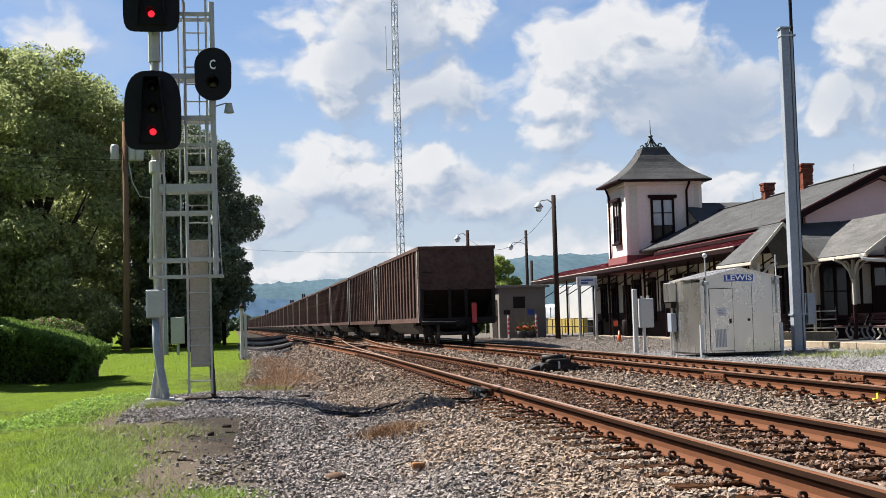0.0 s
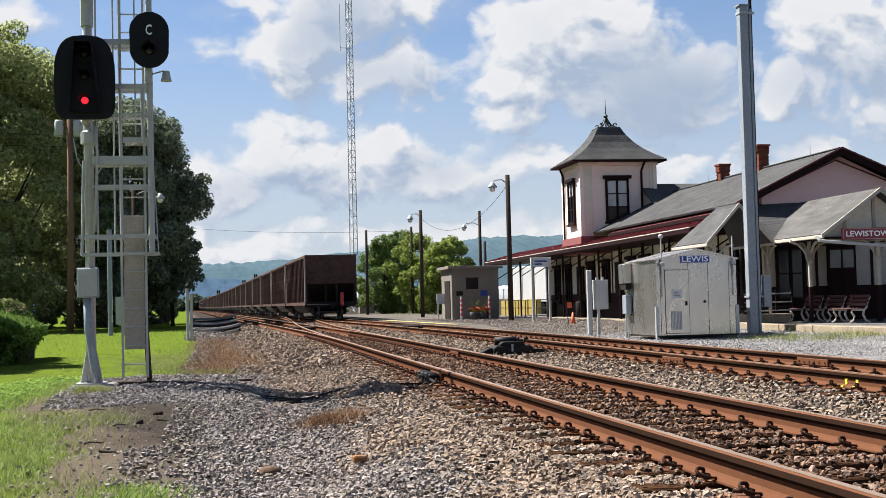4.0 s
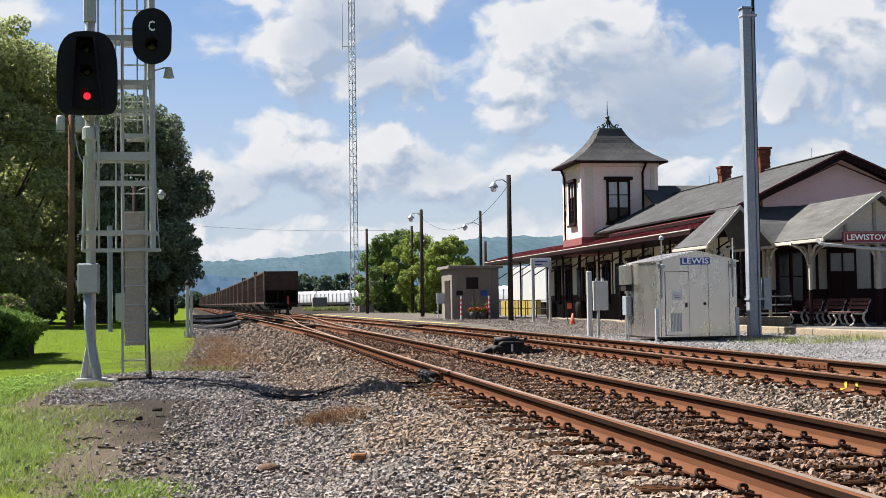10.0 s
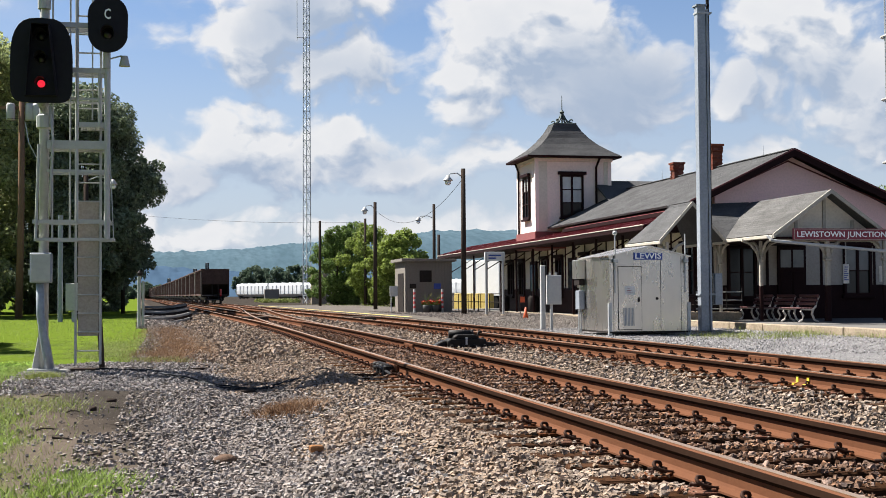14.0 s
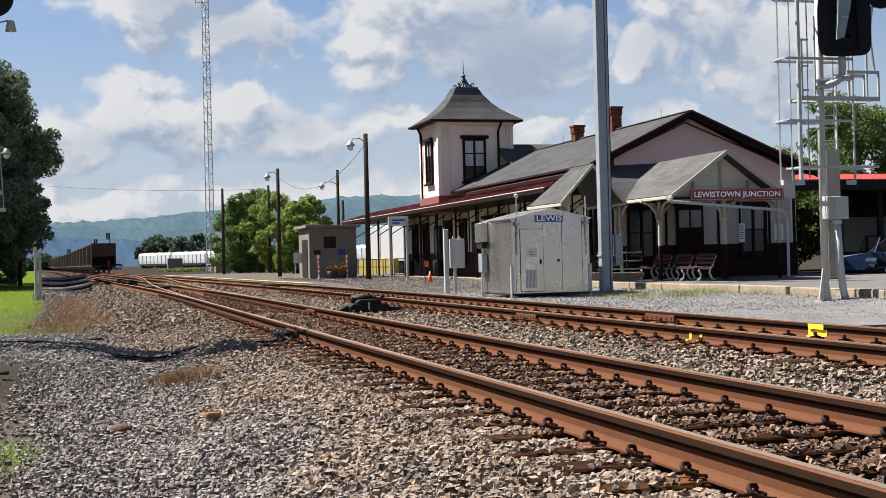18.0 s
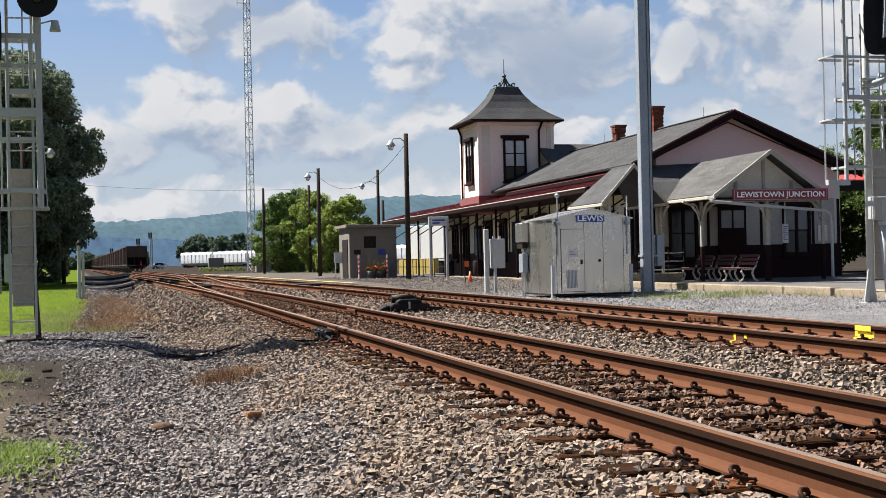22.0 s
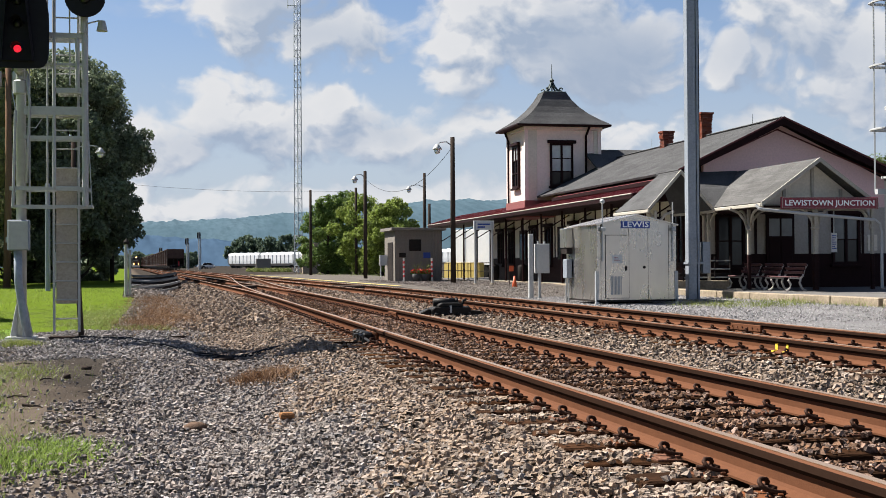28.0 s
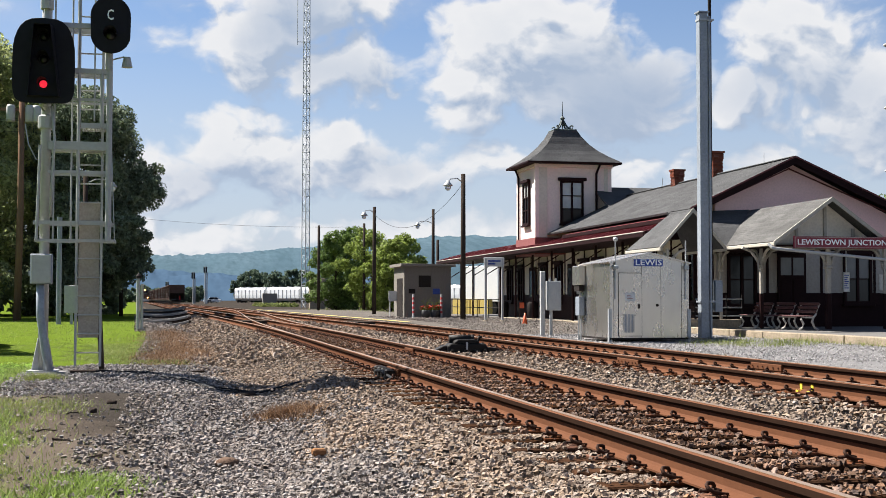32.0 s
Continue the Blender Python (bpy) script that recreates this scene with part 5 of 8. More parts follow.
        part("cap", box(B(), cx - w - 0.07, cx + w + 0.07, cy - w - 0.07, cy + w + 0.07, h1 - 0.03, h1 + 0.05), M["brick"], c)
    # cross roof behind the tower
    shingled(st, [(18.5, 66.2, 4.4), (18.5, 62.0, 5.6), (26.0, 62.0, 6.55), (26.0, 66.2, 5.4)], "shingle", 8)
    part("dormer_roof", plate(B(), [(20.6, 61.6, 6.72), (20.6, 58.5, 5.2), (24.0, 58.5, 5.2), (24.0, 61.6, 6.72)], 0.1), M["shingle"], st)
    # tower
    tx0, tx1, ty0, ty1, tz0, tz1 = 17.47, 21.29, 61.1, 64.45, 3.85, 7.84
    tw = part("tower", box(B(), tx0, tx1, ty0, ty1, 3.3, tz1), M["towerwall"], st, "square pale pink tower")
    for fx in (tx0, tx1):
        for fy in (ty0, ty1):
            part("corner_board", box(B(), fx - 0.09, fx + 0.09, fy - 0.09, fy + 0.09, tz0 + 0.24, tz1 - 0.02), M["towerwall"], tw)
    part("tower_base", box(B(), tx0 - 0.12, tx1 + 0.12, ty0 - 0.12, ty1 + 0.12, tz0 - 0.6, tz0 + 0.24), M["maroon"], tw, "maroon boarded tower base")
    part("cornice", box(B(), tx0 - 0.14, tx1 + 0.14, ty0 - 0.14, ty1 + 0.14, tz1 - 0.22, tz1), M["towerwall"], tw)
    cxm, cym = (tx0 + tx1) / 2 - 0.06, (ty0 + ty1) / 2 - 0.1
    prof = [(1.27, 0.0), (1.17, 0.13), (0.98, 0.36), (0.77, 0.66), (0.58, 1.02), (0.42, 1.42), (0.31, 1.80)]
    hx, hy = (tx1 - tx0) / 2, (ty1 - ty0) / 2
    rings = []
    for s, z in prof:
        rings.append([(cxm + a * hx * s * 1.0, cym + b * hy * s * 1.04, tz1 + 0.02 + z) for a, b in ((-1, -1), (1, -1), (1, 1), (-1, 1))])
    rf = part("tower_roof", ring_mesh(B(), rings), M["shingle"], st, "flared grey shingle tower roof")
    bm = B()
    for (s0, za_), (s1, zb_) in zip(prof, prof[1:]):
        for k in range(3):
            a0, a1 = k / 3, (k + 1) / 3
            sa, sb = s0 + (s1 - s0) * a0, s0 + (s1 - s0) * a1
            z0, z1 = za_ + (zb_ - za_) * a0, za_ + (zb_ - za_) * a1
            lo = [(cxm + a * hx * (sa + 0.003), cym + b * hy * (sa + 0.003) * 1.04, tz1 + 0.027 + z0) for a, b in ((-1, -1), (1, -1), (1, 1), (-1, 1))]
            hi = [(cxm + a * hx * (sb + 0.002), cym + b * hy * (sb + 0.002) * 1.04, tz1 + 0.025 + z1) for a, b in ((-1, -1), (1, -1), (1, 1), (-1, 1))]
            ring_mesh(bm, [lo, hi], caps=False)
    part("shingle_layer", bm, M["shingle"], rf)
    part("eave_board", box(B(), cxm - hx * 1.28, cxm + hx * 1.28, cym - hy * 1.31, cym + hy * 1.31, tz1 - 0.06, tz1 + 0.05), M["trimbrown"], st, "dark maroon eave board", bevel=0.02)
    part("roof_cap", box(B(), cxm - hx * 0.32, cxm + hx * 0.32, cym - hy * 0.32, cym + hy * 0.32, tz1 + 1.80, tz1 + 1.88), M["patina"], st, bevel=0.02)
    fin = part("finial", tube(B(), [(cxm, cym, tz1 + 1.85), (cxm, cym, tz1 + 2.5), (cxm, cym, tz1 + 3.36)], 0.05, 8, 0.012), M["patina"], st, "wrought metal finial with scrolls")
    for s in range(4):
        a = s * math.pi / 2 + math.pi / 4
        ux, uy = math.cos(a), math.sin(a)
        pts = [(cxm + ux * r, cym + uy * r, tz1 + 1.88 + z) for r, z in ((0.56, 0.02), (0.42, 0.06), (0.3, 0.13), (0.19, 0.26), (0.1, 0.42), (0.02, 0.55))]
        part("scroll", tube(B(), pts, 0.05, 6), M["patina"], fin)
        ring = [(cxm + ux * (0.52 + 0.09 * math.cos(t)), cym + uy * (0.52 + 0.09 * math.cos(t)), tz1 + 1.99 + 0.09 * math.sin(t)) for t in [k * 0.7 for k in range(9)]]
        part("scroll", tube(B(), ring, 0.038, 5), M["patina"], fin)
    for w_ in ((cxm - 0.02, ty0 - 0.05, "y", 1.2),):
        window(tw, w_[0], w_[1], tz0 + 0.95, w_[3], 2.15, "y", (2, 3), pale=2)
    window(tw, tx0 - 0.05, cym + 0.1, tz0 + 0.95, 1.15, 2.15, "x", (2, 3), pale=1)
    part("knob", lathe(B(), [(0.0, 0.0), (0.09, 0.03), (0.13, 0.1), (0.05, 0.2), (0.0, 0.22)], 10, (cxm, cym, tz1 + 2.4)), M["patina"], fin)
    part("downspout", tube(B(), [(tx0 - 0.25, ty1 - 0.2, tz1 - 0.05), (tx0 - 0.08, ty1 - 0.25, tz1 - 0.5), (tx0 - 0.08, ty1 - 0.25, tz0 + 0.2)], 0.055, 8), M["trimbrown"], tw, "dark downspout")
    for xx, ww in ((tx0 + 0.28, 0.27), (tx1 - 0.16, 0.12)):
        part("pilaster", box(B(), xx - ww, xx + ww, ty0 - 0.05, ty0, tz0 + 0.24, tz1 - 0.22), M["wallcream"], tw)
    part("downspout", tube(B(), [(tx1 - 0.6, ty0 - 0.35, tz1 - 0.05), (tx1 - 0.72, ty0 - 0.12, tz1 - 0.5), (tx1 - 0.72, ty0 - 0.1, tz0 + 0.9)], 0.06, 8), M["trimbrown"], tw, "dark downspout")
    # end canopies
    gable_canopy(st, 20.5, 37.4, 43.4, 2.0, 2.85, 4.28, 18)
    gable_canopy(st, 17.26, 41.0, 44.4, 1.17, 2.80, 4.12, 12, False, "shingle", 42.9)
    shingled(st, [(18.36, 41.06, 2.84), (18.62, 41.06, 2.86), (20.48, 43.38, 4.3), (17.28, 43.38, 4.16)], "shingle", 14)
    for px_, py_, arms in ((19.0, 39.4, ((1, 0), (0, 1), (0, -1), (-1, 0))), (20.5, 37.7, ((1, 0), (-1, 0))), (22.55, 37.75, ((-1, 0), (0, 1))), (18.9, 42.4, ((0, 1), (0, -1))), 
                           (16.4, 41.2, ((1, 0), (0, 1)))):
        bracket_post(st, px_, py_, 0.04, 2.74, arms, px_ > 18.95, 0.07 if px_ == 20.5 else 0.05)
    part("canopy_ceiling", box(B(), 18.65, 22.45, 37.7, 43.3, 2.70, 2.76), M["trimbrown"], st)
    part("drain_pipe", tube(B(), [(18.24, 37.3, 2.76), (18.3, 37.2, 2.64), (18.45, 37.15, 2.6), (22.3, 37.15, 2.28), (22.5, 37.2, 2.16), (22.56, 37.2, 1.9), (22.56, 37.2, 0.1)], 0.05, 8), M["galvpaint"], st, "white sloping drain pipe")
    # station name board: red with a pale border
    sb = thing("station_sign", pose(20.77, 37.26, 2.925), "red station name board with cream serif lettering", "sign")
    part("board", box(B(), -1.7, 1.7, -0.03, 0.03, -0.19, 0.19), M["signred"], sb, bevel=0.01)
    bm = B()
    for a in ((-1.66, 1.66, 0.155, 0.17), (-1.66, 1.66, -0.17, -0.155), (-1.66, -1.645, -0.17, 0.17), (1.645, 1.66, -0.17, 0.17)):
        box(bm, a[0], a[1], -0.036, -0.03, a[2], a[3])
    part("border", bm, M["trimcream"], sb)
    letters("LEWISTOWN JUNCTION", 0.25, 0.004, M["letterwhite"], sb, pose(0, -0.034, -0.005, 90, 0, 0) @ Matrix.Diagonal((1.13, 1, 1, 1)), bold=0.016)
    # small white notice on a post
    nb = thing("notice_sign", pose(21.6, 38.5, 1.36), "white notice sign with blue print under the canopy", "sign")
    part("panel", box(B(), -0.11, 0.11, -0.015, 0.015, 0.0, 0.64), M["white"], nb, bevel=0.005)
    bm = B()
    for k in range(7):
        box(bm, -0.08, 0.08 - 0.03 * (k % 3), -0.021, -0.0155, 0.53 - k * 0.07, 0.56 - k * 0.07)
    part("print", bm, M["signblue"], nb)
    part("bracket", box(B(), -0.02, 0.02, -0.01, 0.01, 0.64, 1.36), M["galv"], nb)


def bench():
    t = thing("platform_bench", pose(0, 0, 0), "red slatted bench with pale curled cast-iron ends", "bench", "platform benches")
    for s in (-0.6, 0.6):
        for pts in ([(s, 0.34, 0.02), (s, 0.22, 0.10), (s, 0.18, 0.22), (s, 0.27, 0.36), (s, 0.25, 0.44), (s, 0.05, 0.43), (s, -0.15, 0.42), (s, -0.24, 0.5), (s, -0.38, 0.86)],
                    [(s, -0.34, 0.02), (s, -0.2, 0.10), (s, -0.12, 0.28), (s, -0.16, 0.42)]):
            part("end_frame", tube(B(), pts, 0.035, 6), M["benchiron"], t, "pale cast-iron end")
    for k in range(4):
        part("seat_slat", box(B(), -0.64, 0.64, 0.22 - k * 0.115, 0.31 - k * 0.115, 0.45, 0.485), M["benchwood"], t, bevel=0.008)
    for k in range(3):
        part("back_slat", box(B(), -0.64, 0.64, -0.02, 0.02, 0, 0.1, pose(0, -0.25 - k * 0.055, 0.56 + k * 0.125, -20)), M["benchwood"], t, bevel=0.008)
    return t


def build_platform_things():
    b = bench()
    # the row of benches faces the tracks
    b.matrix_world = pose(19.7, 41.3, 0.1, 0, 0, 90)
    copy_thing(b, pose(19.7, 39.7, 0.1, 0, 0, 90))
    copy_thing(b, pose(19.7, 38.1, 0.1, 0, 0, 90))
    # baggage cart under the canopy
    t = thing("baggage_cart", pose(18.9, 44.6 - 2.0, 0.26), "black steel baggage cart rails under the canopy", "cart")
    for k in range(3):
        part("rail", tube(B(), [(-0.9, 0, 0.25 + k * 0.3), (0.9, 0, 0.25 + k * 0.3)], 0.03, 6), M["galv"], t)
    for k in range(4):
        part("stake", tube(B(), [(-0.9 + k * 0.6, 0, 0.0), (-0.9 + k * 0.6, 0, 1.0)], 0.03, 6), M["cardark"], t)
    part("bed", box(B(), -1.0, 1.0, 0.05, 0.85, 0.3, 0.4), M["cardark"], t, bevel=0.01)
    # waste bins along the wall
    for k, (xx, yy) in enumerate(((18.3, 55.0), (18.3, 64.8), (18.2, 70.5))):
        bm = lathe(B(), [(0.0, 0), (0.27, 0), (0.3, 0.1), (0.31, 0.78), (0.27, 0.84), (0.12, 0.92), (0.0, 0.92)], 14)
        solo("waste_bin", bm, M["cardark"], "round black waste bin on the platform", "bin", "waste bins", m=pose(xx, yy, 0.1), smooth=True)
    # small white tubs
    bm = lathe(B(), [(0.0, 0), (0.2, 0), (0.26, 0.35), (0.24, 0.38), (0.0, 0.3)], 14)
    solo("flower_tub", bm, M["white"], "white tub on the platform by the wall", "tub", m=pose(18.2, 53.4, 0.1), smooth=True)


build_station()
build_platform_things()

# ---- signals, hut and poles ----
def signal_head(parent, m, w, h, lamps, lit=None, letter=None, big=True):
    """A black oval background plate with a tapering hooded column of lamps."""
    n = 28
    pts = []
    for k in range(n):
        a = 2 * math.pi * k / n
        c, s = math.cos(a), math.sin(a)
        e = 0.55 if not big else (0.62 if s > 0 else 0.32)
        pts.append((math.copysign(abs(c) ** (e if big else 0.8), c) * w / 2, math.copysign(abs(s) ** (0.8 if s > 0 else e), s) * h / 2))
    if not big:
        r = w / 2
        pts = [(r * math.cos(2 * math.pi * k / n), r * math.sin(2 * math.pi * k / n) + ((h / 2 - r) if math.sin(2 * math.pi * k / n) >= 0 else -(h / 2 - r))) for k in range(n)]
    head = part("signal_head", prism(B(), pts, -0.02, 0.02), M["black"], parent, "black oval signal head", bevel=0.006)
    head.matrix_basis = m
    part("back_box", box(B(), -w * 0.2, w * 0.2, 0.02, 0.3, -h * 0.4, h * 0.4), M["black"], head, bevel=0.03)
    if big:
        # tapered shroud open to the front
        bm = B()
        ring_mesh(bm, [[(-w * 0.27, -0.02, -h * 0.42), (w * 0.27, -0.02, -h * 0.42), (w * 0.15, -0.02, h * 0.40), (-w * 0.15, -0.02, h * 0.40)],
                       [(-w * 0.24, -0.10, -h * 0.42), (w * 0.24, -0.10, -h * 0.42), (w * 0.13, -0.34, h * 0.38), (-w * 0.13, -0.34, h * 0.38)]], caps=False)
        part("shroud", bm, M["black"], head)
    for k, z in enumerate(lamps):
        r = (0.058 if k == lit else 0.07) if big else 0.08
        lens = part("lens", lathe(B(), [(0.0, 0.0), (r, 0.0), (r * 0.8, 0.03), (0.0, 0.045)], 18), M["red_lens" if k == lit else "dark_lens"], head, "lit red lens" if k == lit else "dark lens", True)
        lens.matrix_basis = pose(0, -0.022, z, 90, 0, 0)
        arc = [[(rr * math.cos(t), -0.02 - dd, z + rr * math.sin(t)) for t in [math.pi * (-0.08 + 1.16 * q / 10) for q in range(11)]] for rr, dd in ((r + 0.02, 0), (r + 0.02, 0.24))]
        part("visor", ring_mesh(B(), arc, closed=False, caps=False), M["black"], head)
    if letter:
        letters(letter, 0.225, 0.004, M["letterwhite"], head, pose(-0.005, -0.026, 0.145, 90, 0, 0) @ Matrix.Diagonal((0.66, 1, 1, 1)), bold=0.012)
    return head


def ladder(parent, x, y, z0, z1, w=0.41, slope=0.0, panel=None):
    """Signal ladder of two stiles and round rungs, with an optional climb-guard panel."""
    for s in (-w / 2, w / 2):
        part("stile", box(B(), x + s - 0.018, x + s + 0.018, y - 0.025, y + 0.025, z0, z1), M["galvpaint"], parent)
    rung = mesh_of(tube(B(), [(-w / 2, 0, 0), (w / 2, 0, 0)], 0.013, 6), "rung", M["galvpaint"])
    z = z0 + 0.21
    while z < z1:
        piece("rung", rung, parent, pose(x, y, z))
        z += 0.29
    if panel:
        part("climb_guard", box(B(), x - w / 2 + 0.03, x + w / 2 - 0.03, y + 0.03, y + 0.05, panel[0], panel[1]), M["beige"], parent, "beige climb-guard panel")


def mast_base(parent):
    part("footing", box(B(), -0.32, 0.36, -0.3, 0.3, -0.3, 0.05), M["footing"], parent, "concrete footing", bevel=0.02)
    part("base_plate", box(B(), -0.22, 0.22, -0.2, 0.2, 0.05, 0.075), M["galvpaint"], parent)
    for a in range(4):
        bm = prism(B(), [(0.05, 0.08), (0.17, 0.08), (0.08, 0.56), (0.05, 0.56)], -0.012, 0.012)
        g = part("gusset", bm, M["galvpaint"], parent)
        g.matrix_basis = pose(0, 0, 0, 0, 0, 20 + 90 * a)


def build_left_signal():
    t = thing("signal_mast", pose(-2.09, 20.3, -0.08), "tall silver signal mast with black heads and a red light lit", "signal", "signal masts")
    mast_base(t)
    part("mast", tube(B(), [(0, 0, 0.05), (0, 0, 9.0)], 0.075, 14), M["galvpaint"], t, smooth=True)
    part("conduit", tube(B(), [(0.12, -0.14, 0.0), (0.05, -0.14, 0.35), (-0.03, -0.14, 0.9), (-0.04, -0.13, 1.45)], 0.06, 10), M["polegrey"], t, "dark grey cable conduit", True)
    jb = part("junction_box", box(B(), -0.18, 0.14, -0.24, -0.08, 1.38, 1.84), M["polegrey"], t, "grey junction box", bevel=0.015)
    part("door", box(B(), -0.16, 0.12, -0.252, -0.24, 1.40, 1.82), M["galvpaint"], jb, bevel=0.004)
    part("latch", box(B(), -0.205, -0.18, -0.2, -0.15, 1.5, 1.58), M["galv"], jb)
    for z, xa, xb, thick in ((2.05, -0.14, 1.05, 0.022), (2.32, -0.16, 1.0, 0.03), (3.10, 0.05, 0.97, 0.024), (4.22, 0.05, 0.95, 0.02), (4.66, 0.05, 0.97, 0.04), (5.36, 0.05, 0.9, 0.04), (6.4, 0.05, 0.97, 0.03)):
        for yy in (-0.08, 0.32):
            part("platform_bar", box(B(), xa, xb, yy - thick * 0.6, yy + thick * 0.6, z - thick, z + thick), M["galvpaint"], t)
    for yy in (-0.08, 0.32):
        part("platform_bar", box(B(), 0.05, 0.94, yy - 0.03, yy + 0.03, 3.44, 3.57), M["galvpaint"], t, "deep platform channel")
    for x in (-0.12, 1.03):
        part("platform_bar", box(B(), x - 0.02, x + 0.02, -0.06, 0.3, 2.03, 2.07), M["galvpaint"], t)
    slat = mesh_of(box(B(), -0.006, 0.006, -0.06, 0.3, 0.0, 0.05), "grating_slat", M["galvpaint"])
    for k in range(10):
        piece("grating_slat", slat, t, pose(0.55 + k * 0.036, 0, 3.79))
    for k in range(16):
        piece("grating_slat", slat, t, pose(0.1 + k * 0.055, 0, 3.52))
    for yy in (-0.08, 0.32):
        part("grating_edge", box(B(), 0.52, 0.9, yy - 0.012, yy + 0.012, 3.78, 3.86), M["galvpaint"], t)
    part("short_post", tube(B(), [(0.83, -0.08, 3.8), (0.83, -0.08, 4.66)], 0.03, 8), M["galvpaint"], t)
    for x, z0, z1, r in ((0.94, 2.05, 6.6, 0.045), (0.49, 2.3, 6.6, 0.026), (0.13, 2.05, 6.4, 0.014), (0.39, 2.05, 6.4, 0.014), (0.72, 3.9, 6.4, 0.012)):
        part("upright", tube(B(), [(x, -0.08, z0), (x, -0.08, z1)], r, 8), M["galvpaint"], t)
    part("upright", tube(B(), [(-0.11, -0.1, 2.05), (-0.07, -0.1, 3.5)], 0.022, 8), M["galvpaint"], t)
    part("upright", tube(B(), [(0.94, 0.32, 2.05), (0.94, 0.32, 6.6)], 0.03, 8), M["galvpaint"], t)
    part("stay_cable", tube(B(), [(0.98, -0.08, 3.5), (1.04, -0.08, 2.07)], 0.008, 5), M["galv"], t)
    part("cable_loop", tube(B(), [(0.09, -0.1, 4.1), (0.14, -0.12, 3.6), (0.11, -0.1, 3.0), (0.09, -0.1, 2.4)], 0.02, 6), M["galvpaint"], t, smooth=True)
    ladder(t, 0.65, 0.12, 0.12, 6.9, 0.37, 0, (0.56, 2.65))
    part("kick_board", box(B(), 0.4, 0.95, 0.0, 0.25, 0.02, 0.06), M["poledark"], t)
    part("prop", box(B(), 0.82, 0.9, 0.2, 0.26, 0.02, 1.0, pose(0, 0, 0, 0, -3, 0)), M["poledark"], t, "dark prop behind the ladder")
    for z in (3.75, 4.15):
        part("clamp", lathe(B(), [(0.09, 0), (0.12, 0.02), (0.12, 0.2), (0.09, 0.22)], 12, (0, 0, z)), M["galvpaint"], t)
    part("head_bracket", tube(B(), [(0, 0, 3.95), (-0.02, -0.12, 4.1), (-0.03, -0.16, 4.4)], 0.07, 8), M["galvpaint"], t)
    part("head_bracket", tube(B(), [(0, -0.05, 5.6), (0, -0.05, 6.3)], 0.10, 10), M["galvpaint"], t)
    signal_head(t, pose(-0.015, -0.30, 4.76), 0.91, 1.30, (0.36, 0.02, -0.36), 2)
    signal_head(t, pose(-0.015, -0.30, 6.70), 0.91, 1.30, (0.36, 0.02, -0.36), 2)
    part("head_pole", tube(B(), [(0.93, -0.1, 4.7), (0.93, -0.1, 5.3)], 0.06, 10), M["galvpaint"], t)
    signal_head(t, pose(0.96, -0.3, 5.35), 0.60, 0.88, (-0.16,), None, "C", False)
    lamp = part("service_lamp", tube(B(), [(0.98, -0.1, 4.85), (1.15, -0.1, 4.9), (1.2, -0.1, 4.88)], 0.012, 6), M["galv"], t, "small service lamp")
    part("shade", lathe(B(), [(0.0, 0.1), (0.05, 0.1), (0.085, -0.06), (0.0, -0.05)], 12, (1.2, -0.1, 4.8)), M["galvpaint"], lamp)
    # cables that run from the mast across the gravel
    for k in range(3):
        pts = [(-1.3, 20.2), (-0.9, 20.25 - 0.1 * k), (-0.45, 19.8 - 0.22 * k), (-0.05, 18.9 - 0.15 * k), (0.35, 18.1 + 0.05 * k), (0.8, 17.6 + 0.16 * k), (1.3, 17.75 + 0.1 * k), (1.8, 18.4 + 0.2 * k), (2.3, 19.4 + 0.2 * k), (2.75, 20.6)]
        fine = []
        for (xa, ya), (xb, yb) in zip(pts, pts[1:]):
            for q in range(4):
                s_ = q / 4
                x, y = xa + (xb - xa) * s_, ya + (yb - ya) * s_ + 0.05 * math.sin(5.0 * (xa + (xb - xa) * s_) + k * 2)
                fine.append((x, y, ground_z(x, y) + 0.035 + 0.012 * math.sin(9 * x + k)))
        solo("ground_cable", tube(B(), fine, 0.009, 5), M["rubber"], "black signal cable lying on the gravel", "cable", "ground cables", smooth=True)


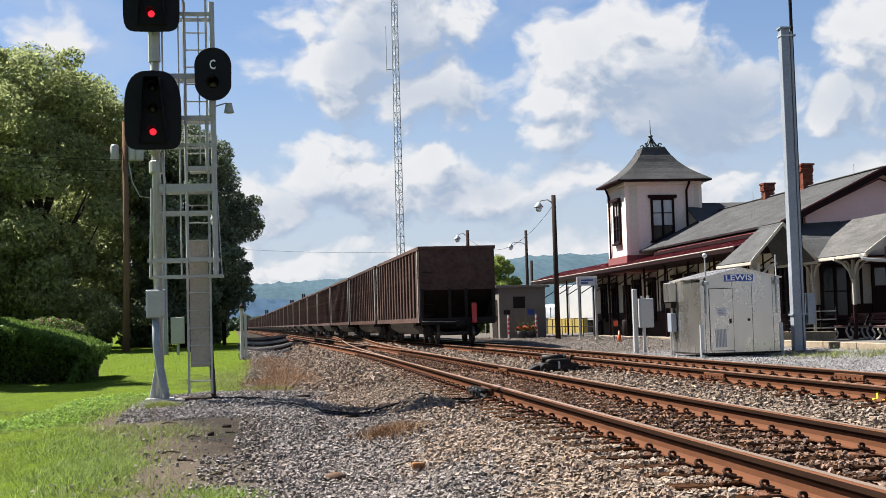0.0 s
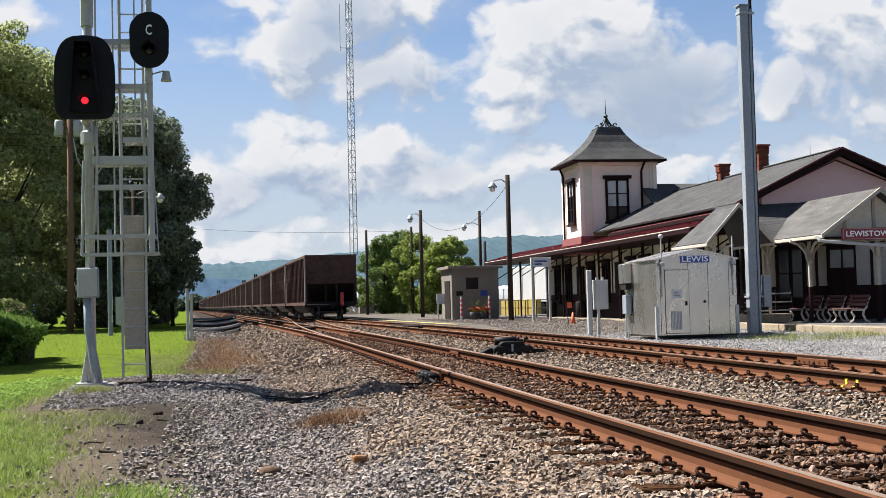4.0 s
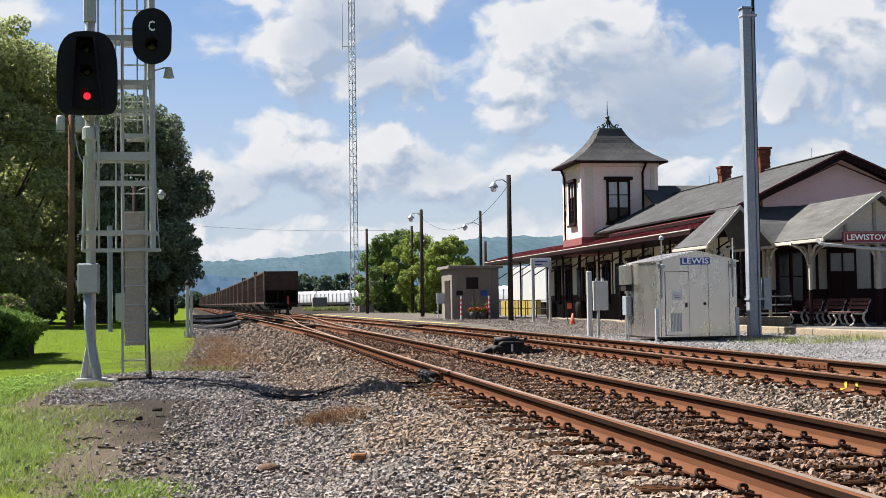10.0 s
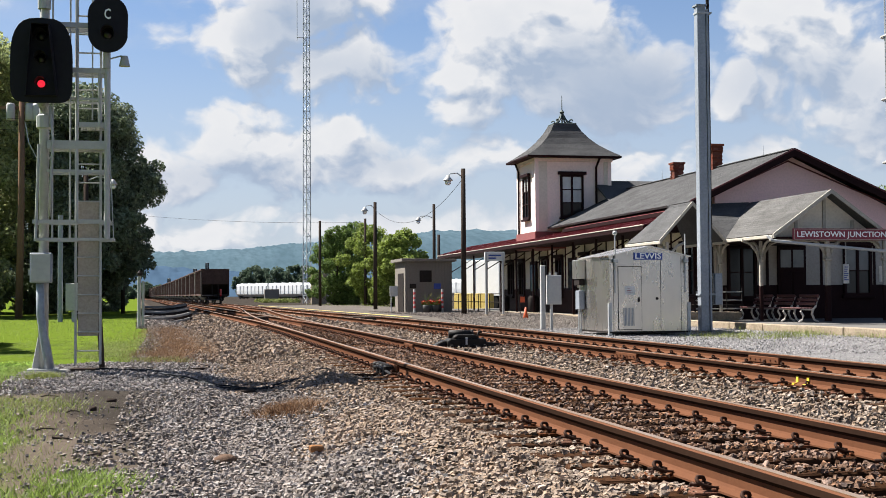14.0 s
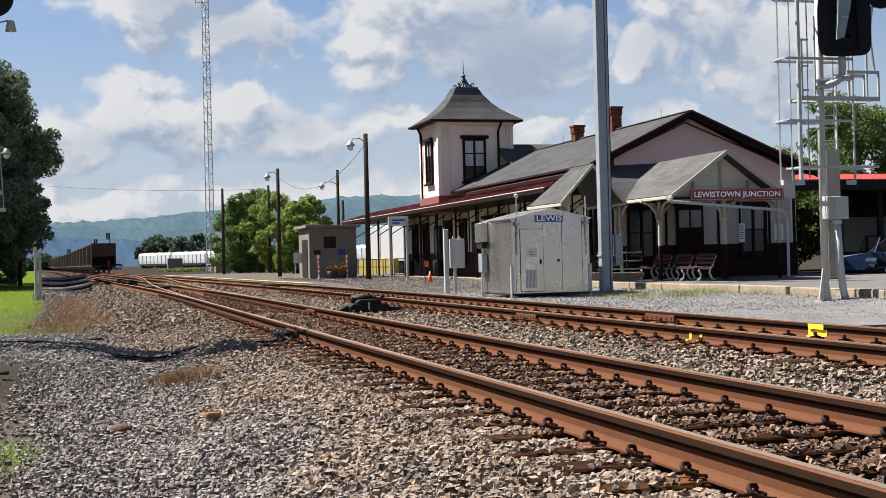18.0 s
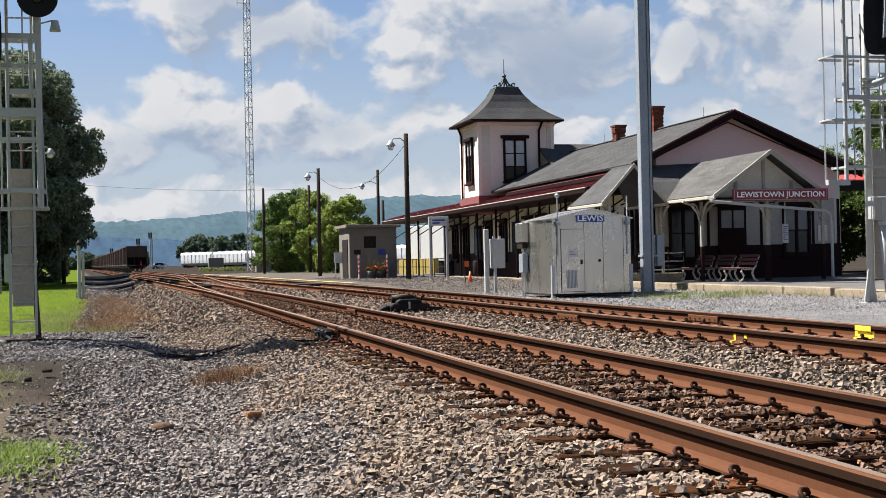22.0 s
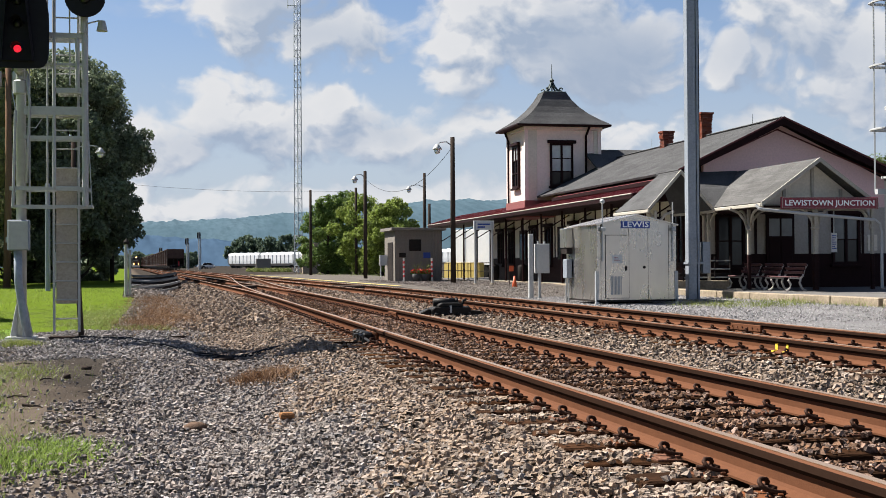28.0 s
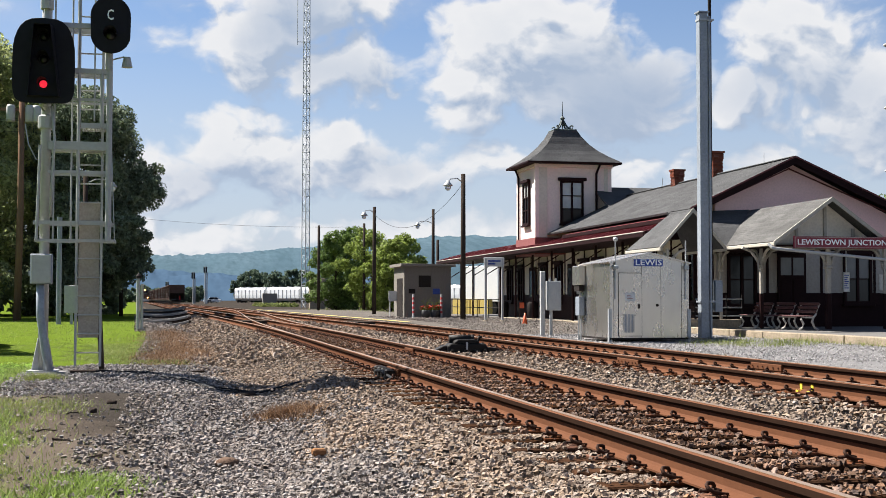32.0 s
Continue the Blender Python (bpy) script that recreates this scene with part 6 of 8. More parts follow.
def build_right_signal():
    t = thing("signal_mast", pose(16.48, 25.6, -0.2), "tall silver signal mast with a caged ladder and black hooded head", "signal", "signal masts")
    mast_base(t)
    part("mast", tube(B(), [(0, 0, 0.05), (0, 0, 9.0)], 0.085, 14), M["galvpaint"], t, smooth=True)
    part("conduit", tube(B(), [(0.40, -0.2, 0.0), (0.34, -0.2, 0.3), (0.27, -0.2, 0.9), (0.22, -0.2, 1.85)], 0.085, 10), M["galvpaint"], t, "grey cable conduit", True)
    part("conduit_collar", lathe(B(), [(0.08, 0), (0.11, 0.01), (0.11, 0.1), (0.08, 0.11)], 12, (0.22, -0.2, 1.82)), M["galvpaint"], t)
    jb = part("junction_box", box(B(), -0.1, 0.46, -0.32, -0.1, 1.94, 2.46), M["galvpaint"], t, "pale grey junction box", bevel=0.015)
    part("door", box(B(), -0.08, 0.12, -0.332, -0.32, 1.96, 2.44), M["beige"], jb, bevel=0.004)
    part("case", box(B(), 0.14, 0.5, 0.05, 0.25, 0.6, 3.57), M["beige"], t, "tall beige climb guard", bevel=0.01)
    for z in (1.2, 1.9, 2.9):
        part("case_joint", box(B(), 0.14, 0.5, 0.042, 0.05, z - 0.012, z + 0.012), M["polegrey"], t)
    part("gusset_plate", prism(B(), [(-0.2, 0.1), (-0.08, 0.1), (-0.06, 0.82), (-0.085, 0.82)], -0.06, -0.02), M["galvpaint"], t)
    # lower and upper platforms
    for yy in (-0.14, 0.42):
        part("platform_bar", box(B(), -0.66, 1.4, yy - 0.025, yy + 0.025, 3.11, 3.17), M["galvpaint"], t)
        part("platform_bar", box(B(), -0.55, 1.47, yy - 0.03, yy + 0.03, 4.66, 4.76), M["galvpaint"], t)
        part("hand_rail", box(B(), 0.6, 1.47, yy - 0.022, yy + 0.022, 5.29, 5.36), M["galvpaint"], t)
        for x in (0.66, 1.45):
            part("rail_post", box(B(), x - 0.022, x + 0.022, yy - 0.02, yy + 0.02, 4.7, 5.3), M["galvpaint"], t)
    part("platform_bar", box(B(), -1.13, -0.58, -0.2, -0.08, 2.73, 2.85), M["galvpaint"], t)
    part("platform_bar", box(B(), 0.56, 0.76, -0.2, -0.1, 2.73, 2.83), M["galvpaint"], t)
    for x in (-0.62, 1.38):
        part("platform_bar", box(B(), x - 0.025, x + 0.025, -0.14, 0.42, 3.12, 3.16), M["galvpaint"], t)
    slat = mesh_of(box(B(), -0.008, 0.008, -0.12, 0.4, 0.0, 0.04), "grating_slat", M["galvpaint"])
    for k in range(24):
        piece("grating_slat", slat, t, pose(-0.5 + k * 0.082, 0, 4.68))
    for x, z0, z1, r in ((-0.61, 2.75, 9.0, 0.05), (-0.52, 4.68, 6.08, 0.022), (-0.19, 4.68, 6.6, 0.025), (1.17, 4.7, 6.7, 0.028), (0.79, 2.8, 6.2, 0.026), (0.68, 4.6, 6.4, 0.02), (0.28, 3.5, 5.6, 0.014)):
        part("upright", tube(B(), [(x, -0.1, z0), (x, -0.1, z1)], r, 8), M["galvpaint"], t)
    for z in (4.9, 5.45, 6.05):
        part("step_bar", box(B(), -0.54, -0.36, -0.12, -0.08, z - 0.02, z + 0.02), M["galvpaint"], t)
    ladder(t, 0.37, 0.3, 0.1, 5.3, 0.46, 0, None)
    # safety cage: flat hoops round the ladder way, joined by thin verticals
    for z in (4.19, 5.61, 7.03, 8.4):
        for yy in (-0.2, 0.35):
            part("cage_hoop", box(B(), -0.95, 0.72, yy - 0.012, yy + 0.012, z - 0.03, z + 0.03), M["galvpaint"], t)
        pts = [(-0.95 - 0.09 * math.sin(a), 0.075 - 0.275 * math.cos(a), z) for a in [math.pi * k / 8 for k in range(9)]]
        part("cage_hoop", tube(B(), pts, 0.026, 5), M["galvpaint"], t)
    for x, y, r in ((-1.03, 0.05, 0.008), (-0.9, -0.2, 0.016), (-0.87, 0.35, 0.016)):
        part("cage_bar", tube(B(), [(x, y, 2.8), (x, y, 8.8)], r, 6), M["galv"], t)
    part("feed_cable", tube(B(), [(-0.36, -0.05, 2.9), (-0.37, -0.06, 4.5), (-0.35, -0.06, 6.0), (-0.36, -0.05, 8.8)], 0.018, 6), M["polegrey"], t, smooth=True)
    part("head_bracket", tube(B(), [(-0.02, -0.1, 5.0), (0.1, -0.17, 5.01), (0.2, -0.22, 5.04), (0.29, -0.25, 5.09), (0.36, -0.27, 5.16), (0.40, -0.28, 5.26), (0.41, -0.28, 5.4), (0.41, -0.28, 5.8)], 0.085, 10), M["galvpaint"], t, smooth=True)
    part("bracket_arm", tube(B(), [(0.36, -0.22, 5.15), (0.75, -0.15, 5.2)], 0.075, 10), M["galvpaint"], t, smooth=True)
    for z in (4.7, 4.98, 5.12):
        part("clamp", box(B(), -0.16, 0.16, -0.16, 0.02, z - 0.03, z + 0.03), M["galvpaint"], t, bevel=0.01)
    part("strut", tube(B(), [(1.38, -0.1, 5.33), (1.23, -0.1, 6.5)], 0.035, 6), M["galvpaint"], t)
    signal_head(t, pose(0.40, -0.42, 6.50, 0, 0, -16), 1.22, 1.72, (0.46, 0.02, -0.44), None)
    # sunlight on the black hood is drawn as a lighter grey plate
    side = prism(B(), [(-0.14, 5.92), (0.06, 5.98), (0.22, 6.6), (0.34, 7.32), (0.06, 7.22), (-0.06, 7.05), (-0.09, 6.5)], -0.93, -0.9)
    part("hood_side", side, M["polegrey"], t, "grey plate painting the sunlit side of the black hood")
    part("hood_latch", box(B(), -0.04, 0.16, -0.95, -0.93, 6.4, 6.44), M["galv"], t)
    signal_head(t, pose(1.47, -0.3, 7.17, 0, 0, -16), 0.70, 0.78, (-0.1,), None, None, False)
    part("head_pole", tube(B(), [(1.2, -0.1, 6.35), (1.24, -0.15, 6.85)], 0.1, 10), M["galvpaint"], t)


def build_hut():
    t = thing("signal_hut", pose(12.62, 36.35, -0.2), "aluminium equipment hut on short legs beside the track", "hut")
    w, d, z0, ze, zr = 2.52, 3.0, 0.14, 2.42, 2.72
    for name, b in (("wall", (0, w, d - 0.05, d)), ("wall", (0, 0.05, 0.05, d - 0.05)), ("wall", (w - 0.05, w, 0.05, d - 0.05))):
        part(name, box(B(), b[0], b[1], b[2], b[3], z0, ze), M["alu"], t)
    part("front_wall", prism(B(), [(0, z0), (w, z0), (w, ze), (w / 2, zr - 0.02), (0, ze)], 0.0, 0.05), M["alu"], t)
    for s in (0, 1):
        a = [(-0.06, -0.08, ze - 0.01), (w / 2, -0.08, zr), (w / 2, d + 0.08, zr), (-0.06, d + 0.08, ze - 0.01)]
        if s:
            a = [(w - x, y, z) for x, y, z in a][::-1]
        part("roof", plate(B(), a, 0.035), M["alu"], t)
    part("base_frame", box(B(), -0.02, w + 0.02, -0.03, d, 0.085, 0.14), M["cardark"], t)
    for x in (0.0, w):
        for y in (0.02, d - 0.1):
            part("leg", box(B(), x - 0.05, x + 0.05, y - 0.05, y + 0.05, -0.06, 1.0 if y < 1 else 0.2), M["galv"], t)
    for x in (0.12, 1.0, 1.62, 2.28):
        part("seam", box(B(), x - 0.006, x + 0.006, -0.004, 0.0, z0, ze - 0.02), M["cardark"], t)
    dr = part("door", box(B(), 0.27, 1.0, -0.022, 0.0, 0.2, 2.08), M["alu"], t, "aluminium door", bevel=0.004)
    part("door_gap", box(B(), 0.255, 1.015, -0.008, 0.0, 0.185, 2.095), M["cardark"], dr)
    part("drip_cap", box(B(), 0.22, 1.05, -0.06, 0.0, 2.1, 2.13), M["alu"], dr)
    part("notice", box(B(), 0.47, 0.79, -0.027, -0.022, 1.24, 1.5), M["white"], dr)
    bm = B()
    for k in range(3):
        box(bm, 0.53, 0.72 - 0.04 * k, -0.0295, -0.0275, 1.31 + k * 0.05, 1.325 + k * 0.05)
    part("print", bm, M["signred"], dr)
    for k in range(8):
        part("louvre", box(B(), 0.42 + k * 0.045, 0.445 + k * 0.045, -0.032, -0.022, 0.3, 0.85), M["polegrey"], dr)
    for z in (0.35, 1.1, 1.92):
        part("hinge", tube(B(), [(0.27, -0.03, z - 0.05), (0.27, -0.03, z + 0.05)], 0.014, 6), M["galv"], dr)
    part("handle", box(B(), 0.88, 0.94, -0.06, -0.022, 1.02, 1.16), M["cardark"], dr, bevel=0.01)
    part("lock", lathe(B(), [(0.0, 0), (0.045, 0), (0.04, 0.03), (0, 0.035)], 12), M["cardark"], t).matrix_basis = pose(1.5, 0.0, 1.12, 90, 0, 0)
    sg = part("name_plate", box(B(), -0.46, 0.46, -0.015, 0.0, -0.105, 0.105), M["signblue"], t, "blue name plate with white letters", bevel=0.004)
    sg.matrix_basis = pose(1.22, -0.008, 2.4)
    letters("LEWIS", 0.24, 0.004, M["letterwhite"], sg, pose(0, -0.02, 0, 90, 0, 0) @ Matrix.Diagonal((1.3, 1, 1, 1)), bold=0.014)
    hv = part("air_unit", prism(B(), [(2.3, 1.75), (2.95, 1.75), (2.95, 2.36), (2.3, 2.36)], -0.24, 0.0, "x"), M["alu"], t, "small wall air unit", bevel=0.02)
    part("hood", prism(B(), [(2.35, 1.55), (2.9, 1.55), (2.9, 1.75), (2.35, 1.75)], -0.2, -0.02, "x"), M["cardark"], hv)
    part("meter_box", box(B(), -0.2, -0.02, 2.35, 2.75, 0.78, 1.38), M["polegrey"], t, "grey meter box", bevel=0.01)
    for k in range(2):
        part("conduit", tube(B(), [(-0.16 + k * 0.08, 2.55, -0.05), (-0.16 + k * 0.08, 2.55, 0.8)], 0.022, 6), M["galv"], t)
    for x, z in ((0.16, 3.05), (2.40, 3.08)):
        part("vent_pipe", tube(B(), [(x, -0.05, 1.9), (x, -0.05, z)], 0.022, 6), M["galv"], t)
        part("eave_lamp", box(B(), x - 0.07, x + 0.07, -0.16, -0.04, 2.2, 2.32), M["galv"], t, bevel=0.02)
        part("conduit", box(B(), x - 0.018, x + 0.018, -0.03, 0.0, 1.3, 2.2), M["galv"], t)
    part("vent_cap", lathe(B(), [(0.03, 0), (0.07, 0.03), (0.075, 0.09), (0.04, 0.13), (0.0, 0.14)], 12, (0.16, -0.05, 3.03)), M["galv"], t)


def build_column():
    t = thing("steel_column", pose(16.35, 37.9, -0.2), "tall grey steel column with a slim dark mast beside it", "column")
    part("column", box(B(), -0.2, 0.08, -0.14, 0.14, 0.05, 10.45), M["polegrey"], t, bevel=0.01)
    part("flange", box(B(), 0.1, 0.17, -0.16, 0.16, 0.05, 10.35), M["polegrey"], t, bevel=0.008)
    part("mast", tube(B(), [(0.23, 0.05, 0.9), (0.23, 0.05, 13.5)], 0.055, 10), M["cardark"], t, "slim dark mast")
    part("band", box(B(), -0.24, 0.3, -0.17, 0.17, 1.2, 1.26), M["polegrey"], t)
    for z in (10.2,):
        part("band", box(B(), -0.22, 0.28, -0.165, 0.165, z, z + 0.06), M["galv"], t)
    part("cap", box(B(), -0.24, 0.12, -0.18, 0.18, 10.45, 10.5), M["polegrey"], t)
    part("foot", box(B(), -0.38, 0.38, -0.36, 0.36, -0.1, 0.08), M["concrete"], t, "concrete foot", bevel=0.02)
    part("small_box", box(B(), 0.3, 0.55, -0.1, 0.15, 0.9, 1.9), M["polegrey"], t, bevel=0.01)


def street_lamp(x, y, h, arm, side=-1, mat="poledark", r=0.14, lamp=True, drop=0.45, label="dark wooden lamp post with a hooded lamp on a bent arm"):
    t = thing("street_lamp" if lamp else "utility_pole", pose(x, y, ground_z(x, y) if x < 10.5 else 0.08), label if lamp else "dark wooden utility pole", "street lamp" if lamp else "pole", "platform lamps" if lamp else "line poles")
    part("pole", tube(B(), [(0, 0, 0), (0, 0, h)], r, 10, r * 0.8), M[mat], t, smooth=True)
    if lamp:
        z = h - drop
        part("arm", tube(B(), [(0, 0, z), (side * arm * 0.4, 0, z + 0.22), (side * arm * 0.85, 0, z + 0.18), (side * arm, 0, z)], 0.03, 6), M["galv"], t)
        hd = part("lamp_head", lathe(B(), [(0.0, 0.16), (0.08, 0.14), (0.13, 0.05), (0.24, -0.08), (0.24, -0.12), (0.0, -0.12)], 14, (side * arm, 0, z - 0.05)), M["galvpaint"], t, "pale lamp hood", True)
        part("bulb", lathe(B(), [(0.0, -0.12), (0.16, -0.12), (0.15, -0.26), (0.08, -0.34), (0.0, -0.35)], 12, (side * arm, 0, z - 0.05)), M["headlamp"], hd, "glass lamp bowl", True)
    return t


def wire(name, a, b, sag, r=0.012, label="black overhead wire between the poles"):
    pts = [Vector(a).lerp(Vector(b), k / 14) - Vector((0, 0, sag * (1 - (2 * k / 14 - 1) ** 2))) for k in range(15)]
    solo(name, tube(B(), pts, r, 5), M["rubber"], label, "wire", "overhead wires")


def build_poles():
    street_lamp(13.92, 62.0, 7.3, 0.78)
    street_lamp(13.24, 86.7, 7.4, 0.72)
    street_lamp(19.6, 97.7, 8.1, 1.25, drop=1.15)
    street_lamp(17.1, 118.0, 8.15, 0, lamp=False)
    street_lamp(20.85, 102.0, 5.9, 0, lamp=False)
    street_lamp(12.85, 118.0, 7.9, 0, lamp=False)
    street_lamp(-4.6, 66.0, 7.4, 1.3, side=1, label="dark wooden lamp post with a hooded lamp before the trees")
    street_lamp(-3.7, 88.0, 6.0, 0, lamp=False)
    wire("overhead_wire", (13.92, 62.0, 6.9), (13.24, 86.7, 6.95), 1.5)
    wire("overhead_wire", (17.1, 118.0, 7.9), (-20, 150.0, 12.5), 1.0)
    wire("overhead_wire", (-22.0, 40.0, 9.8), (-8.4, 70.7, 10.6), 0.8)
    wire("overhead_wire", (-22.0, 40.0, 9.2), (-8.4, 70.7, 10.0), 0.8)
    # brown pole with a transformer on the lawn
    t = thing("utility_pole", pose(-8.35, 70.7, -0.1), "brown wooden utility pole with a grey transformer can", "pole", "line poles")
    part("pole", tube(B(), [(0, 0, 0), (0.1, 0, 6.0), (0.1, 0, 12.8)], 0.2, 12, 0.14), M["polewood"], t, smooth=True)
    for dx in (-0.55, 0.42, 0.78):
        part("transformer", lathe(B(), [(0.0, 0), (0.2, 0), (0.23, 0.06), (0.23, 0.8), (0.18, 0.9), (0, 0.92)], 14, (dx + 0.1, -0.1, 10.6)), M["galvpaint"], t, "grey transformer can", True)
    part("crossarm", box(B(), -1.0, 1.2, -0.06, 0.06, 11.2, 11.35), M["polewood"], t)
    part("cable", tube(B(), [(0.3, -0.2, 10.5), (0.5, -0.3, 9.4), (0.9, -0.3, 8.6), (1.5, -0.2, 8.5), (2.0, -0.1, 9.3)], 0.03, 6), M["galv"], t)
    # grey post and cabinet on the lawn
    t = thing("lawn_post", pose(-5.3, 60.0, -0.1), "weathered grey wooden post with a pale cabinet", "post")
    part("post", tube(B(), [(0, 0, 0), (0, 0, 4.9)], 0.11, 10), M["polegrey"], t)
    part("cabinet", box(B(), 0.25, 0.85, -0.25, 0.25, 0.55, 1.8), M["galvpaint"], t, "pale grey cabinet", bevel=0.02)
    part("cabinet_leg", box(B(), 0.5, 0.62, -0.05, 0.05, 0, 0.56), M["galv"], t)
    # white marker post
    t = thing("marker_post", pose(-1.45, 47.3, -0.12), "slim pale marker post with a dark cap", "post")
    part("post", tube(B(), [(0, 0, 0), (0, 0, 1.95)], 0.06, 10), M["galvpaint"], t)
    part("post", tube(B(), [(0.14, 0, 0), (0.14, 0, 1.75)], 0.05, 10), M["galvpaint"], t)
    part("cap", lathe(B(), [(0.1, 0), (0.1, 0.1), (0.0, 0.22)], 10, (0.02, 0, 1.95)), M["cardark"], t)


def build_tower():
    t = thing("radio_tower", pose(16.95, 171.5, 0.0), "tall grey lattice radio tower", "tower")
    h, n = 62.0, 62
    def wide(z):
        return 0.62 - 0.22 * z / h
    for k in range(3):
        a = math.pi * 2 * k / 3 + 0.4
        part("leg", tube(B(), [(wide(z) * math.cos(a), wide(z) * math.sin(a), z) for z in (0, h)], 0.06, 6), M["galv"], t)
    bm = B()
    for j in range(n):
        z0, z1 = h * j / n, h * (j + 1) / n
        for k in range(3):
            a, b = math.pi * 2 * k / 3 + 0.4, math.pi * 2 * (k + 1) / 3 + 0.4
            p = [(wide(z0) * math.cos(a), wide(z0) * math.sin(a), z0), (wide(z1) * math.cos(b), wide(z1) * math.sin(b), z1)]
            tube(bm, p if j % 2 else [(p[0][0], p[0][1], z1), (p[1][0], p[1][1], z0)], 0.028, 4)
            tube(bm, [(wide(z1) * math.cos(a), wide(z1) * math.sin(a), z1), (wide(z1) * math.cos(b), wide(z1) * math.sin(b), z1)], 0.028, 4)
    tagged(part("lattice", bm, M["polegrey"], t), kind="stuff")
    an = part("antenna", tube(B(), [(-1.25, 0, 35.6), (-1.25, 0, 42.0)], 0.045, 6), M["galv"], t)
    for z in (36.0,):
        part("antenna_arm", tube(B(), [(-0.3, 0, z), (-1.3, 0, z)], 0.05, 6), M["galv"], an)


def build_trackside_things():
    # switch machine between the lines
    t = thing("switch_machine", pose(5.88, 26.2, -0.085), "greasy black switch machine between the tracks", "switch machine")
    part("bed", box(B(), -0.70, 0.58, -0.30, 0.30, 0.0, 0.07), M["tie"], t, bevel=0.01)
    part("case", prism(B(), [(-0.44, 0.06), (0.40, 0.06), (0.40, 0.2), (0.36, 0.245), (-0.38, 0.245), (-0.44, 0.19)], -0.22, 0.22), M["greasy"], t, bevel=0.02)
    lid = part("lid", prism(B(), [(-0.30, 0.245), (0.24, 0.245), (0.22, 0.30), (0.16, 0.325), (-0.22, 0.325), (-0.28, 0.29)], -0.2, 0.08), M["greasy"], t, bevel=0.012)
    part("hasp", box(B(), -0.06, -0.02, -0.235, -0.2, 0.12, 0.27), M["galv"], lid)
    part("motor", tube(B(), [(-0.34, 0.13, 0.33), (0.12, 0.13, 0.33)], 0.085, 14), M["greasy"], t, smooth=True)
    part("motor_cap", lathe(B(), [(0.0, 0.0), (0.09, 0.0), (0.1, 0.03), (0.08, 0.06), (0, 0.07)], 12), M["greasy"], t).matrix_basis = pose(0.12, 0.13, 0.33, 0, 90, 0)
    part("hand_lever", tube(B(), [(0.26, 0.1, 0.24), (0.3, 0.1, 0.36), (0.36, 0.1, 0.38)], 0.028, 8), M["greasy"], t, smooth=True)
    part("crank_cover", prism(B(), [(-0.70, 0.05), (-0.44, 0.05), (-0.44, 0.2), (-0.52, 0.2), (-0.70, 0.11)], -0.14, 0.14), M["greasy"], t, bevel=0.015)
    part("gear_case", prism(B(), [(0.40, 0.04), (0.82, 0.04), (0.82, 0.1), (0.6, 0.15), (0.40, 0.17)], -0.16, 0.12), M["greasy"], t, bevel=0.015)
    for x in (-0.36, -0.12, 0.12, 0.34):
        part("lug", lathe(B(), [(0.035, 0), (0.035, 0.04), (0.02, 0.05), (0, 0.05)], 8, (x, -0.26, 0.07)), M["greasy"], t)
    part("cable", tube(B(), [(0.6, 0.2, 0.1), (0.85, 0.35, 0.05), (1.2, 0.3, 0.0), (1.5, 0.45, -0.02)], 0.025, 6), M["rubber"], t, smooth=True)
    for y in (-0.15, 0.12):
        part("throw_rod", tube(B(), [(-3.1, y, 0.03), (-0.3, y, 0.08)], 0.025, 6), M["rustdark"], t)
    for k in range(3):
        part("switch_tie", box(B(), -3.4, 1.0, -0.45 + k * 0.45 - 0.1, -0.45 + k * 0.45 + 0.1, -0.15, 0.03), M["tie"], t, bevel=0.01)
    # insulated joint on the near rail
    for (x, y, ln) in ((NEAR - HALF, 17.5, 0.9), (NEAR + HALF, 24.5, 0.9), (FAR - HALF, 19.4, 0.95), (FAR + HALF, 17.6, 1.0)):
        j = thing("rail_joint", pose(x, y, 0.0), "bolted rusty joint bar on the rail", "rail joint", "rail joints")
        for s in (-1, 1):
            part("joint_bar", box(B(), s * 0.012, s * 0.05, -ln / 2, ln / 2, 0.035, 0.135) if s > 0 else box(B(), -0.05, -0.012, -ln / 2, ln / 2, 0.035, 0.135), M["rail"], j, bevel=0.008)
            for k in range(6):
                yy = -ln / 2 + ln * (k + 0.5) / 6
                part("bolt", tube(B(), [(s * 0.05, yy, 0.085), (s * 0.068, yy, 0.085)], 0.014, 6), M["rustdark"], j)
    j = thing("bond_box", pose(NEAR - HALF - 0.05, 17.6, 0.0), "black insulated joint fittings under the near rail", "joint fittings")
    for k in range(4):
        part("fitting", box(B(), -0.16, -0.02, -0.5 + k * 0.3, -0.34 + k * 0.3, -0.06, 0.13), M["greasy"], j, bevel=0.02)
    part("strap", tube(B(), [(-0.1, -0.7, 0.02), (-0.18, -0.2, 0.1), (-0.14, 0.5, 0.06)], 0.02, 6), M["rubber"], j)
    # fallen sticks and bark on the bare earth
    for x, y, a, ln in ((-1.35, 13.2, 24, 0.2), (-1.2, 14.6, 40, 0.18), (-1.6, 16.2, 5, 0.22)):
        k = thing("stick", pose(x, y, ground_z(x, y) + 0.03, 0, 0, a), "dark weathered stick on bare earth", "stick", "fallen sticks")
        part("wood", tube(B(), [(-ln / 2, 0, 0), (-ln / 6, 0.02, 0.012), (ln / 5, -0.012, 0.006), (ln / 2, 0.015, -0.005)], 0.009, 6, 0.005), M["poledark"], k)
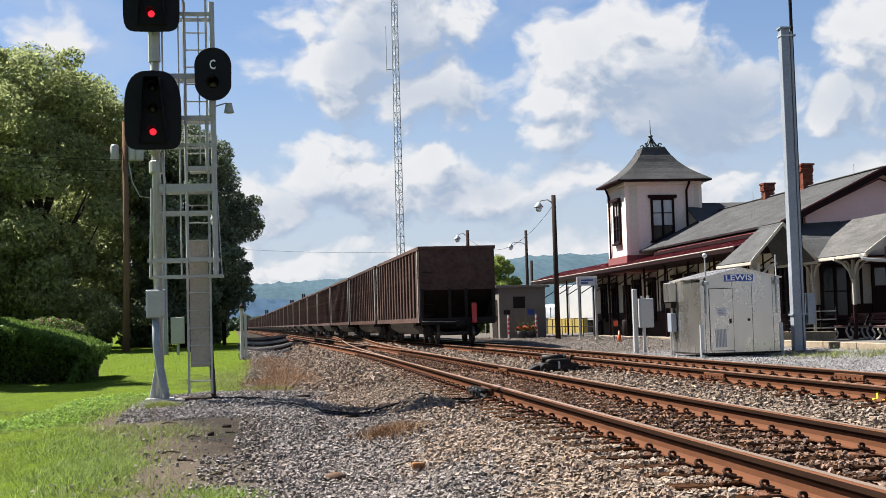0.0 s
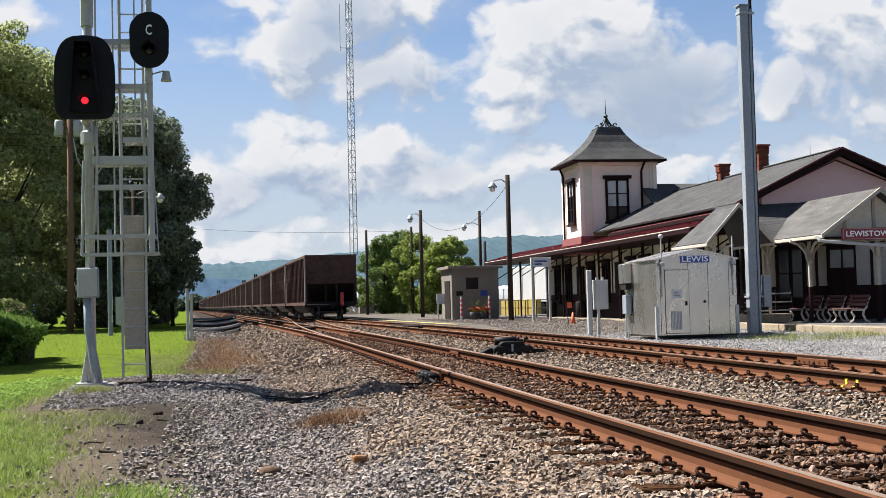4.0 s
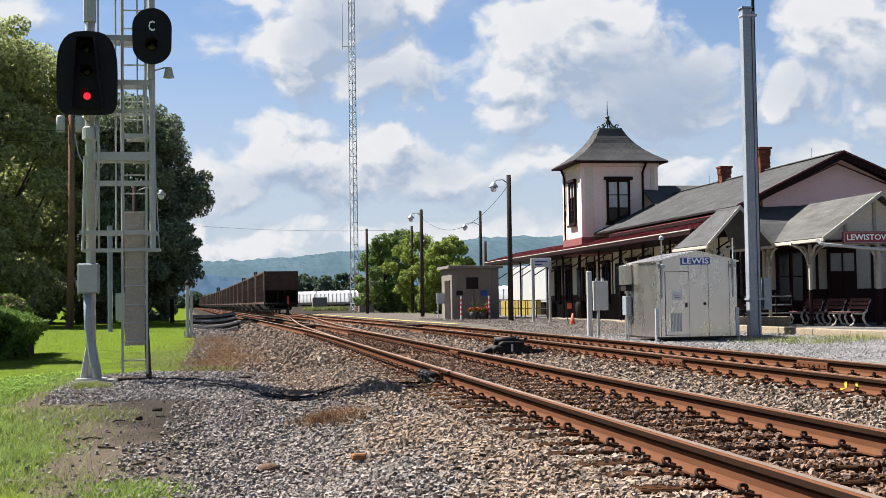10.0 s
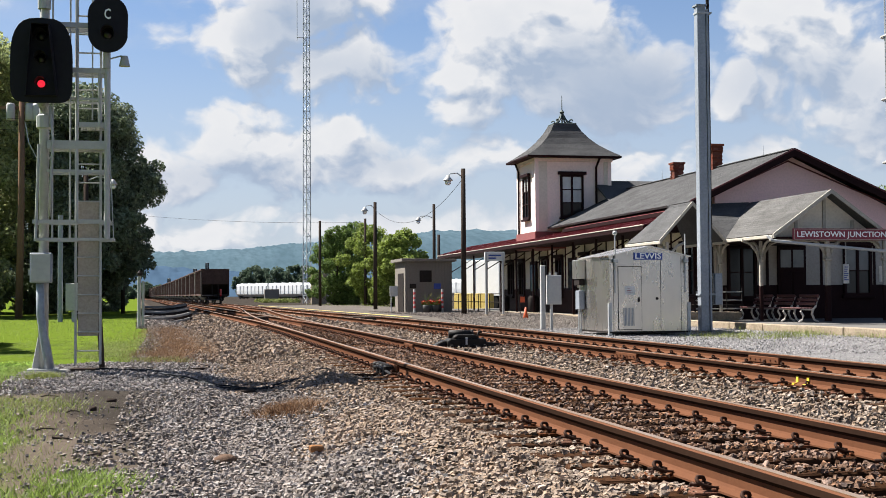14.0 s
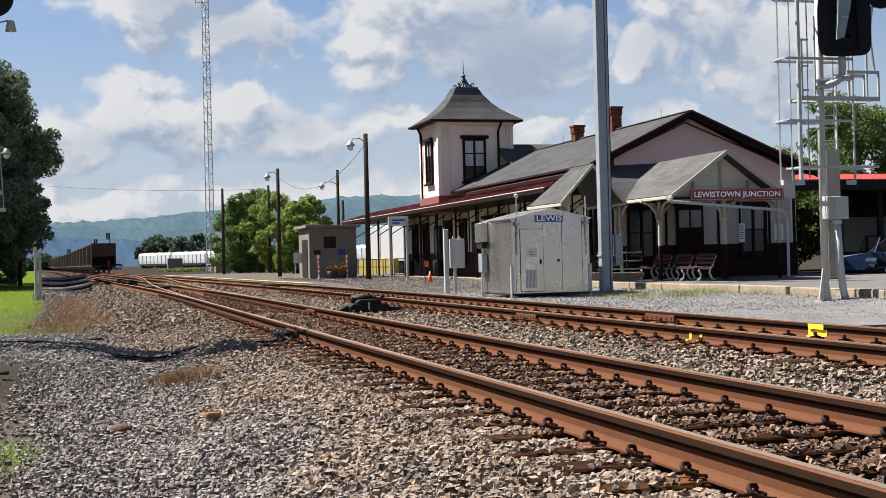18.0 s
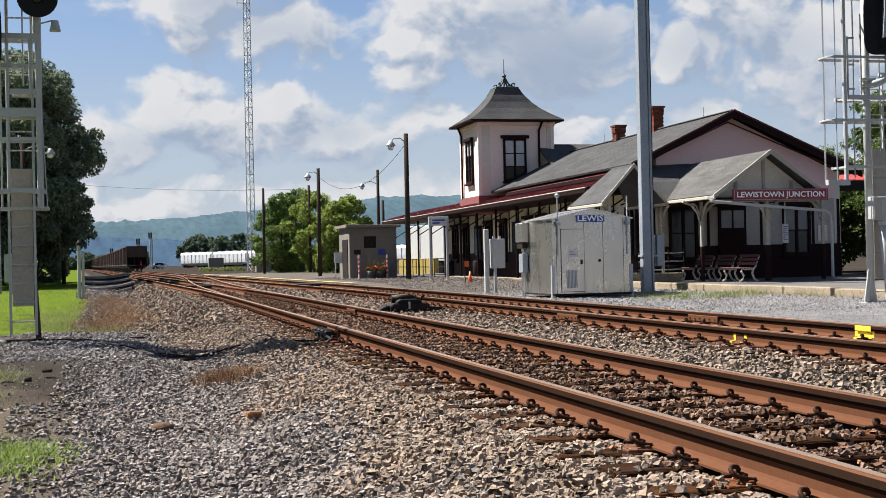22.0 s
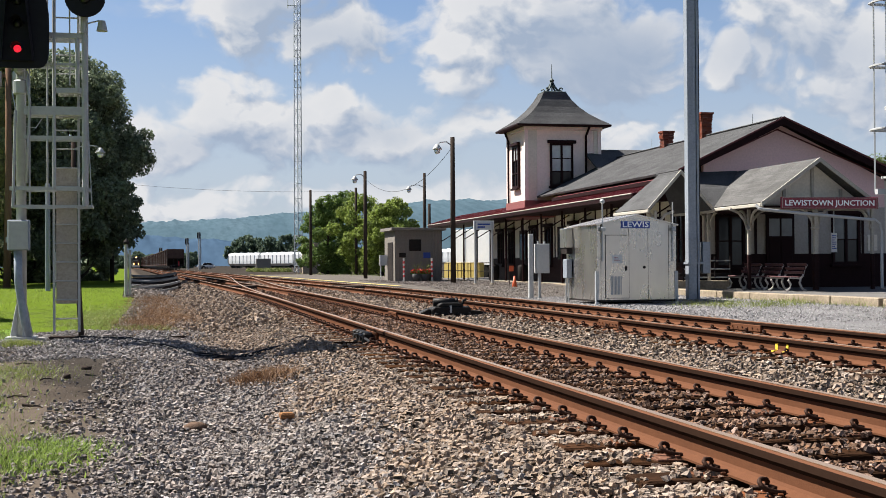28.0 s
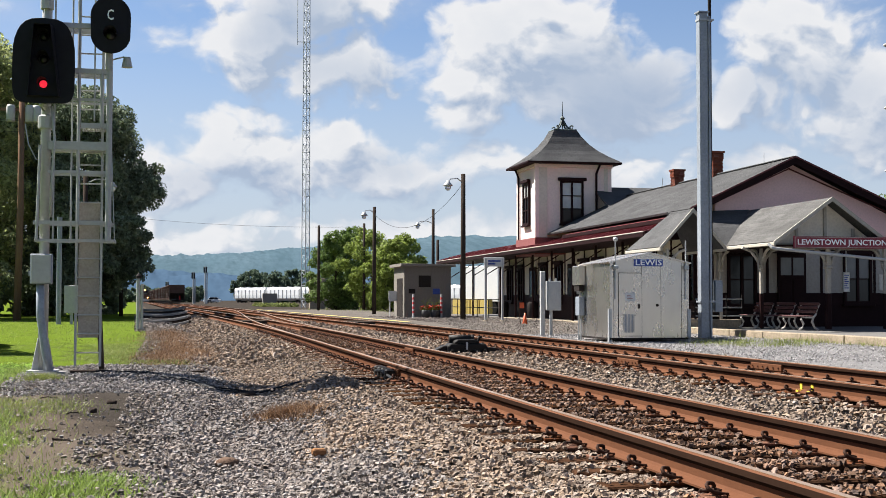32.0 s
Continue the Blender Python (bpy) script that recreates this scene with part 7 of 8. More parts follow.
    # yellow paint marks on the far rail
    for y in (13.42, 13.68):
        m = thing("paint_mark", pose(FAR - HALF, y, 0.0), "yellow paint stripe on the rail web", "paint mark", "paint marks")
        part("stripe", box(B(), -0.0185, -0.0115, -0.028, 0.028, 0.04, 0.112), M["brightyellow"], m)
        part("foot_stripe", box(B(), -0.072, -0.02, -0.025, 0.025, 0.0125, 0.0315), M["brightyellow"], m)
    m = thing("paint_mark", pose(FAR + HALF, 13.35, 0.0), "broad yellow paint patch on the rail web", "paint mark", "paint marks")
    part("stripe", box(B(), -0.0185, -0.0115, -0.2, 0.2, 0.036, 0.112), M["brightyellow"], m)
    part("head_stripe", box(B(), -0.0445, -0.0425, -0.17, 0.16, 0.11, 0.172), M["brightyellow"], m)
    part("foot_stripe", box(B(), -0.072, -0.02, -0.19, 0.15, 0.0125, 0.0315), M["brightyellow"], m)
    # timber crossing panels further on
    for mid, y0, y1 in ((NEAR, 55.0, 57.5), (FAR, 52.0, 55.0)):
        t = thing("crossing_panel", pose(mid + bend((y0 + y1) / 2), 0, 0), "dark timber crossing panel between the rails", "crossing", "crossing panels", "structure")
        for k in range(5):
            part("plank", box(B(), -0.62 + k * 0.25, -0.39 + k * 0.25, y0, y1, 0.0, 0.17), M["poledark"], t, bevel=0.01)
    # loose brick, stone lumps and boards on the ballast
    solo("loose_brick", box(B(), -0.06, 0.06, -0.035, 0.035, -0.03, 0.025), material("tan brick", (0.24, 0.12, 0.055), (0.18, 0.09, 0.05), 0.9, 0, 20, 4, 0.4, 0.4), "loose tan brick lying on the ballast", "brick", m=pose(1.08, 10.85, ground_z(1.08, 10.85) + 0.05, 4, 3, 15), bevel=0.012)
    rng = random.Random(8)
    for k, (x, y, l, w) in enumerate(((0.83, 17.4, 0.2, 0.12), (0.32, 21.9, 0.2, 0.12), (-0.99, 14.7, 0.06, 0.06), (-0.83, 15.5, 0.09, 0.07), (0.25, 21.0, 0.2, 0.06), (-0.8, 11.5, 0.1, 0.02), (-1.15, 12.5, 0.14, 0.02), (-0.7, 13.4, 0.1, 0.02), (0.45, 35.0, 0.45, 0.1))):
        bm = box(B(), -l * 0.6, l * 0.6, -w * 0.5, w * 0.5, -0.02, 0.02 if w > 0.03 else -0.004)
        for v in bm.verts:
            v.co += Vector((rng.uniform(-0.03, 0.03), rng.uniform(-0.02, 0.02), rng.uniform(-0.01, 0.02)))
        solo("wood_scrap", bm, M["poledark"], "broken piece of dark old tie wood on the gravel", "wood scrap", "wood scraps", m=pose(x, y, ground_z(x, y) + 0.04, 0, rng.uniform(-6, 6), rng.uniform(-30, 30)), bevel=0.01)
    bm = lathe(B(), [(0.0, 0), (0.11, 0.0), (0.10, 0.035), (0.05, 0.06), (0.0, 0.065)], 12)
    solo("half_buried_stone", bm, material("brown sandstone", (0.14, 0.092, 0.066), None, 0.95, 0, 20, 4, 0.5, 0.5), "smooth brown stone half buried in ballast", "stone", m=pose(0.33, 11.2, ground_z(0.33, 11.2) + 0.0), smooth=True)
    # long sagging timbers stacked on the lawn side of the near line, rising up the track
    rng = random.Random(4)

    def timber(mat, sag):
        bm = B()
        rings = []
        for u in (-1.0, -0.7, -0.35, 0.0, 0.35, 0.7, 1.0):
            z = sag * u * u + 0.06 * u
            rings.append([(u, -0.13, z), (u, 0.13, z), (u, 0.13, z + 0.11), (u, -0.13, z + 0.11)])
        return mesh_of(ring_mesh(bm, rings), "timber", M[mat], bevel=0.012)
    # top timbers get a paler grey that paints their sunlit tops
    pale, dark = timber("tiegrey", 0.13), timber("poledark", 0.10)
    for k, y in enumerate((59.0, 62.0, 66.0, 71.0, 77.0, 84.0, 92.0)):
        x, half = -0.6 - 0.014 * (y - 60), 1.12 + 0.012 * (y - 60)
        h = thing("timber_heap", pose(x, y, ground_z(x, y) - 0.04), "heap of old sagging timbers beside the track, tops paled for sunlight", "timber heap", "timber heaps")
        for lv in range(1 + (k + 1) // 2):
            for q in range(2):
                piece("timber", pale if lv == (k + 1) // 2 and q == 0 else dark, h, pose(rng.uniform(-0.1, 0.1), q * 0.3, lv * 0.18 - 0.04, 0, rng.uniform(-1, 1), rng.uniform(-4, 2)) @ Matrix.Diagonal((half, 1, 1, 1)))


def build_apron_things():
    # post with a cabinet
    t = thing("post_cabinet", pose(12.7, 43.8, -0.2), "tall pale post with a grey cabinet on a pipe", "cabinet")
    part("post", box(B(), -0.08, 0.08, -0.08, 0.08, 0, 2.3), M["galvpaint"], t, bevel=0.015)
    part("pipe", tube(B(), [(0.32, 0, 0), (0.32, 0, 0.95)], 0.06, 10), M["galvpaint"], t)
    c = part("cabinet", box(B(), 0.16, 0.66, -0.14, 0.14, 0.9, 1.95), M["galvpaint"], t, "grey steel cabinet", bevel=0.015)
    for x in (0.28, 0.5):
        part("lug", tube(B(), [(x, 0, 1.95), (x, 0, 2.05)], 0.045, 8), M["galvpaint"], c)
    part("door_edge", box(B(), 0.2, 0.62, -0.148, -0.14, 0.95, 1.9), M["galvpaint"], c, bevel=0.003)
    # cone with a stake
    t = thing("traffic_cone", pose(14.75, 53.5, -0.19), "orange traffic cone by a leaning stake", "cone")
    part("base", box(B(), -0.18, 0.18, -0.18, 0.18, 0.0, 0.03), M["orange"], t, bevel=0.01)
    part("cone", lathe(B(), [(0.15, 0.03), (0.03, 0.7), (0.0, 0.7)], 16), M["orange"], t, smooth=True)
    part("stake", tube(B(), [(-0.12, 0.2, 0.02), (-0.25, 0.3, 1.35)], 0.018, 6), M["poledark"], t)
    part("flag", box(B(), -0.17, 0.03, 0.24, 0.26, 0.9, 1.15), M["orange"], t)
    # station platform sign on two posts
    t = thing("platform_sign", pose(13.9, 57.2, -0.1), "white platform sign on two pale posts with concrete feet", "sign")
    for x in (0.0, 0.8):
        part("post", tube(B(), [(x, 0, 0.05), (x, 0, 3.1)], 0.06, 10), M["galvpaint"], t)
        part("foot", lathe(B(), [(0.2, -0.1), (0.2, 0.12), (0.1, 0.25), (0.0, 0.25)], 12, (x, 0, 0.0)), M["concrete"], t)
    p = part("panel", box(B(), -0.08, 0.88, -0.05, 0.05, 2.72, 3.14), M["white"], t, bevel=0.01)
    bm = B()
    for k, ln in enumerate((0.6, 0.35)):
        box(bm, 0.1, 0.1 + ln, -0.058, -0.0505, 2.94 - k * 0.13, 3.01 - k * 0.13)
    part("print", bm, M["signblue"], p)
    # ribbed shed
    t = thing("platform_shed", pose(12.36, 70.0, 0.085), "small taupe ribbed-metal shed on the platform", "shed")
    part("wall", box(B(), 0, 2.67, 0, 3.4, 0, 2.85), M["taupe"], t)
    rib = mesh_of(box(B(), -0.02, 0.02, -0.03, 0.0, 0.0, 2.85), "rib", M["taupe"])
    for k in range(16):
        piece("rib", rib, t, pose(0.04 + k * 0.172, 0, 0))
    part("roof", prism(B(), [(-0.22, 2.85), (2.9, 2.85), (2.9, 2.98), (-0.22, 3.02)], -0.25, 3.65), M["taupe"], t, bevel=0.01)
    part("window", box(B(), 0.82, 1.5, -0.05, 0.0, 1.7, 2.35), M["cardark"], t, "dark louvred window")
    for k in range(6):
        part("louvre", box(B(), 0.84, 1.48, -0.06, -0.05, 1.76 + k * 0.1, 1.775 + k * 0.1), M["cardark"], t)
    part("doorway", box(B(), -0.035, 0.0, 0.5, 2.2, 0.0, 2.2), M["cardark"], t, "dark doorway")
    part("blue_notice", box(B(), 1.62, 2.02, -0.05, -0.031, 1.3, 1.62), M["signblue"], t)
    part("black_notice", box(B(), 0.25, 0.62, -0.05, -0.031, 1.35, 1.6), M["cardark"], t)
    # striped bollards and planters before the shed
    for x in (12.62, 14.19):
        b = thing("bollard", pose(x, 68.6, 0.085), "white bollard with red reflective stripes", "bollard", "bollards")
        part("post", tube(B(), [(0, 0, 0), (0, 0, 1.3)], 0.055, 10), M["white"], b)
        for z in (0.25, 0.5, 0.75, 1.0):
            part("stripe", lathe(B(), [(0.058, 0), (0.058, 0.13)], 10, (0, 0, z)), M["bloom"], b)
    for x, s in ((13.25, 1.0), (13.75, 0.9), (14.0, 0.8)):
        p = thing("flower_planter", pose(x, 68.3 + (0.5 if x > 13.9 else 0.0), 0.085), "dark tub of red flowers and spiky grass", "planter", "flower planters")
        part("tub", lathe(B(), [(0.0, 0), (0.2 * s, 0), (0.27 * s, 0.4), (0.24 * s, 0.42), (0, 0.36)], 14), M["terracotta"], p, smooth=True)
        v, f = sorted_leaves([(0, 0, 0.5), (0.12, 0, 0.55), (-0.12, 0.05, 0.52)], [0.22, 0.18, 0.2], 260, 0.05, 4)
        o = new("foliage", raw_mesh("foliage", v, f, LEAF["hedge"]))
        o.parent = p
        v, f = sorted_leaves([(0, 0, 0.55), (0.14, -0.05, 0.58), (-0.14, 0, 0.55)], [0.24, 0.2, 0.2], 120, 0.045, 9)
        o = new("bloom", raw_mesh("bloom", v, f, M["bloom"]))
        o.parent = p
        bm = B()
        rng = random.Random(int(x * 10))
        for k in range(14):
            a = rng.uniform(0, 6.3)
            tube(bm, [(0, 0, 0.4), (0.12 * math.cos(a), 0.12 * math.sin(a), 0.8), (0.32 * math.cos(a), 0.32 * math.sin(a), rng.uniform(0.85, 1.15))], 0.012, 4, 0.003)
        part("grass_spikes", bm, LEAF["drygrass"], p)
    # pale sheeting and yellow barrier beyond the canopy
    t = thing("box_trailer", pose(21.95, 86.0, 0.0, 0, 0, 25), "white box trailer standing beyond the platform end", "trailer")
    part("body", box(B(), 0, 2.4, 0, 4.3, 0.95, 3.5), M["white"], t, bevel=0.03)
    for k in range(4):
        part("door_post", box(B(), -0.02, 0.0, 0.1 + k * 1.35, 0.17 + k * 1.35, 0.95, 3.5), M["polegrey"], t)
    for y in (0.8, 3.4):
        part("wheel", tube(B(), [(0.05, y, 0.48), (0.35, y, 0.48)], 0.48, 14), M["tyre"], t)
    t = thing("yellow_barrier", pose(21.3, 85.9, 0.0, 0, 0, 115), "yellow plastic barriers before the white trailer", "barrier")
    for k in range(4):
        part("block", prism(B(), [(k * 1.05, 0.0), (k * 1.05 + 1.0, 0.0), (k * 1.05 + 1.0, 1.15), (k * 1.05, 1.15)], -0.2, 0.2), M["yellow"], t, bevel=0.05)
    t = thing("handrail", pose(16.6, 60.0, 0.1), "dark pipe handrail on the platform", "handrail")
    for z in (0.55, 1.0):
        part("rail", tube(B(), [(0, 5, z), (0, 18, z)], 0.025, 6), M["cardark"], t)
    for k in range(6):
        part("baluster", tube(B(), [(0, 5 + k * 2.6, 0), (0, 5 + k * 2.6, 1.0)], 0.025, 6), M["cardark"], t)
    # leaning white board and a small field cabinet by the trees
    solo("white_board", box(box(box(B(), -0.4, 0.4, -0.03, 0.03, 0.9, 1.5), -0.35, -0.3, -0.02, 0.02, -0.05, 0.9), 0.3, 0.35, -0.02, 0.02, -0.05, 0.9), M["white"], "white board on thin legs by the shed", "board", m=pose(12.3, 72.5, 0.085))
    solo("field_cabinet", box(B(), -1.3, 1.3, -0.8, 0.8, 0.0, 2.2), M["taupe"], "plain taupe cabinet in the grass", "cabinet", m=pose(16.4, 230.0, 0.0), bevel=0.03)
    solo("concrete_pier", box(B(), -0.9, 0.9, -0.6, 0.6, 0.0, 3.6), M["concrete"], "grey block house at the foot of the tower", "block house", m=pose(16.2, 150.0, 0.0), bevel=0.03)


build_left_signal()
build_right_signal()
build_hut()
build_column()
build_poles()
build_tower()
build_trackside_things()
build_apron_things()

# ---- trains, cars, trees and distance ----
def truck(parent, y):
    g = part("truck", box(B(), -1.0, 1.0, y - 0.25, y + 0.25, 0.62, 0.82), M["cardark"], parent, bevel=0.03)
    for s in (-1, 1):
        bm = prism(B(), [(y - 1.15, 0.42), (y - 0.7, 0.36), (y - 0.35, 0.30), (y + 0.35, 0.30), (y + 0.7, 0.36), (y + 1.15, 0.42), (y + 1.1, 0.62), (y + 0.5, 0.80), (y - 0.5, 0.80), (y - 1.1, 0.62)], s * 0.93, s * 1.05, "x")
        part("side_frame", bm, M["cardark"], g)
        for yy in (y - 0.89, y + 0.89):
            w = part("wheel", lathe(B(), [(0.0, 0.0), (0.40, 0.0), (0.47, 0.01), (0.47, 0.035), (0.44, 0.04), (0.43, 0.13), (0.36, 0.13), (0.3, 0.08), (0.0, 0.1)], 18), M["wheel"], g, smooth=False)
            w.matrix_basis = pose(s * 0.68, yy, 0.44, 0, 90 * s, 0)
    for yy in (y - 0.89, y + 0.89):
        part("axle", tube(B(), [(-0.95, yy, 0.44), (0.95, yy, 0.44)], 0.08, 8), M["wheel"], g)
    return g


def coal_wagon(last=False):
    """A high-sided ribbed coal wagon. Its middle is the origin; y runs along it."""
    L, W, z0, z1 = 15.4, 1.56, 1.12, 4.0
    t = thing("coal_wagon", pose(0, 0, 0), "sooty brown ribbed coal wagon, last of the train" if last else "sooty brown ribbed coal wagon in the train", "rail wagon", "coal train")
    for s in (-1, 1):
        sd = part("side", box(B(), s * W - 0.03, s * W + 0.03, -L / 2, L / 2, z0, z1), M["carbrown"], t)
        rib = mesh_of(box(B(), -0.05, 0.05, -0.05, 0.05, z0, z1 - 0.05), "side_rib", M["carbrown"])
        for k in range(15):
            piece("side_rib", rib, sd, pose(s * (W + 0.06), -L / 2 + 0.35 + k * (L - 0.7) / 14, 0))
        part("side_sill", box(B(), s * W - 0.1, s * W + 0.1, -L / 2, L / 2, z0 - 0.2, z0), M["carbrown"], t)
        part("top_chord", box(B(), s * W - 0.08, s * W + 0.1, -L / 2, L / 2, z1 - 0.04, z1 + 0.1), M["carbrown"], t)
    for s in (-1, 1):
        y = s * L / 2
        part("end_sheet", box(B(), -W, W, y - 0.04, y + 0.04, z0 + 1.15, z1 + 0.06), M["carbrown"], t)
        part("end_chord", box(B(), -W - 0.08, W + 0.08, y - 0.08, y + 0.08, z1 - 0.02, z1 + 0.1), M["carbrown"], t)
        # sloping floor under the end sheet, in the dark
        part("slope_sheet", plate(B(), [(-W + 0.05, y - s * 0.05, z0 + 1.2), (W - 0.05, y - s * 0.05, z0 + 1.2), (W - 0.05, y - s * 2.2, z0 - 0.3), (-W + 0.05, y - s * 2.2, z0 - 0.3)], 0.05), M["cardark"], t)
        for x in (-W + 0.05, -0.35, 0.35, W - 0.05):
            part("end_post", box(B(), x - 0.06, x + 0.06, y - 0.07, y + 0.07, z0 - 0.25, z0 + 1.2), M["cardark"], t)
        part("end_sill", box(B(), -W, W, y - 0.12, y + 0.12, z0 - 0.3, z0 - 0.02), M["cardark"], t, bevel=0.02)
        cp = part("coupler", box(B(), -0.13, 0.13, min(y, y + s * 0.75), max(y, y + s * 0.75), 0.72, 0.98), M["cardark"], t, bevel=0.04)
        part("air_hose", tube(B(), [(0.35, y + s * 0.1, 0.85), (0.38, y + s * 0.4, 0.6), (0.3, y + s * 0.6, 0.45)], 0.03, 6), M["rubber"], cp)
        for k in range(5):
            part("grab_rung", tube(B(), [(-W + 0.06, y + s * 0.1, z0 + 0.1 + k * 0.45), (-W + 0.5, y + s * 0.1, z0 + 0.1 + k * 0.45)], 0.016, 5), M["cardark"], t)
        part("side_ladder", box(B(), -W - 0.12, -W - 0.06, y - s * 0.1 - 0.05, y - s * 0.1 + 0.09, z0 - 0.2, z1 - 0.1), M["carpale"], t, "pale end ladder")
        truck(t, s * (L / 2 - 1.9))
        part("uncoupling_rod", tube(B(), [(-W, y + s * 0.15, z0 - 0.15), (0, y + s * 0.25, z0 - 0.2)], 0.018, 5), M["carpale"], t)
    part("coal_load", box(B(), -W + 0.05, W - 0.05, -L / 2 + 0.1, L / 2 - 0.1, z1 - 0.9, z1 - 0.75), M["cardark"], t)
    bm = prism(B(), [(-1.48, 1.0), (-1.4, 0.72), (-1.0, 0.42), (1.0, 0.42), (1.4, 0.72), (1.48, 1.0)], -L / 2 + 3.6, L / 2 - 3.6)
    part("belly", bm, M["carpale"], t, "grey hopper belly")
    for s in (-1, 1):
        part("belly_end", plate(B(), [(-1.2, s * (L / 2 - 3.6), 1.0), (1.2, s * (L / 2 - 3.6), 1.0), (0.8, s * (L / 2 - 3.4), 0.45), (-0.8, s * (L / 2 - 3.4), 0.45)], 0.05), M["cardark"], t)
    part("end_panel", box(B(), 0.2, 1.3, -L / 2 - 0.062, -L / 2 - 0.04, z1 - 0.65, z1 - 0.2), M["carbrown"], t, "faded lettering panel")
    if last:
        bm = box(B(), 0.52, 0.74, -L / 2 - 0.35, -L / 2 - 0.25, 0.85, 1.7)
        part("end_marker", bm, M["redlamp"], t, "red end-of-train marker", bevel=0.02)
    return t


WAGON, TRAIN_SPEED, TRAIN_AT = 16.6, 7.25, 51.8
COAL_TRAIN = []


def build_coal_train():
    last = coal_wagon(True)
    COAL_TRAIN.append(last)
    nxt = coal_wagon()
    COAL_TRAIN.append(nxt)
    for k in range(28):
        COAL_TRAIN.append(copy_thing(nxt, pose(0, 0, 0)))


def build_loco():
    t = thing("locomotive", pose(0, 0, 0), "black diesel locomotive with lit headlights coming on", "locomotive", "oncoming train")
    part("frame", box(B(), -1.5, 1.5, -9.5, 9.5, 1.1, 1.5), M["locoblack"], t, bevel=0.05)
    part("nose", box(B(), -0.85, 0.85, -8.4, -6.2, 1.5, 3.0), M["locoblack"], t, bevel=0.12)
    cb = part("cab", box(B(), -1.5, 1.5, -6.4, -3.6, 1.5, 4.4), M["locoblack"], t, bevel=0.12)
    for x in (-1.0, 0.35):
        part("windshield", box(B(), x, x + 0.65, -6.45, -6.39, 3.3, 4.0), M["glass"], cb)
    part("hood", box(B(), -0.9, 0.9, -3.6, 9.0, 1.5, 4.3), M["locoblack"], t, bevel=0.1)
    part("pilot", prism(B(), [(-1.4, 0.25), (1.4, 0.25), (1.5, 1.15), (-1.5, 1.15)], -9.7, -9.4), M["hopperwhite"], t, "pale striped pilot")
    for x in (-0.14, 0.14):
        part("headlight", lathe(B(), [(0.0, 0), (0.16, 0), (0.14, 0.05), (0, 0.06)], 14), M["lampglow"], t, "lit headlight").matrix_basis = pose(x, -6.42, 4.25, 90, 0, 0)
    for x in (-1.0, 1.0):
        part("ditch_light", lathe(B(), [(0.0, 0), (0.2, 0), (0.16, 0.05), (0, 0.06)], 14), M["lampglow"], t, "lit ditch light").matrix_basis = pose(x, -9.6, 1.6, 90, 0, 0)
    for s in (-1, 1):
        part("handrail", tube(B(), [(s * 1.45, -9.3, 1.5), (s * 1.45, -9.3, 2.5), (s * 1.45, -6.5, 2.5)], 0.025, 5), M["hopperwhite"], t)
    truck(t, -6.0)
    truck(t, 6.0)
    return t


LOCO = None


def build_hopper_cut():
    """White covered hoppers standing in the yard."""
    def hopper():
        t = thing("covered_hopper", pose(0, 0, 0), "pale grey covered hopper wagon standing in the yard", "rail wagon", "yard hoppers")
        prof = [(-1.55, 1.3), (-1.6, 2.2), (-1.55, 3.7), (-1.2, 4.3), (1.2, 4.3), (1.55, 3.7), (1.6, 2.2), (1.55, 1.3), (0.7, 0.6), (-0.7, 0.6)]
        part("body", prism(B(), prof, -8.6, 8.6), M["hopperwhite"], t)
        for s in (-1, 1):
            for k in range(9):
                part("rib", box(B(), s * 1.63 - 0.05, s * 1.63 + 0.05, -8.4 + k * 2.1 - 0.06, -8.4 + k * 2.1 + 0.06, 1.2, 3.8), M["hopperwhite"], t)
            truck(t, s * 6.9)
        part("roof_walk", box(B(), -0.5, 0.5, -8.8, 8.8, 4.32, 4.4), M["galv"], t)
        for k in range(4):
            part("hatch", box(B(), -0.5, 0.5, -7 + k * 4 - 0.5, -7 + k * 4 + 0.5, 4.4, 4.5), M["hopperwhite"], t, bevel=0.04)
        return t
    first = hopper()
    a, b = Vector((21.4, 370, 0.15)), Vector((45.6, 322, 0.15))
    d = (b - a).normalized()
    turn_ = math.degrees(math.atan2(-d.x, d.y))
    for k in range(6):
        p = a + d * (18.2 * k + 1)
        m = pose(p.x, p.y, p.z, 0, 0, turn_)
        if k == 0:
            first.matrix_world = m
        else:
            copy_thing(first, m)


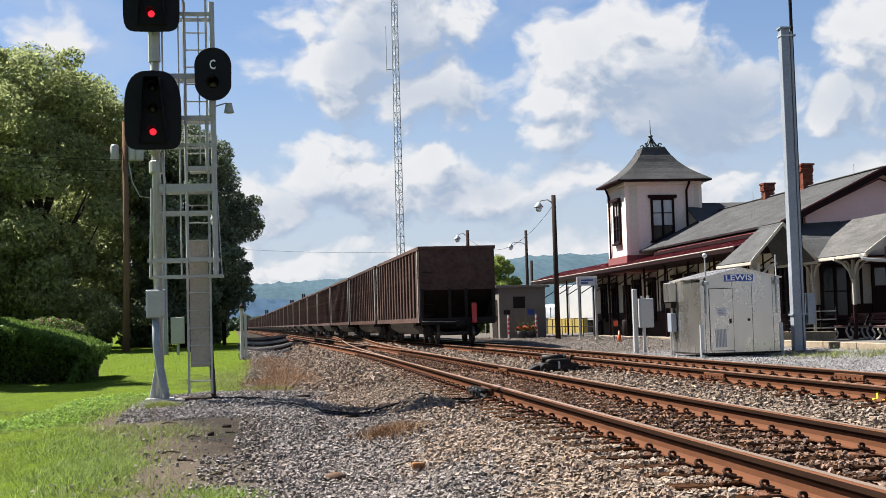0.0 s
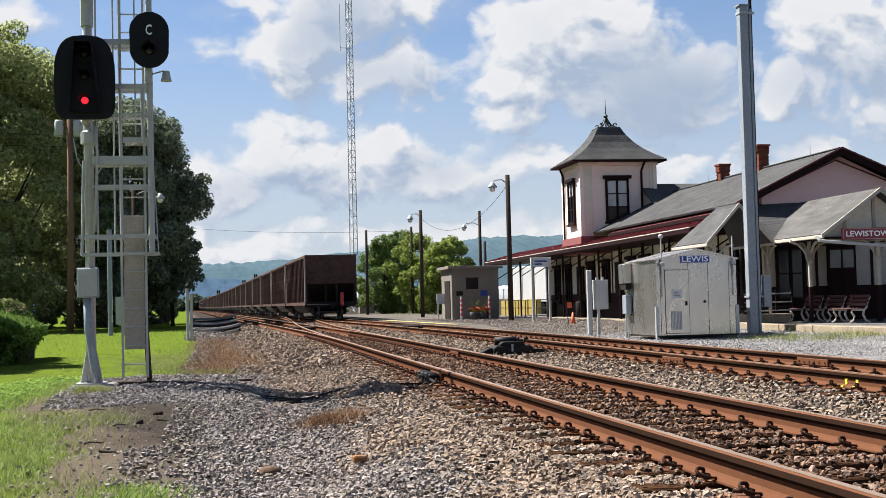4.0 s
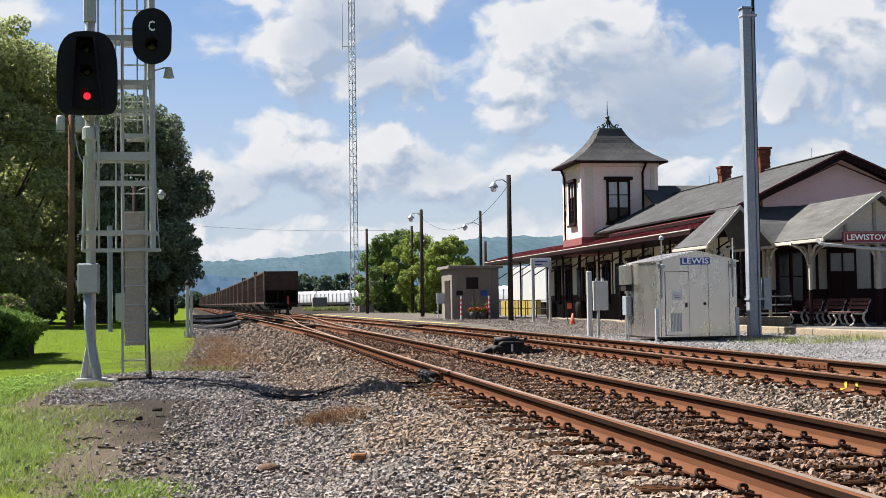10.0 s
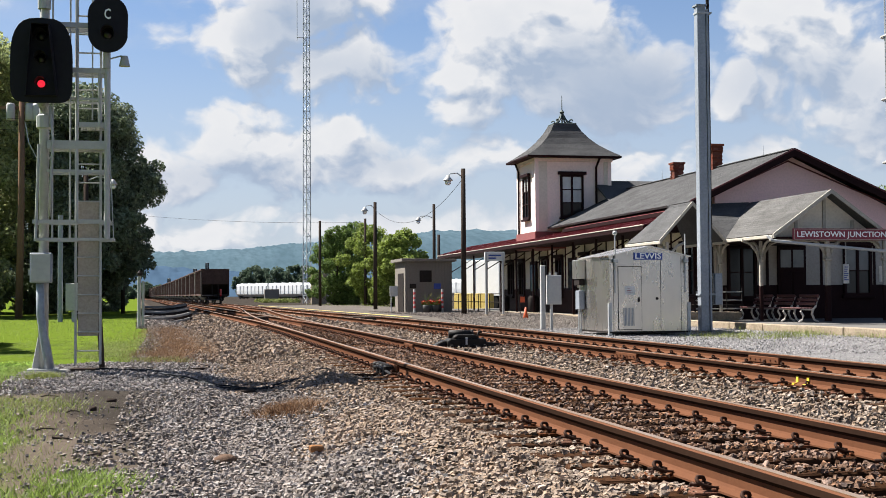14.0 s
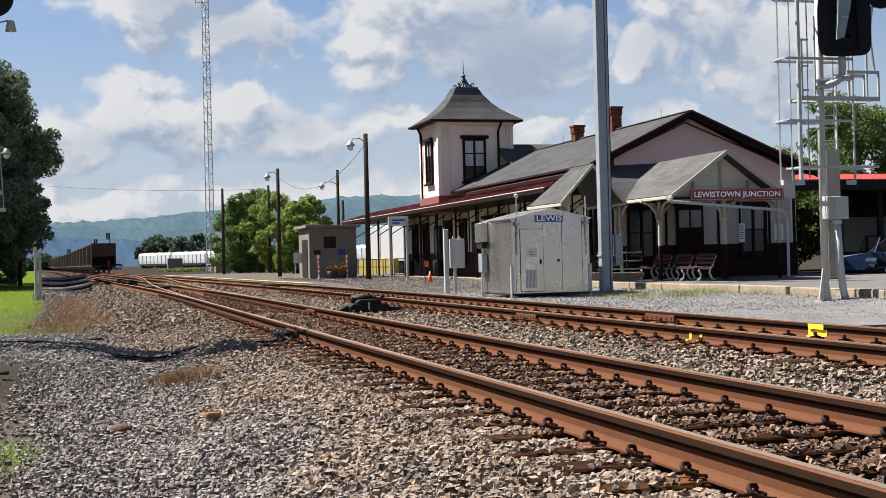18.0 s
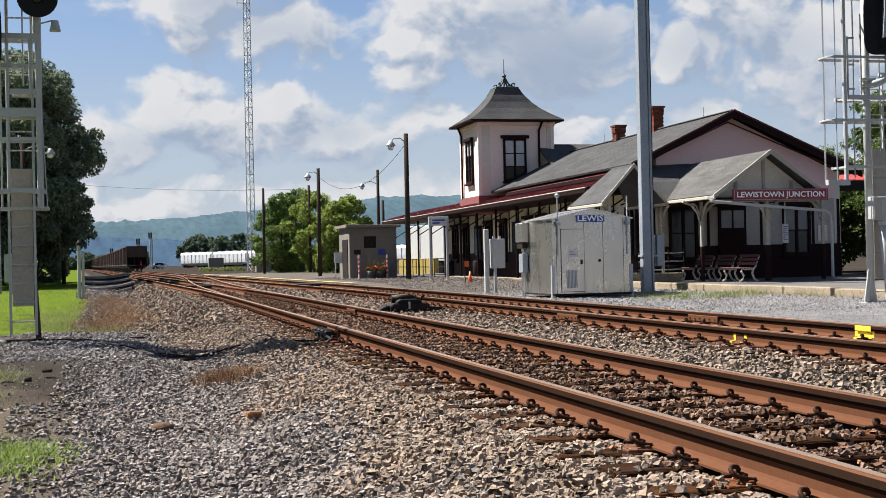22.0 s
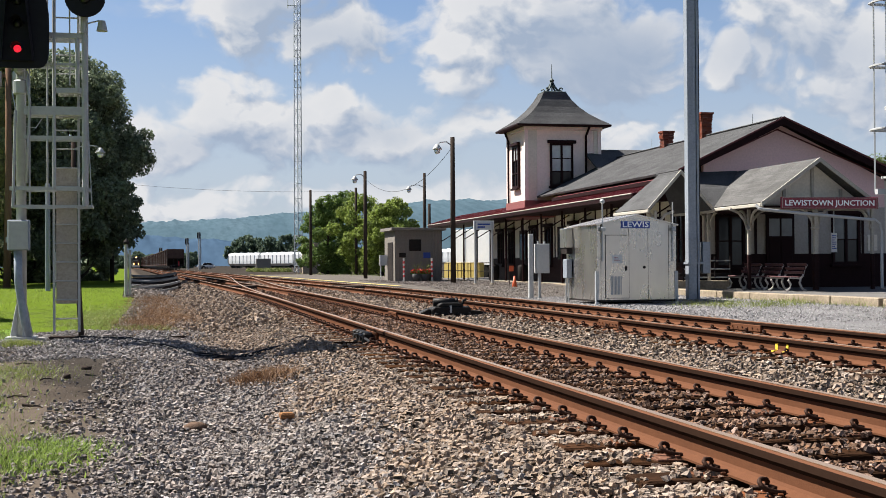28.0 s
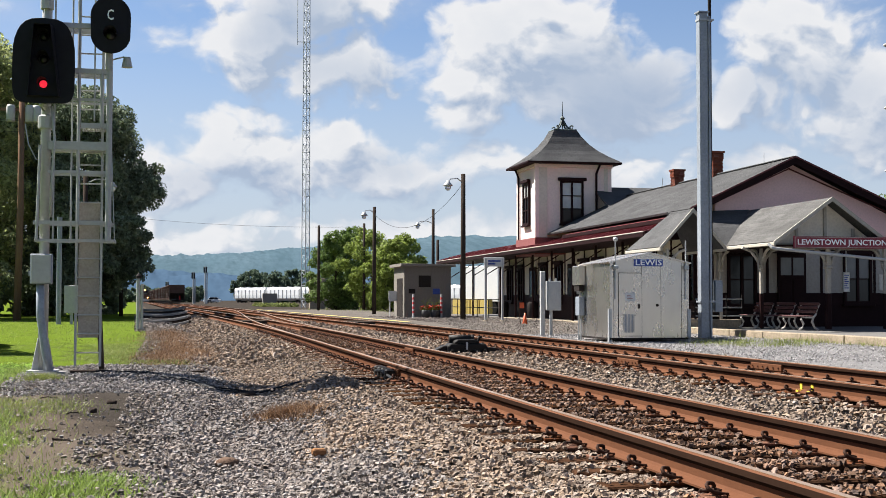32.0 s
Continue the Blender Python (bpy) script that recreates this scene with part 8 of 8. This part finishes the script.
def car_shape(name, m, mat, label, pickup=False):
    """A parked car or pickup: body drawn from its side outline, with cabin, glass, wheels and lights."""
    t = thing(name, m, label, "car" if not pickup else "pickup truck", "parked cars")
    L = 4.9 if not pickup else 5.6
    if pickup:
        side = [(-L / 2, 0.45), (L / 2, 0.45), (L / 2, 1.0), (L / 2 - 0.1, 1.12), (0.9, 1.18), (-L / 2, 1.16)]
        cab = [(1.1, 1.16), (0.55, 1.85), (-0.9, 1.88), (-1.15, 1.16)]
    else:
        side = [(-L / 2, 0.4), (L / 2, 0.4), (L / 2 + 0.03, 0.75), (L / 2 - 0.12, 1.02), (1.2, 1.14), (-L / 2 + 0.05, 1.14), (-L / 2, 0.8)]
        cab = [(1.25, 1.12), (0.45, 1.72), (-1.55, 1.74), (-2.25, 1.13)]
    part("body", prism(B(), side, -0.93, 0.93), M[mat], t, bevel=0.06)
    c = part("cabin", prism(B(), cab, -0.8, 0.8), M["glass"], t, "dark glass cabin", bevel=0.03)
    part("roof", prism(B(), [(cab[1][0] - 0.1, cab[1][1] - 0.03), (cab[1][0] - 0.12, cab[1][1] + 0.04), (cab[2][0] + 0.1, cab[2][1] + 0.04), (cab[2][0] + 0.08, cab[2][1] - 0.03)][::-1], -0.76, 0.76), M[mat], c)
    for s in (-1, 1):
        for u, v in ((cab[0], cab[1]), (cab[2], cab[3])):
            part("pillar", tube(B(), [(s * 0.8, u[0], u[1]), (s * 0.78, v[0], v[1])], 0.04, 5), M[mat], c)
        part("mirror", box(B(), s * 0.95 - 0.08, s * 0.95 + 0.08, 0.85, 0.98, 1.12, 1.25), M[mat], t, bevel=0.02)
        for yy in (L / 2 - 0.95, -L / 2 + 0.95):
            w = part("wheel", tube(B(), [(s * 0.72, yy, 0.35), (s * 0.95, yy, 0.35)], 0.35, 20), M["tyre"], t)
            part("rim", tube(B(), [(s * 0.94, yy, 0.35), (s * 0.965, yy, 0.35)], 0.22, 12), M["chrome"], w)
        part("headlight", box(B(), s * 0.68 - 0.2, s * 0.68 + 0.2, L / 2 - 0.12, L / 2 + 0.05, 0.78, 0.95), M["headlamp"], t, bevel=0.03)
        part("tail_light", box(B(), s * 0.82 - 0.08, s * 0.82 + 0.08, -L / 2 - 0.03, -L / 2 + 0.08, 0.75, 1.1), M["redlamp"], t, bevel=0.02)
    part("grille", box(B(), -0.45, 0.45, L / 2 - 0.02, L / 2 + 0.045, 0.6, 0.9), M["cardark"], t)
    part("bumper", box(B(), -0.9, 0.9, L / 2 - 0.05, L / 2 + 0.08, 0.35, 0.55), M["cardark"], t, bevel=0.04)
    part("plate_bar", box(B(), -0.15, 0.15, L / 2 + 0.08, L / 2 + 0.09, 0.42, 0.52), M["white"], t)
    return t


def build_carport():
    t = thing("freight_shed", pose(0, 0, -0.27), "dark open shed with a red metal roof beyond the station", "shed")
    x0, x1, y0, y1 = 28.3, 46.0, 47.5, 60.0
    part("roof", plate(B(), [(x0 - 0.6, y0 - 0.5, 4.27), (x1, y0 - 0.5, 4.27), (x1, y1, 5.35), (x0 - 0.6, y1, 5.35)], 0.1), M["shedroof"], t, "red metal roof")
    rib = mesh_of(plate(B(), [(-0.03, 0.0, 0.0), (0.03, 0.0, 0.0), (0.03, y1 - y0 + 0.5, 1.08), (-0.03, y1 - y0 + 0.5, 1.08)], 0.06), "roof_rib", M["shedroof"])
    for k in range(30):
        piece("roof_rib", rib, t, pose(x0 - 0.5 + k * 0.61, y0 - 0.5, 4.28))
    part("fascia", box(B(), x0 - 0.6, x1, y0 - 0.56, y0 - 0.5, 3.8, 4.22), M["cardark"], t)
    part("back_wall", box(B(), 38.9, x1, y1 - 0.3, y1, 0, 5.25), M["interior"], t)
    part("side_wall", box(B(), x1 - 0.3, x1, y0, y1 - 0.3, 0, 4.25), M["taupe"], t)
    for k in range(4):
        part("post", box(B(), x0 + k * 5.0 - 0.1, x0 + k * 5.0 + 0.1, y0 - 0.1, y0 + 0.1, 0, 4.2), M["cardark"], t)
    part("roller_door", box(B(), 39.5, 45.0, y1 - 0.45, y1 - 0.3, 0, 3.0), M["galv"], t, "grey roller door")
    car_shape("parked_car", pose(31.6, 43.6, -0.27, 0, 0, 132), "navy", "dark blue car parked beyond the station")
    car_shape("parked_pickup", pose(36.4, 51.5, -0.27, 0, 0, -40), "carblack", "black pickup truck parked under the shed", True)


def clipped_hedge(x0, x1, y0, y1, label, seed):
    """A sheared evergreen hedge: sloping flat top with feathery sprays, overhanging a dark face."""
    t = thing("hedge", pose(0, 0, -0.06), label, "hedge")
    rng = np.random.default_rng(seed)

    def top(x):
        return np.minimum(1.55, 0.86 + 0.27 * (x1 - x))

    n = 42000
    x, y, k = rng.uniform(x0, x1, n), rng.uniform(y0, y1, n), rng.uniform(0, 1, n)
    wob = np.array([noise.noise(Vector((a * 1.7, b * 1.7, seed))) for a, b in zip(x, y)])
    crown = np.stack([x, y, top(x) + 0.09 * wob - 0.22 * np.maximum(0, 1 - (x1 - x) / 0.5) ** 2 - 0.14 * np.maximum(0, 1 - (y - y0) / 0.45) ** 2 - 0.10 * k ** 2], 1)
    m = 22000
    x, k, side = rng.uniform(x0, x1, m), rng.uniform(0, 1, m) ** 0.8, rng.uniform(0, 1, m) < 0.28
    yy = rng.uniform(y0, y1, m)
    wob = np.array([noise.noise(Vector((a * 2, b * 2, seed + 3))) for a, b in zip(x, k * 2)]) * 0.12
    face = np.stack([np.where(side, x1 - 0.5 * (1 - k) + wob, x), np.where(side, yy, y0 + 1.25 * (1 - k) + wob), k * np.where(side, 0.84, top(x))], 1)
    c = np.concatenate([crown, face])
    total = len(c)
    # sprays rise outwards from the clipped surface
    up = np.concatenate([np.tile((0.25, -0.2, 1.0), (n, 1)), np.tile((0.2, -0.8, 0.25), (m, 1))]) + rng.normal(size=(total, 3)) * 0.55
    up /= np.linalg.norm(up, axis=1, keepdims=True)
    w = np.cross(up, rng.normal(size=(total, 3)))
    w /= np.linalg.norm(w, axis=1, keepdims=True)
    ln = rng.uniform(0.03, 0.085, total)[:, None]
    v = np.stack([c - up * ln * 0.4, c - w * ln * 0.36, c + up * ln, c + w * ln * 0.36], 1).reshape(-1, 3)
    o = new("foliage", raw_mesh("foliage", v, np.arange(total * 4).reshape(-1, 4), LEAF["hedge"]))
    o.parent = t
    core = []
    for xx in np.linspace(x0, x1 - 0.3, 8):
        h = float(top(xx)) - 0.2
        core.append([(xx, y0 + 1.4, 0.0), (xx, y1 - 0.3, 0.0), (xx, y1 - 0.2, h), (xx, y0 + 0.45, h - 0.06)])
    part("twig_core", ring_mesh(B(), core), M["bark"], t, "dark twiggy inside")


def flowering_bush(x, y, w, d, h, seed):
    t = thing("flowering_bush", pose(x, y, ground_z(x, y)), "low loose bush with faded pink blooms on the lawn", "bush")
    rng = random.Random(seed)
    cs = []
    for k in range(120):
        a, e = rng.uniform(0, 6.28), math.asin(rng.uniform(0.02, 1))
        cs.append((w * math.cos(e) ** 0.6 * math.cos(a), d * math.cos(e) ** 0.6 * math.sin(a), h * 0.9 * math.sin(e) ** 0.8))
    v, f = sorted_leaves(cs, [h * 0.16] * len(cs), 12000, 0.07, seed)
    new("foliage", raw_mesh("foliage", v, f, LEAF["hedge"])).parent = t
    tops = [c for c in cs if c[2] > h * 0.55]
    v, f = sorted_leaves(tops, [h * 0.15] * len(tops), 3500, 0.06, seed + 1)
    o = new("bloom", raw_mesh("bloom", v, f, M["palebloom"]))
    o.parent = t


def build_trees():
    g = "lawn trees"
    lab = "large leafy maple in dark shade beside the lawn"
    tree("maple_tree", -6.0, 84.0, 13.6, 4.7, LEAF["oak"], lab, 41, 90000, 0.12, 0.42, 0.16, 60, g, full=0.36)
    tree("maple_tree", -14.5, 80.0, 18.0, 7.2, LEAF["maple"], lab, 42, 110000, 0.13, 0.5, 0.06, 60, g)
    tree("maple_tree", -24.0, 78.0, 14.4, 8.0, LEAF["maple"], lab, 43, 70000, 0.14, 0.5, 0.06, 52, g)
    tree("maple_tree", -10.0, 96.0, 17.5, 7.0, LEAF["oak"], lab, 44, 26000, 0.2, 0.45, 0.04, 36, g)
    tree("maple_tree", -20.0, 98.0, 18.0, 8.0, LEAF["oak"], lab, 45, 26000, 0.2, 0.45, 0.04, 36, g)
    for k, (x, y, h) in enumerate(((-13.0, 88.0, 4.0), (-18.0, 86.0, 4.5), (-23.0, 86.0, 4.5), (-9.0, 92.0, 4.0), (-6.0, 100.0, 4.5), (-29, 84, 5))):
        tree("shrub", x, y, h, 3.0, LEAF["oak"], "dark leafy shrub under the lawn trees", 60 + k, 5000, 0.22, 0.12, 0.02, 18, "lawn shrubs")
    clipped_hedge(-11.0, -4.45, 29.0, 33.2, "sheared evergreen hedge with a sloping top on the lawn", 5)
    flowering_bush(-10.6, 60.0, 1.7, 1.2, 1.9, 6)
    tree("maple_tree", -10.6, 31.4, 10.0, 3.0, LEAF["maple"], "small leafy maple on the lawn by the hedge", 47, 26000, 0.12, 0.16, 0.42, 30, g)
    lab = "bright green leafy tree beside the platform"
    for k, (x, y, h, s) in enumerate(((15.4, 126.0, 7.6, 3.0), (18.2, 120.0, 7.4, 3.2), (17.6, 106.0, 6.2, 2.5), (20.0, 116.0, 6.8, 2.9), (17.6, 132.0, 8.0, 3.0))):
        tree("locust_tree", x, y, h, s, LEAF["laurel" if k in (0, 4) else "locust"], lab, 70 + k, 14000, 0.13, 0.16, 0.06, 30, "platform trees", z=0.0)
    for k, (x, y, h) in enumerate(((46.0, 68.0, 9.8), (53.5, 70.0, 11.0), (37.2, 63.5, 6.2))):
        tree("ash_tree", x, y, h, 4.2, LEAF["ash"], "green tree behind the station shed", 80 + k, 30000, 0.11, 0.2, 0.08, 36, "shed trees", z=0.0)
    for k in range(9):
        tree("far_tree", 27.0 + k * 4.6, 540.0 + (k % 3) * 12, 11.0 + (k * 7 % 4), 6.0, LEAF["far"], "distant dark green tree beyond the yard", 90 + k, 3500, 0.5, 0.3, 0.05, 22, "far trees", z=0.0)
    for k in range(8):
        tree("far_tree", -42.0 + k * 7.0, 520.0 + (k % 3) * 20, 4.0 + (k * 5 % 3), 6.0, LEAF["far"], "distant dark green tree beyond the yard", 110 + k, 2500, 0.6, 0.3, 0.05, 20, "far trees", z=0.0)


def build_hills():
    """Wooded ridges on the horizon; the blue in their colour stands for haze."""
    def ridge(name, y, x0, x1, heights, depth, label, seed, rough):
        xs = np.linspace(x0, x1, 700)
        hx = np.interp(np.linspace(0, 1, 700), np.linspace(0, 1, len(heights)), heights)
        verts, rows = [], 14
        for j in range(rows):
            s = j / (rows - 1)
            for x, h in zip(xs, hx):
                z = h * math.sin(s * math.pi / 2) ** 0.8
                z += rough * noise.noise(Vector((x * 0.012, s * 7, seed))) * s + rough * 0.35 * noise.noise(Vector((x * 0.06, s * 30, seed))) * s + rough * 0.22 * noise.noise(Vector((x * 0.2, s * 60, seed))) * s
                verts.append((x, y + depth * s, max(-1.0, z)))
        faces = [(j * 700 + i, j * 700 + i + 1, (j + 1) * 700 + i + 1, (j + 1) * 700 + i) for j in range(rows - 1) for i in range(699)]
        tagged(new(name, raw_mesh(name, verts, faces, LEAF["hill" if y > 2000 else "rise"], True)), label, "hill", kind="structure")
    ridge("hill_ridge", 2600, -1200, 2600, (100, 102, 100, 104, 116, 144, 174, 182, 170, 160, 152, 160, 170), 900, "wooded horizon ridge, tinted blue for haze", 1.0, 14)
    ridge("near_hill", 1500, -900, 700, (40, 44, 40, 46, 44, 34, 22, 14, 10), 350, "lower wooded hill before the ridge, tinted blue for haze", 5.0, 10)


def build_yard_things():
    for k, (x, y, h) in enumerate(((4.2, 330.0, 8.0), (7.2, 330.0, 9.5), (-2.5, 360.0, 6.0))):
        t = thing("yard_signal", pose(x, y, 0), "distant silver signal mast in the yard", "signal", "yard signals")
        part("mast", tube(B(), [(0, 0, 0), (0, 0, h)], 0.16, 8), M["galvpaint"], t)
        part("head", box(B(), -0.45, 0.45, -0.1, 0.1, h - 1.6, h), M["black"], t, bevel=0.15)
        part("ladder", box(B(), 0.3, 0.6, 0, 0.1, 0, h - 1.5), M["galv"], t)
    car_shape("parked_car", pose(10.4, 380.0, 0.0, 0, 0, 160), "hopperwhite", "white car parked far up the yard")
    v, f = sorted_leaves([(16.5 + 2.5 * math.sin(k * 2.1), 205 + 3.5 * k, 0.1) for k in range(9)], [0.9] * 9, 3000, 0.12, 12, 0.55)
    o = tagged(new("yard_weeds", raw_mesh("yard_weeds", v, f, LEAF["drygrass"])), "tall dry weeds in the yard", "weeds", kind="stuff")


build_coal_train()
LOCO = build_loco()
build_hopper_cut()
build_carport()
build_trees()
build_hills()
build_yard_things()
build_ties(TRACKS)
scatter_stones()
scatter_grass()


def on_far_line(y, mid):
    a = math.degrees(math.atan((bend(y + 5) - bend(y - 5)) / 10))
    return pose(mid + bend(y), y, 0.183, 0, 0, -a)


def motions():
    times = (0.0, 4.0, 8.0, 12.0, 16.0, 20.0, 24.0, 28.0, 32.0)
    for k, wagon in enumerate(COAL_TRAIN):
        walk(wagon, [(t, on_far_line(TRAIN_AT + 7.7 + WAGON * k + TRAIN_SPEED * t, FAR)) for t in times])
    walk(LOCO, [(t, on_far_line(470.0 + 13.0 * (32.0 - t), NEAR)) for t in times])


motions()
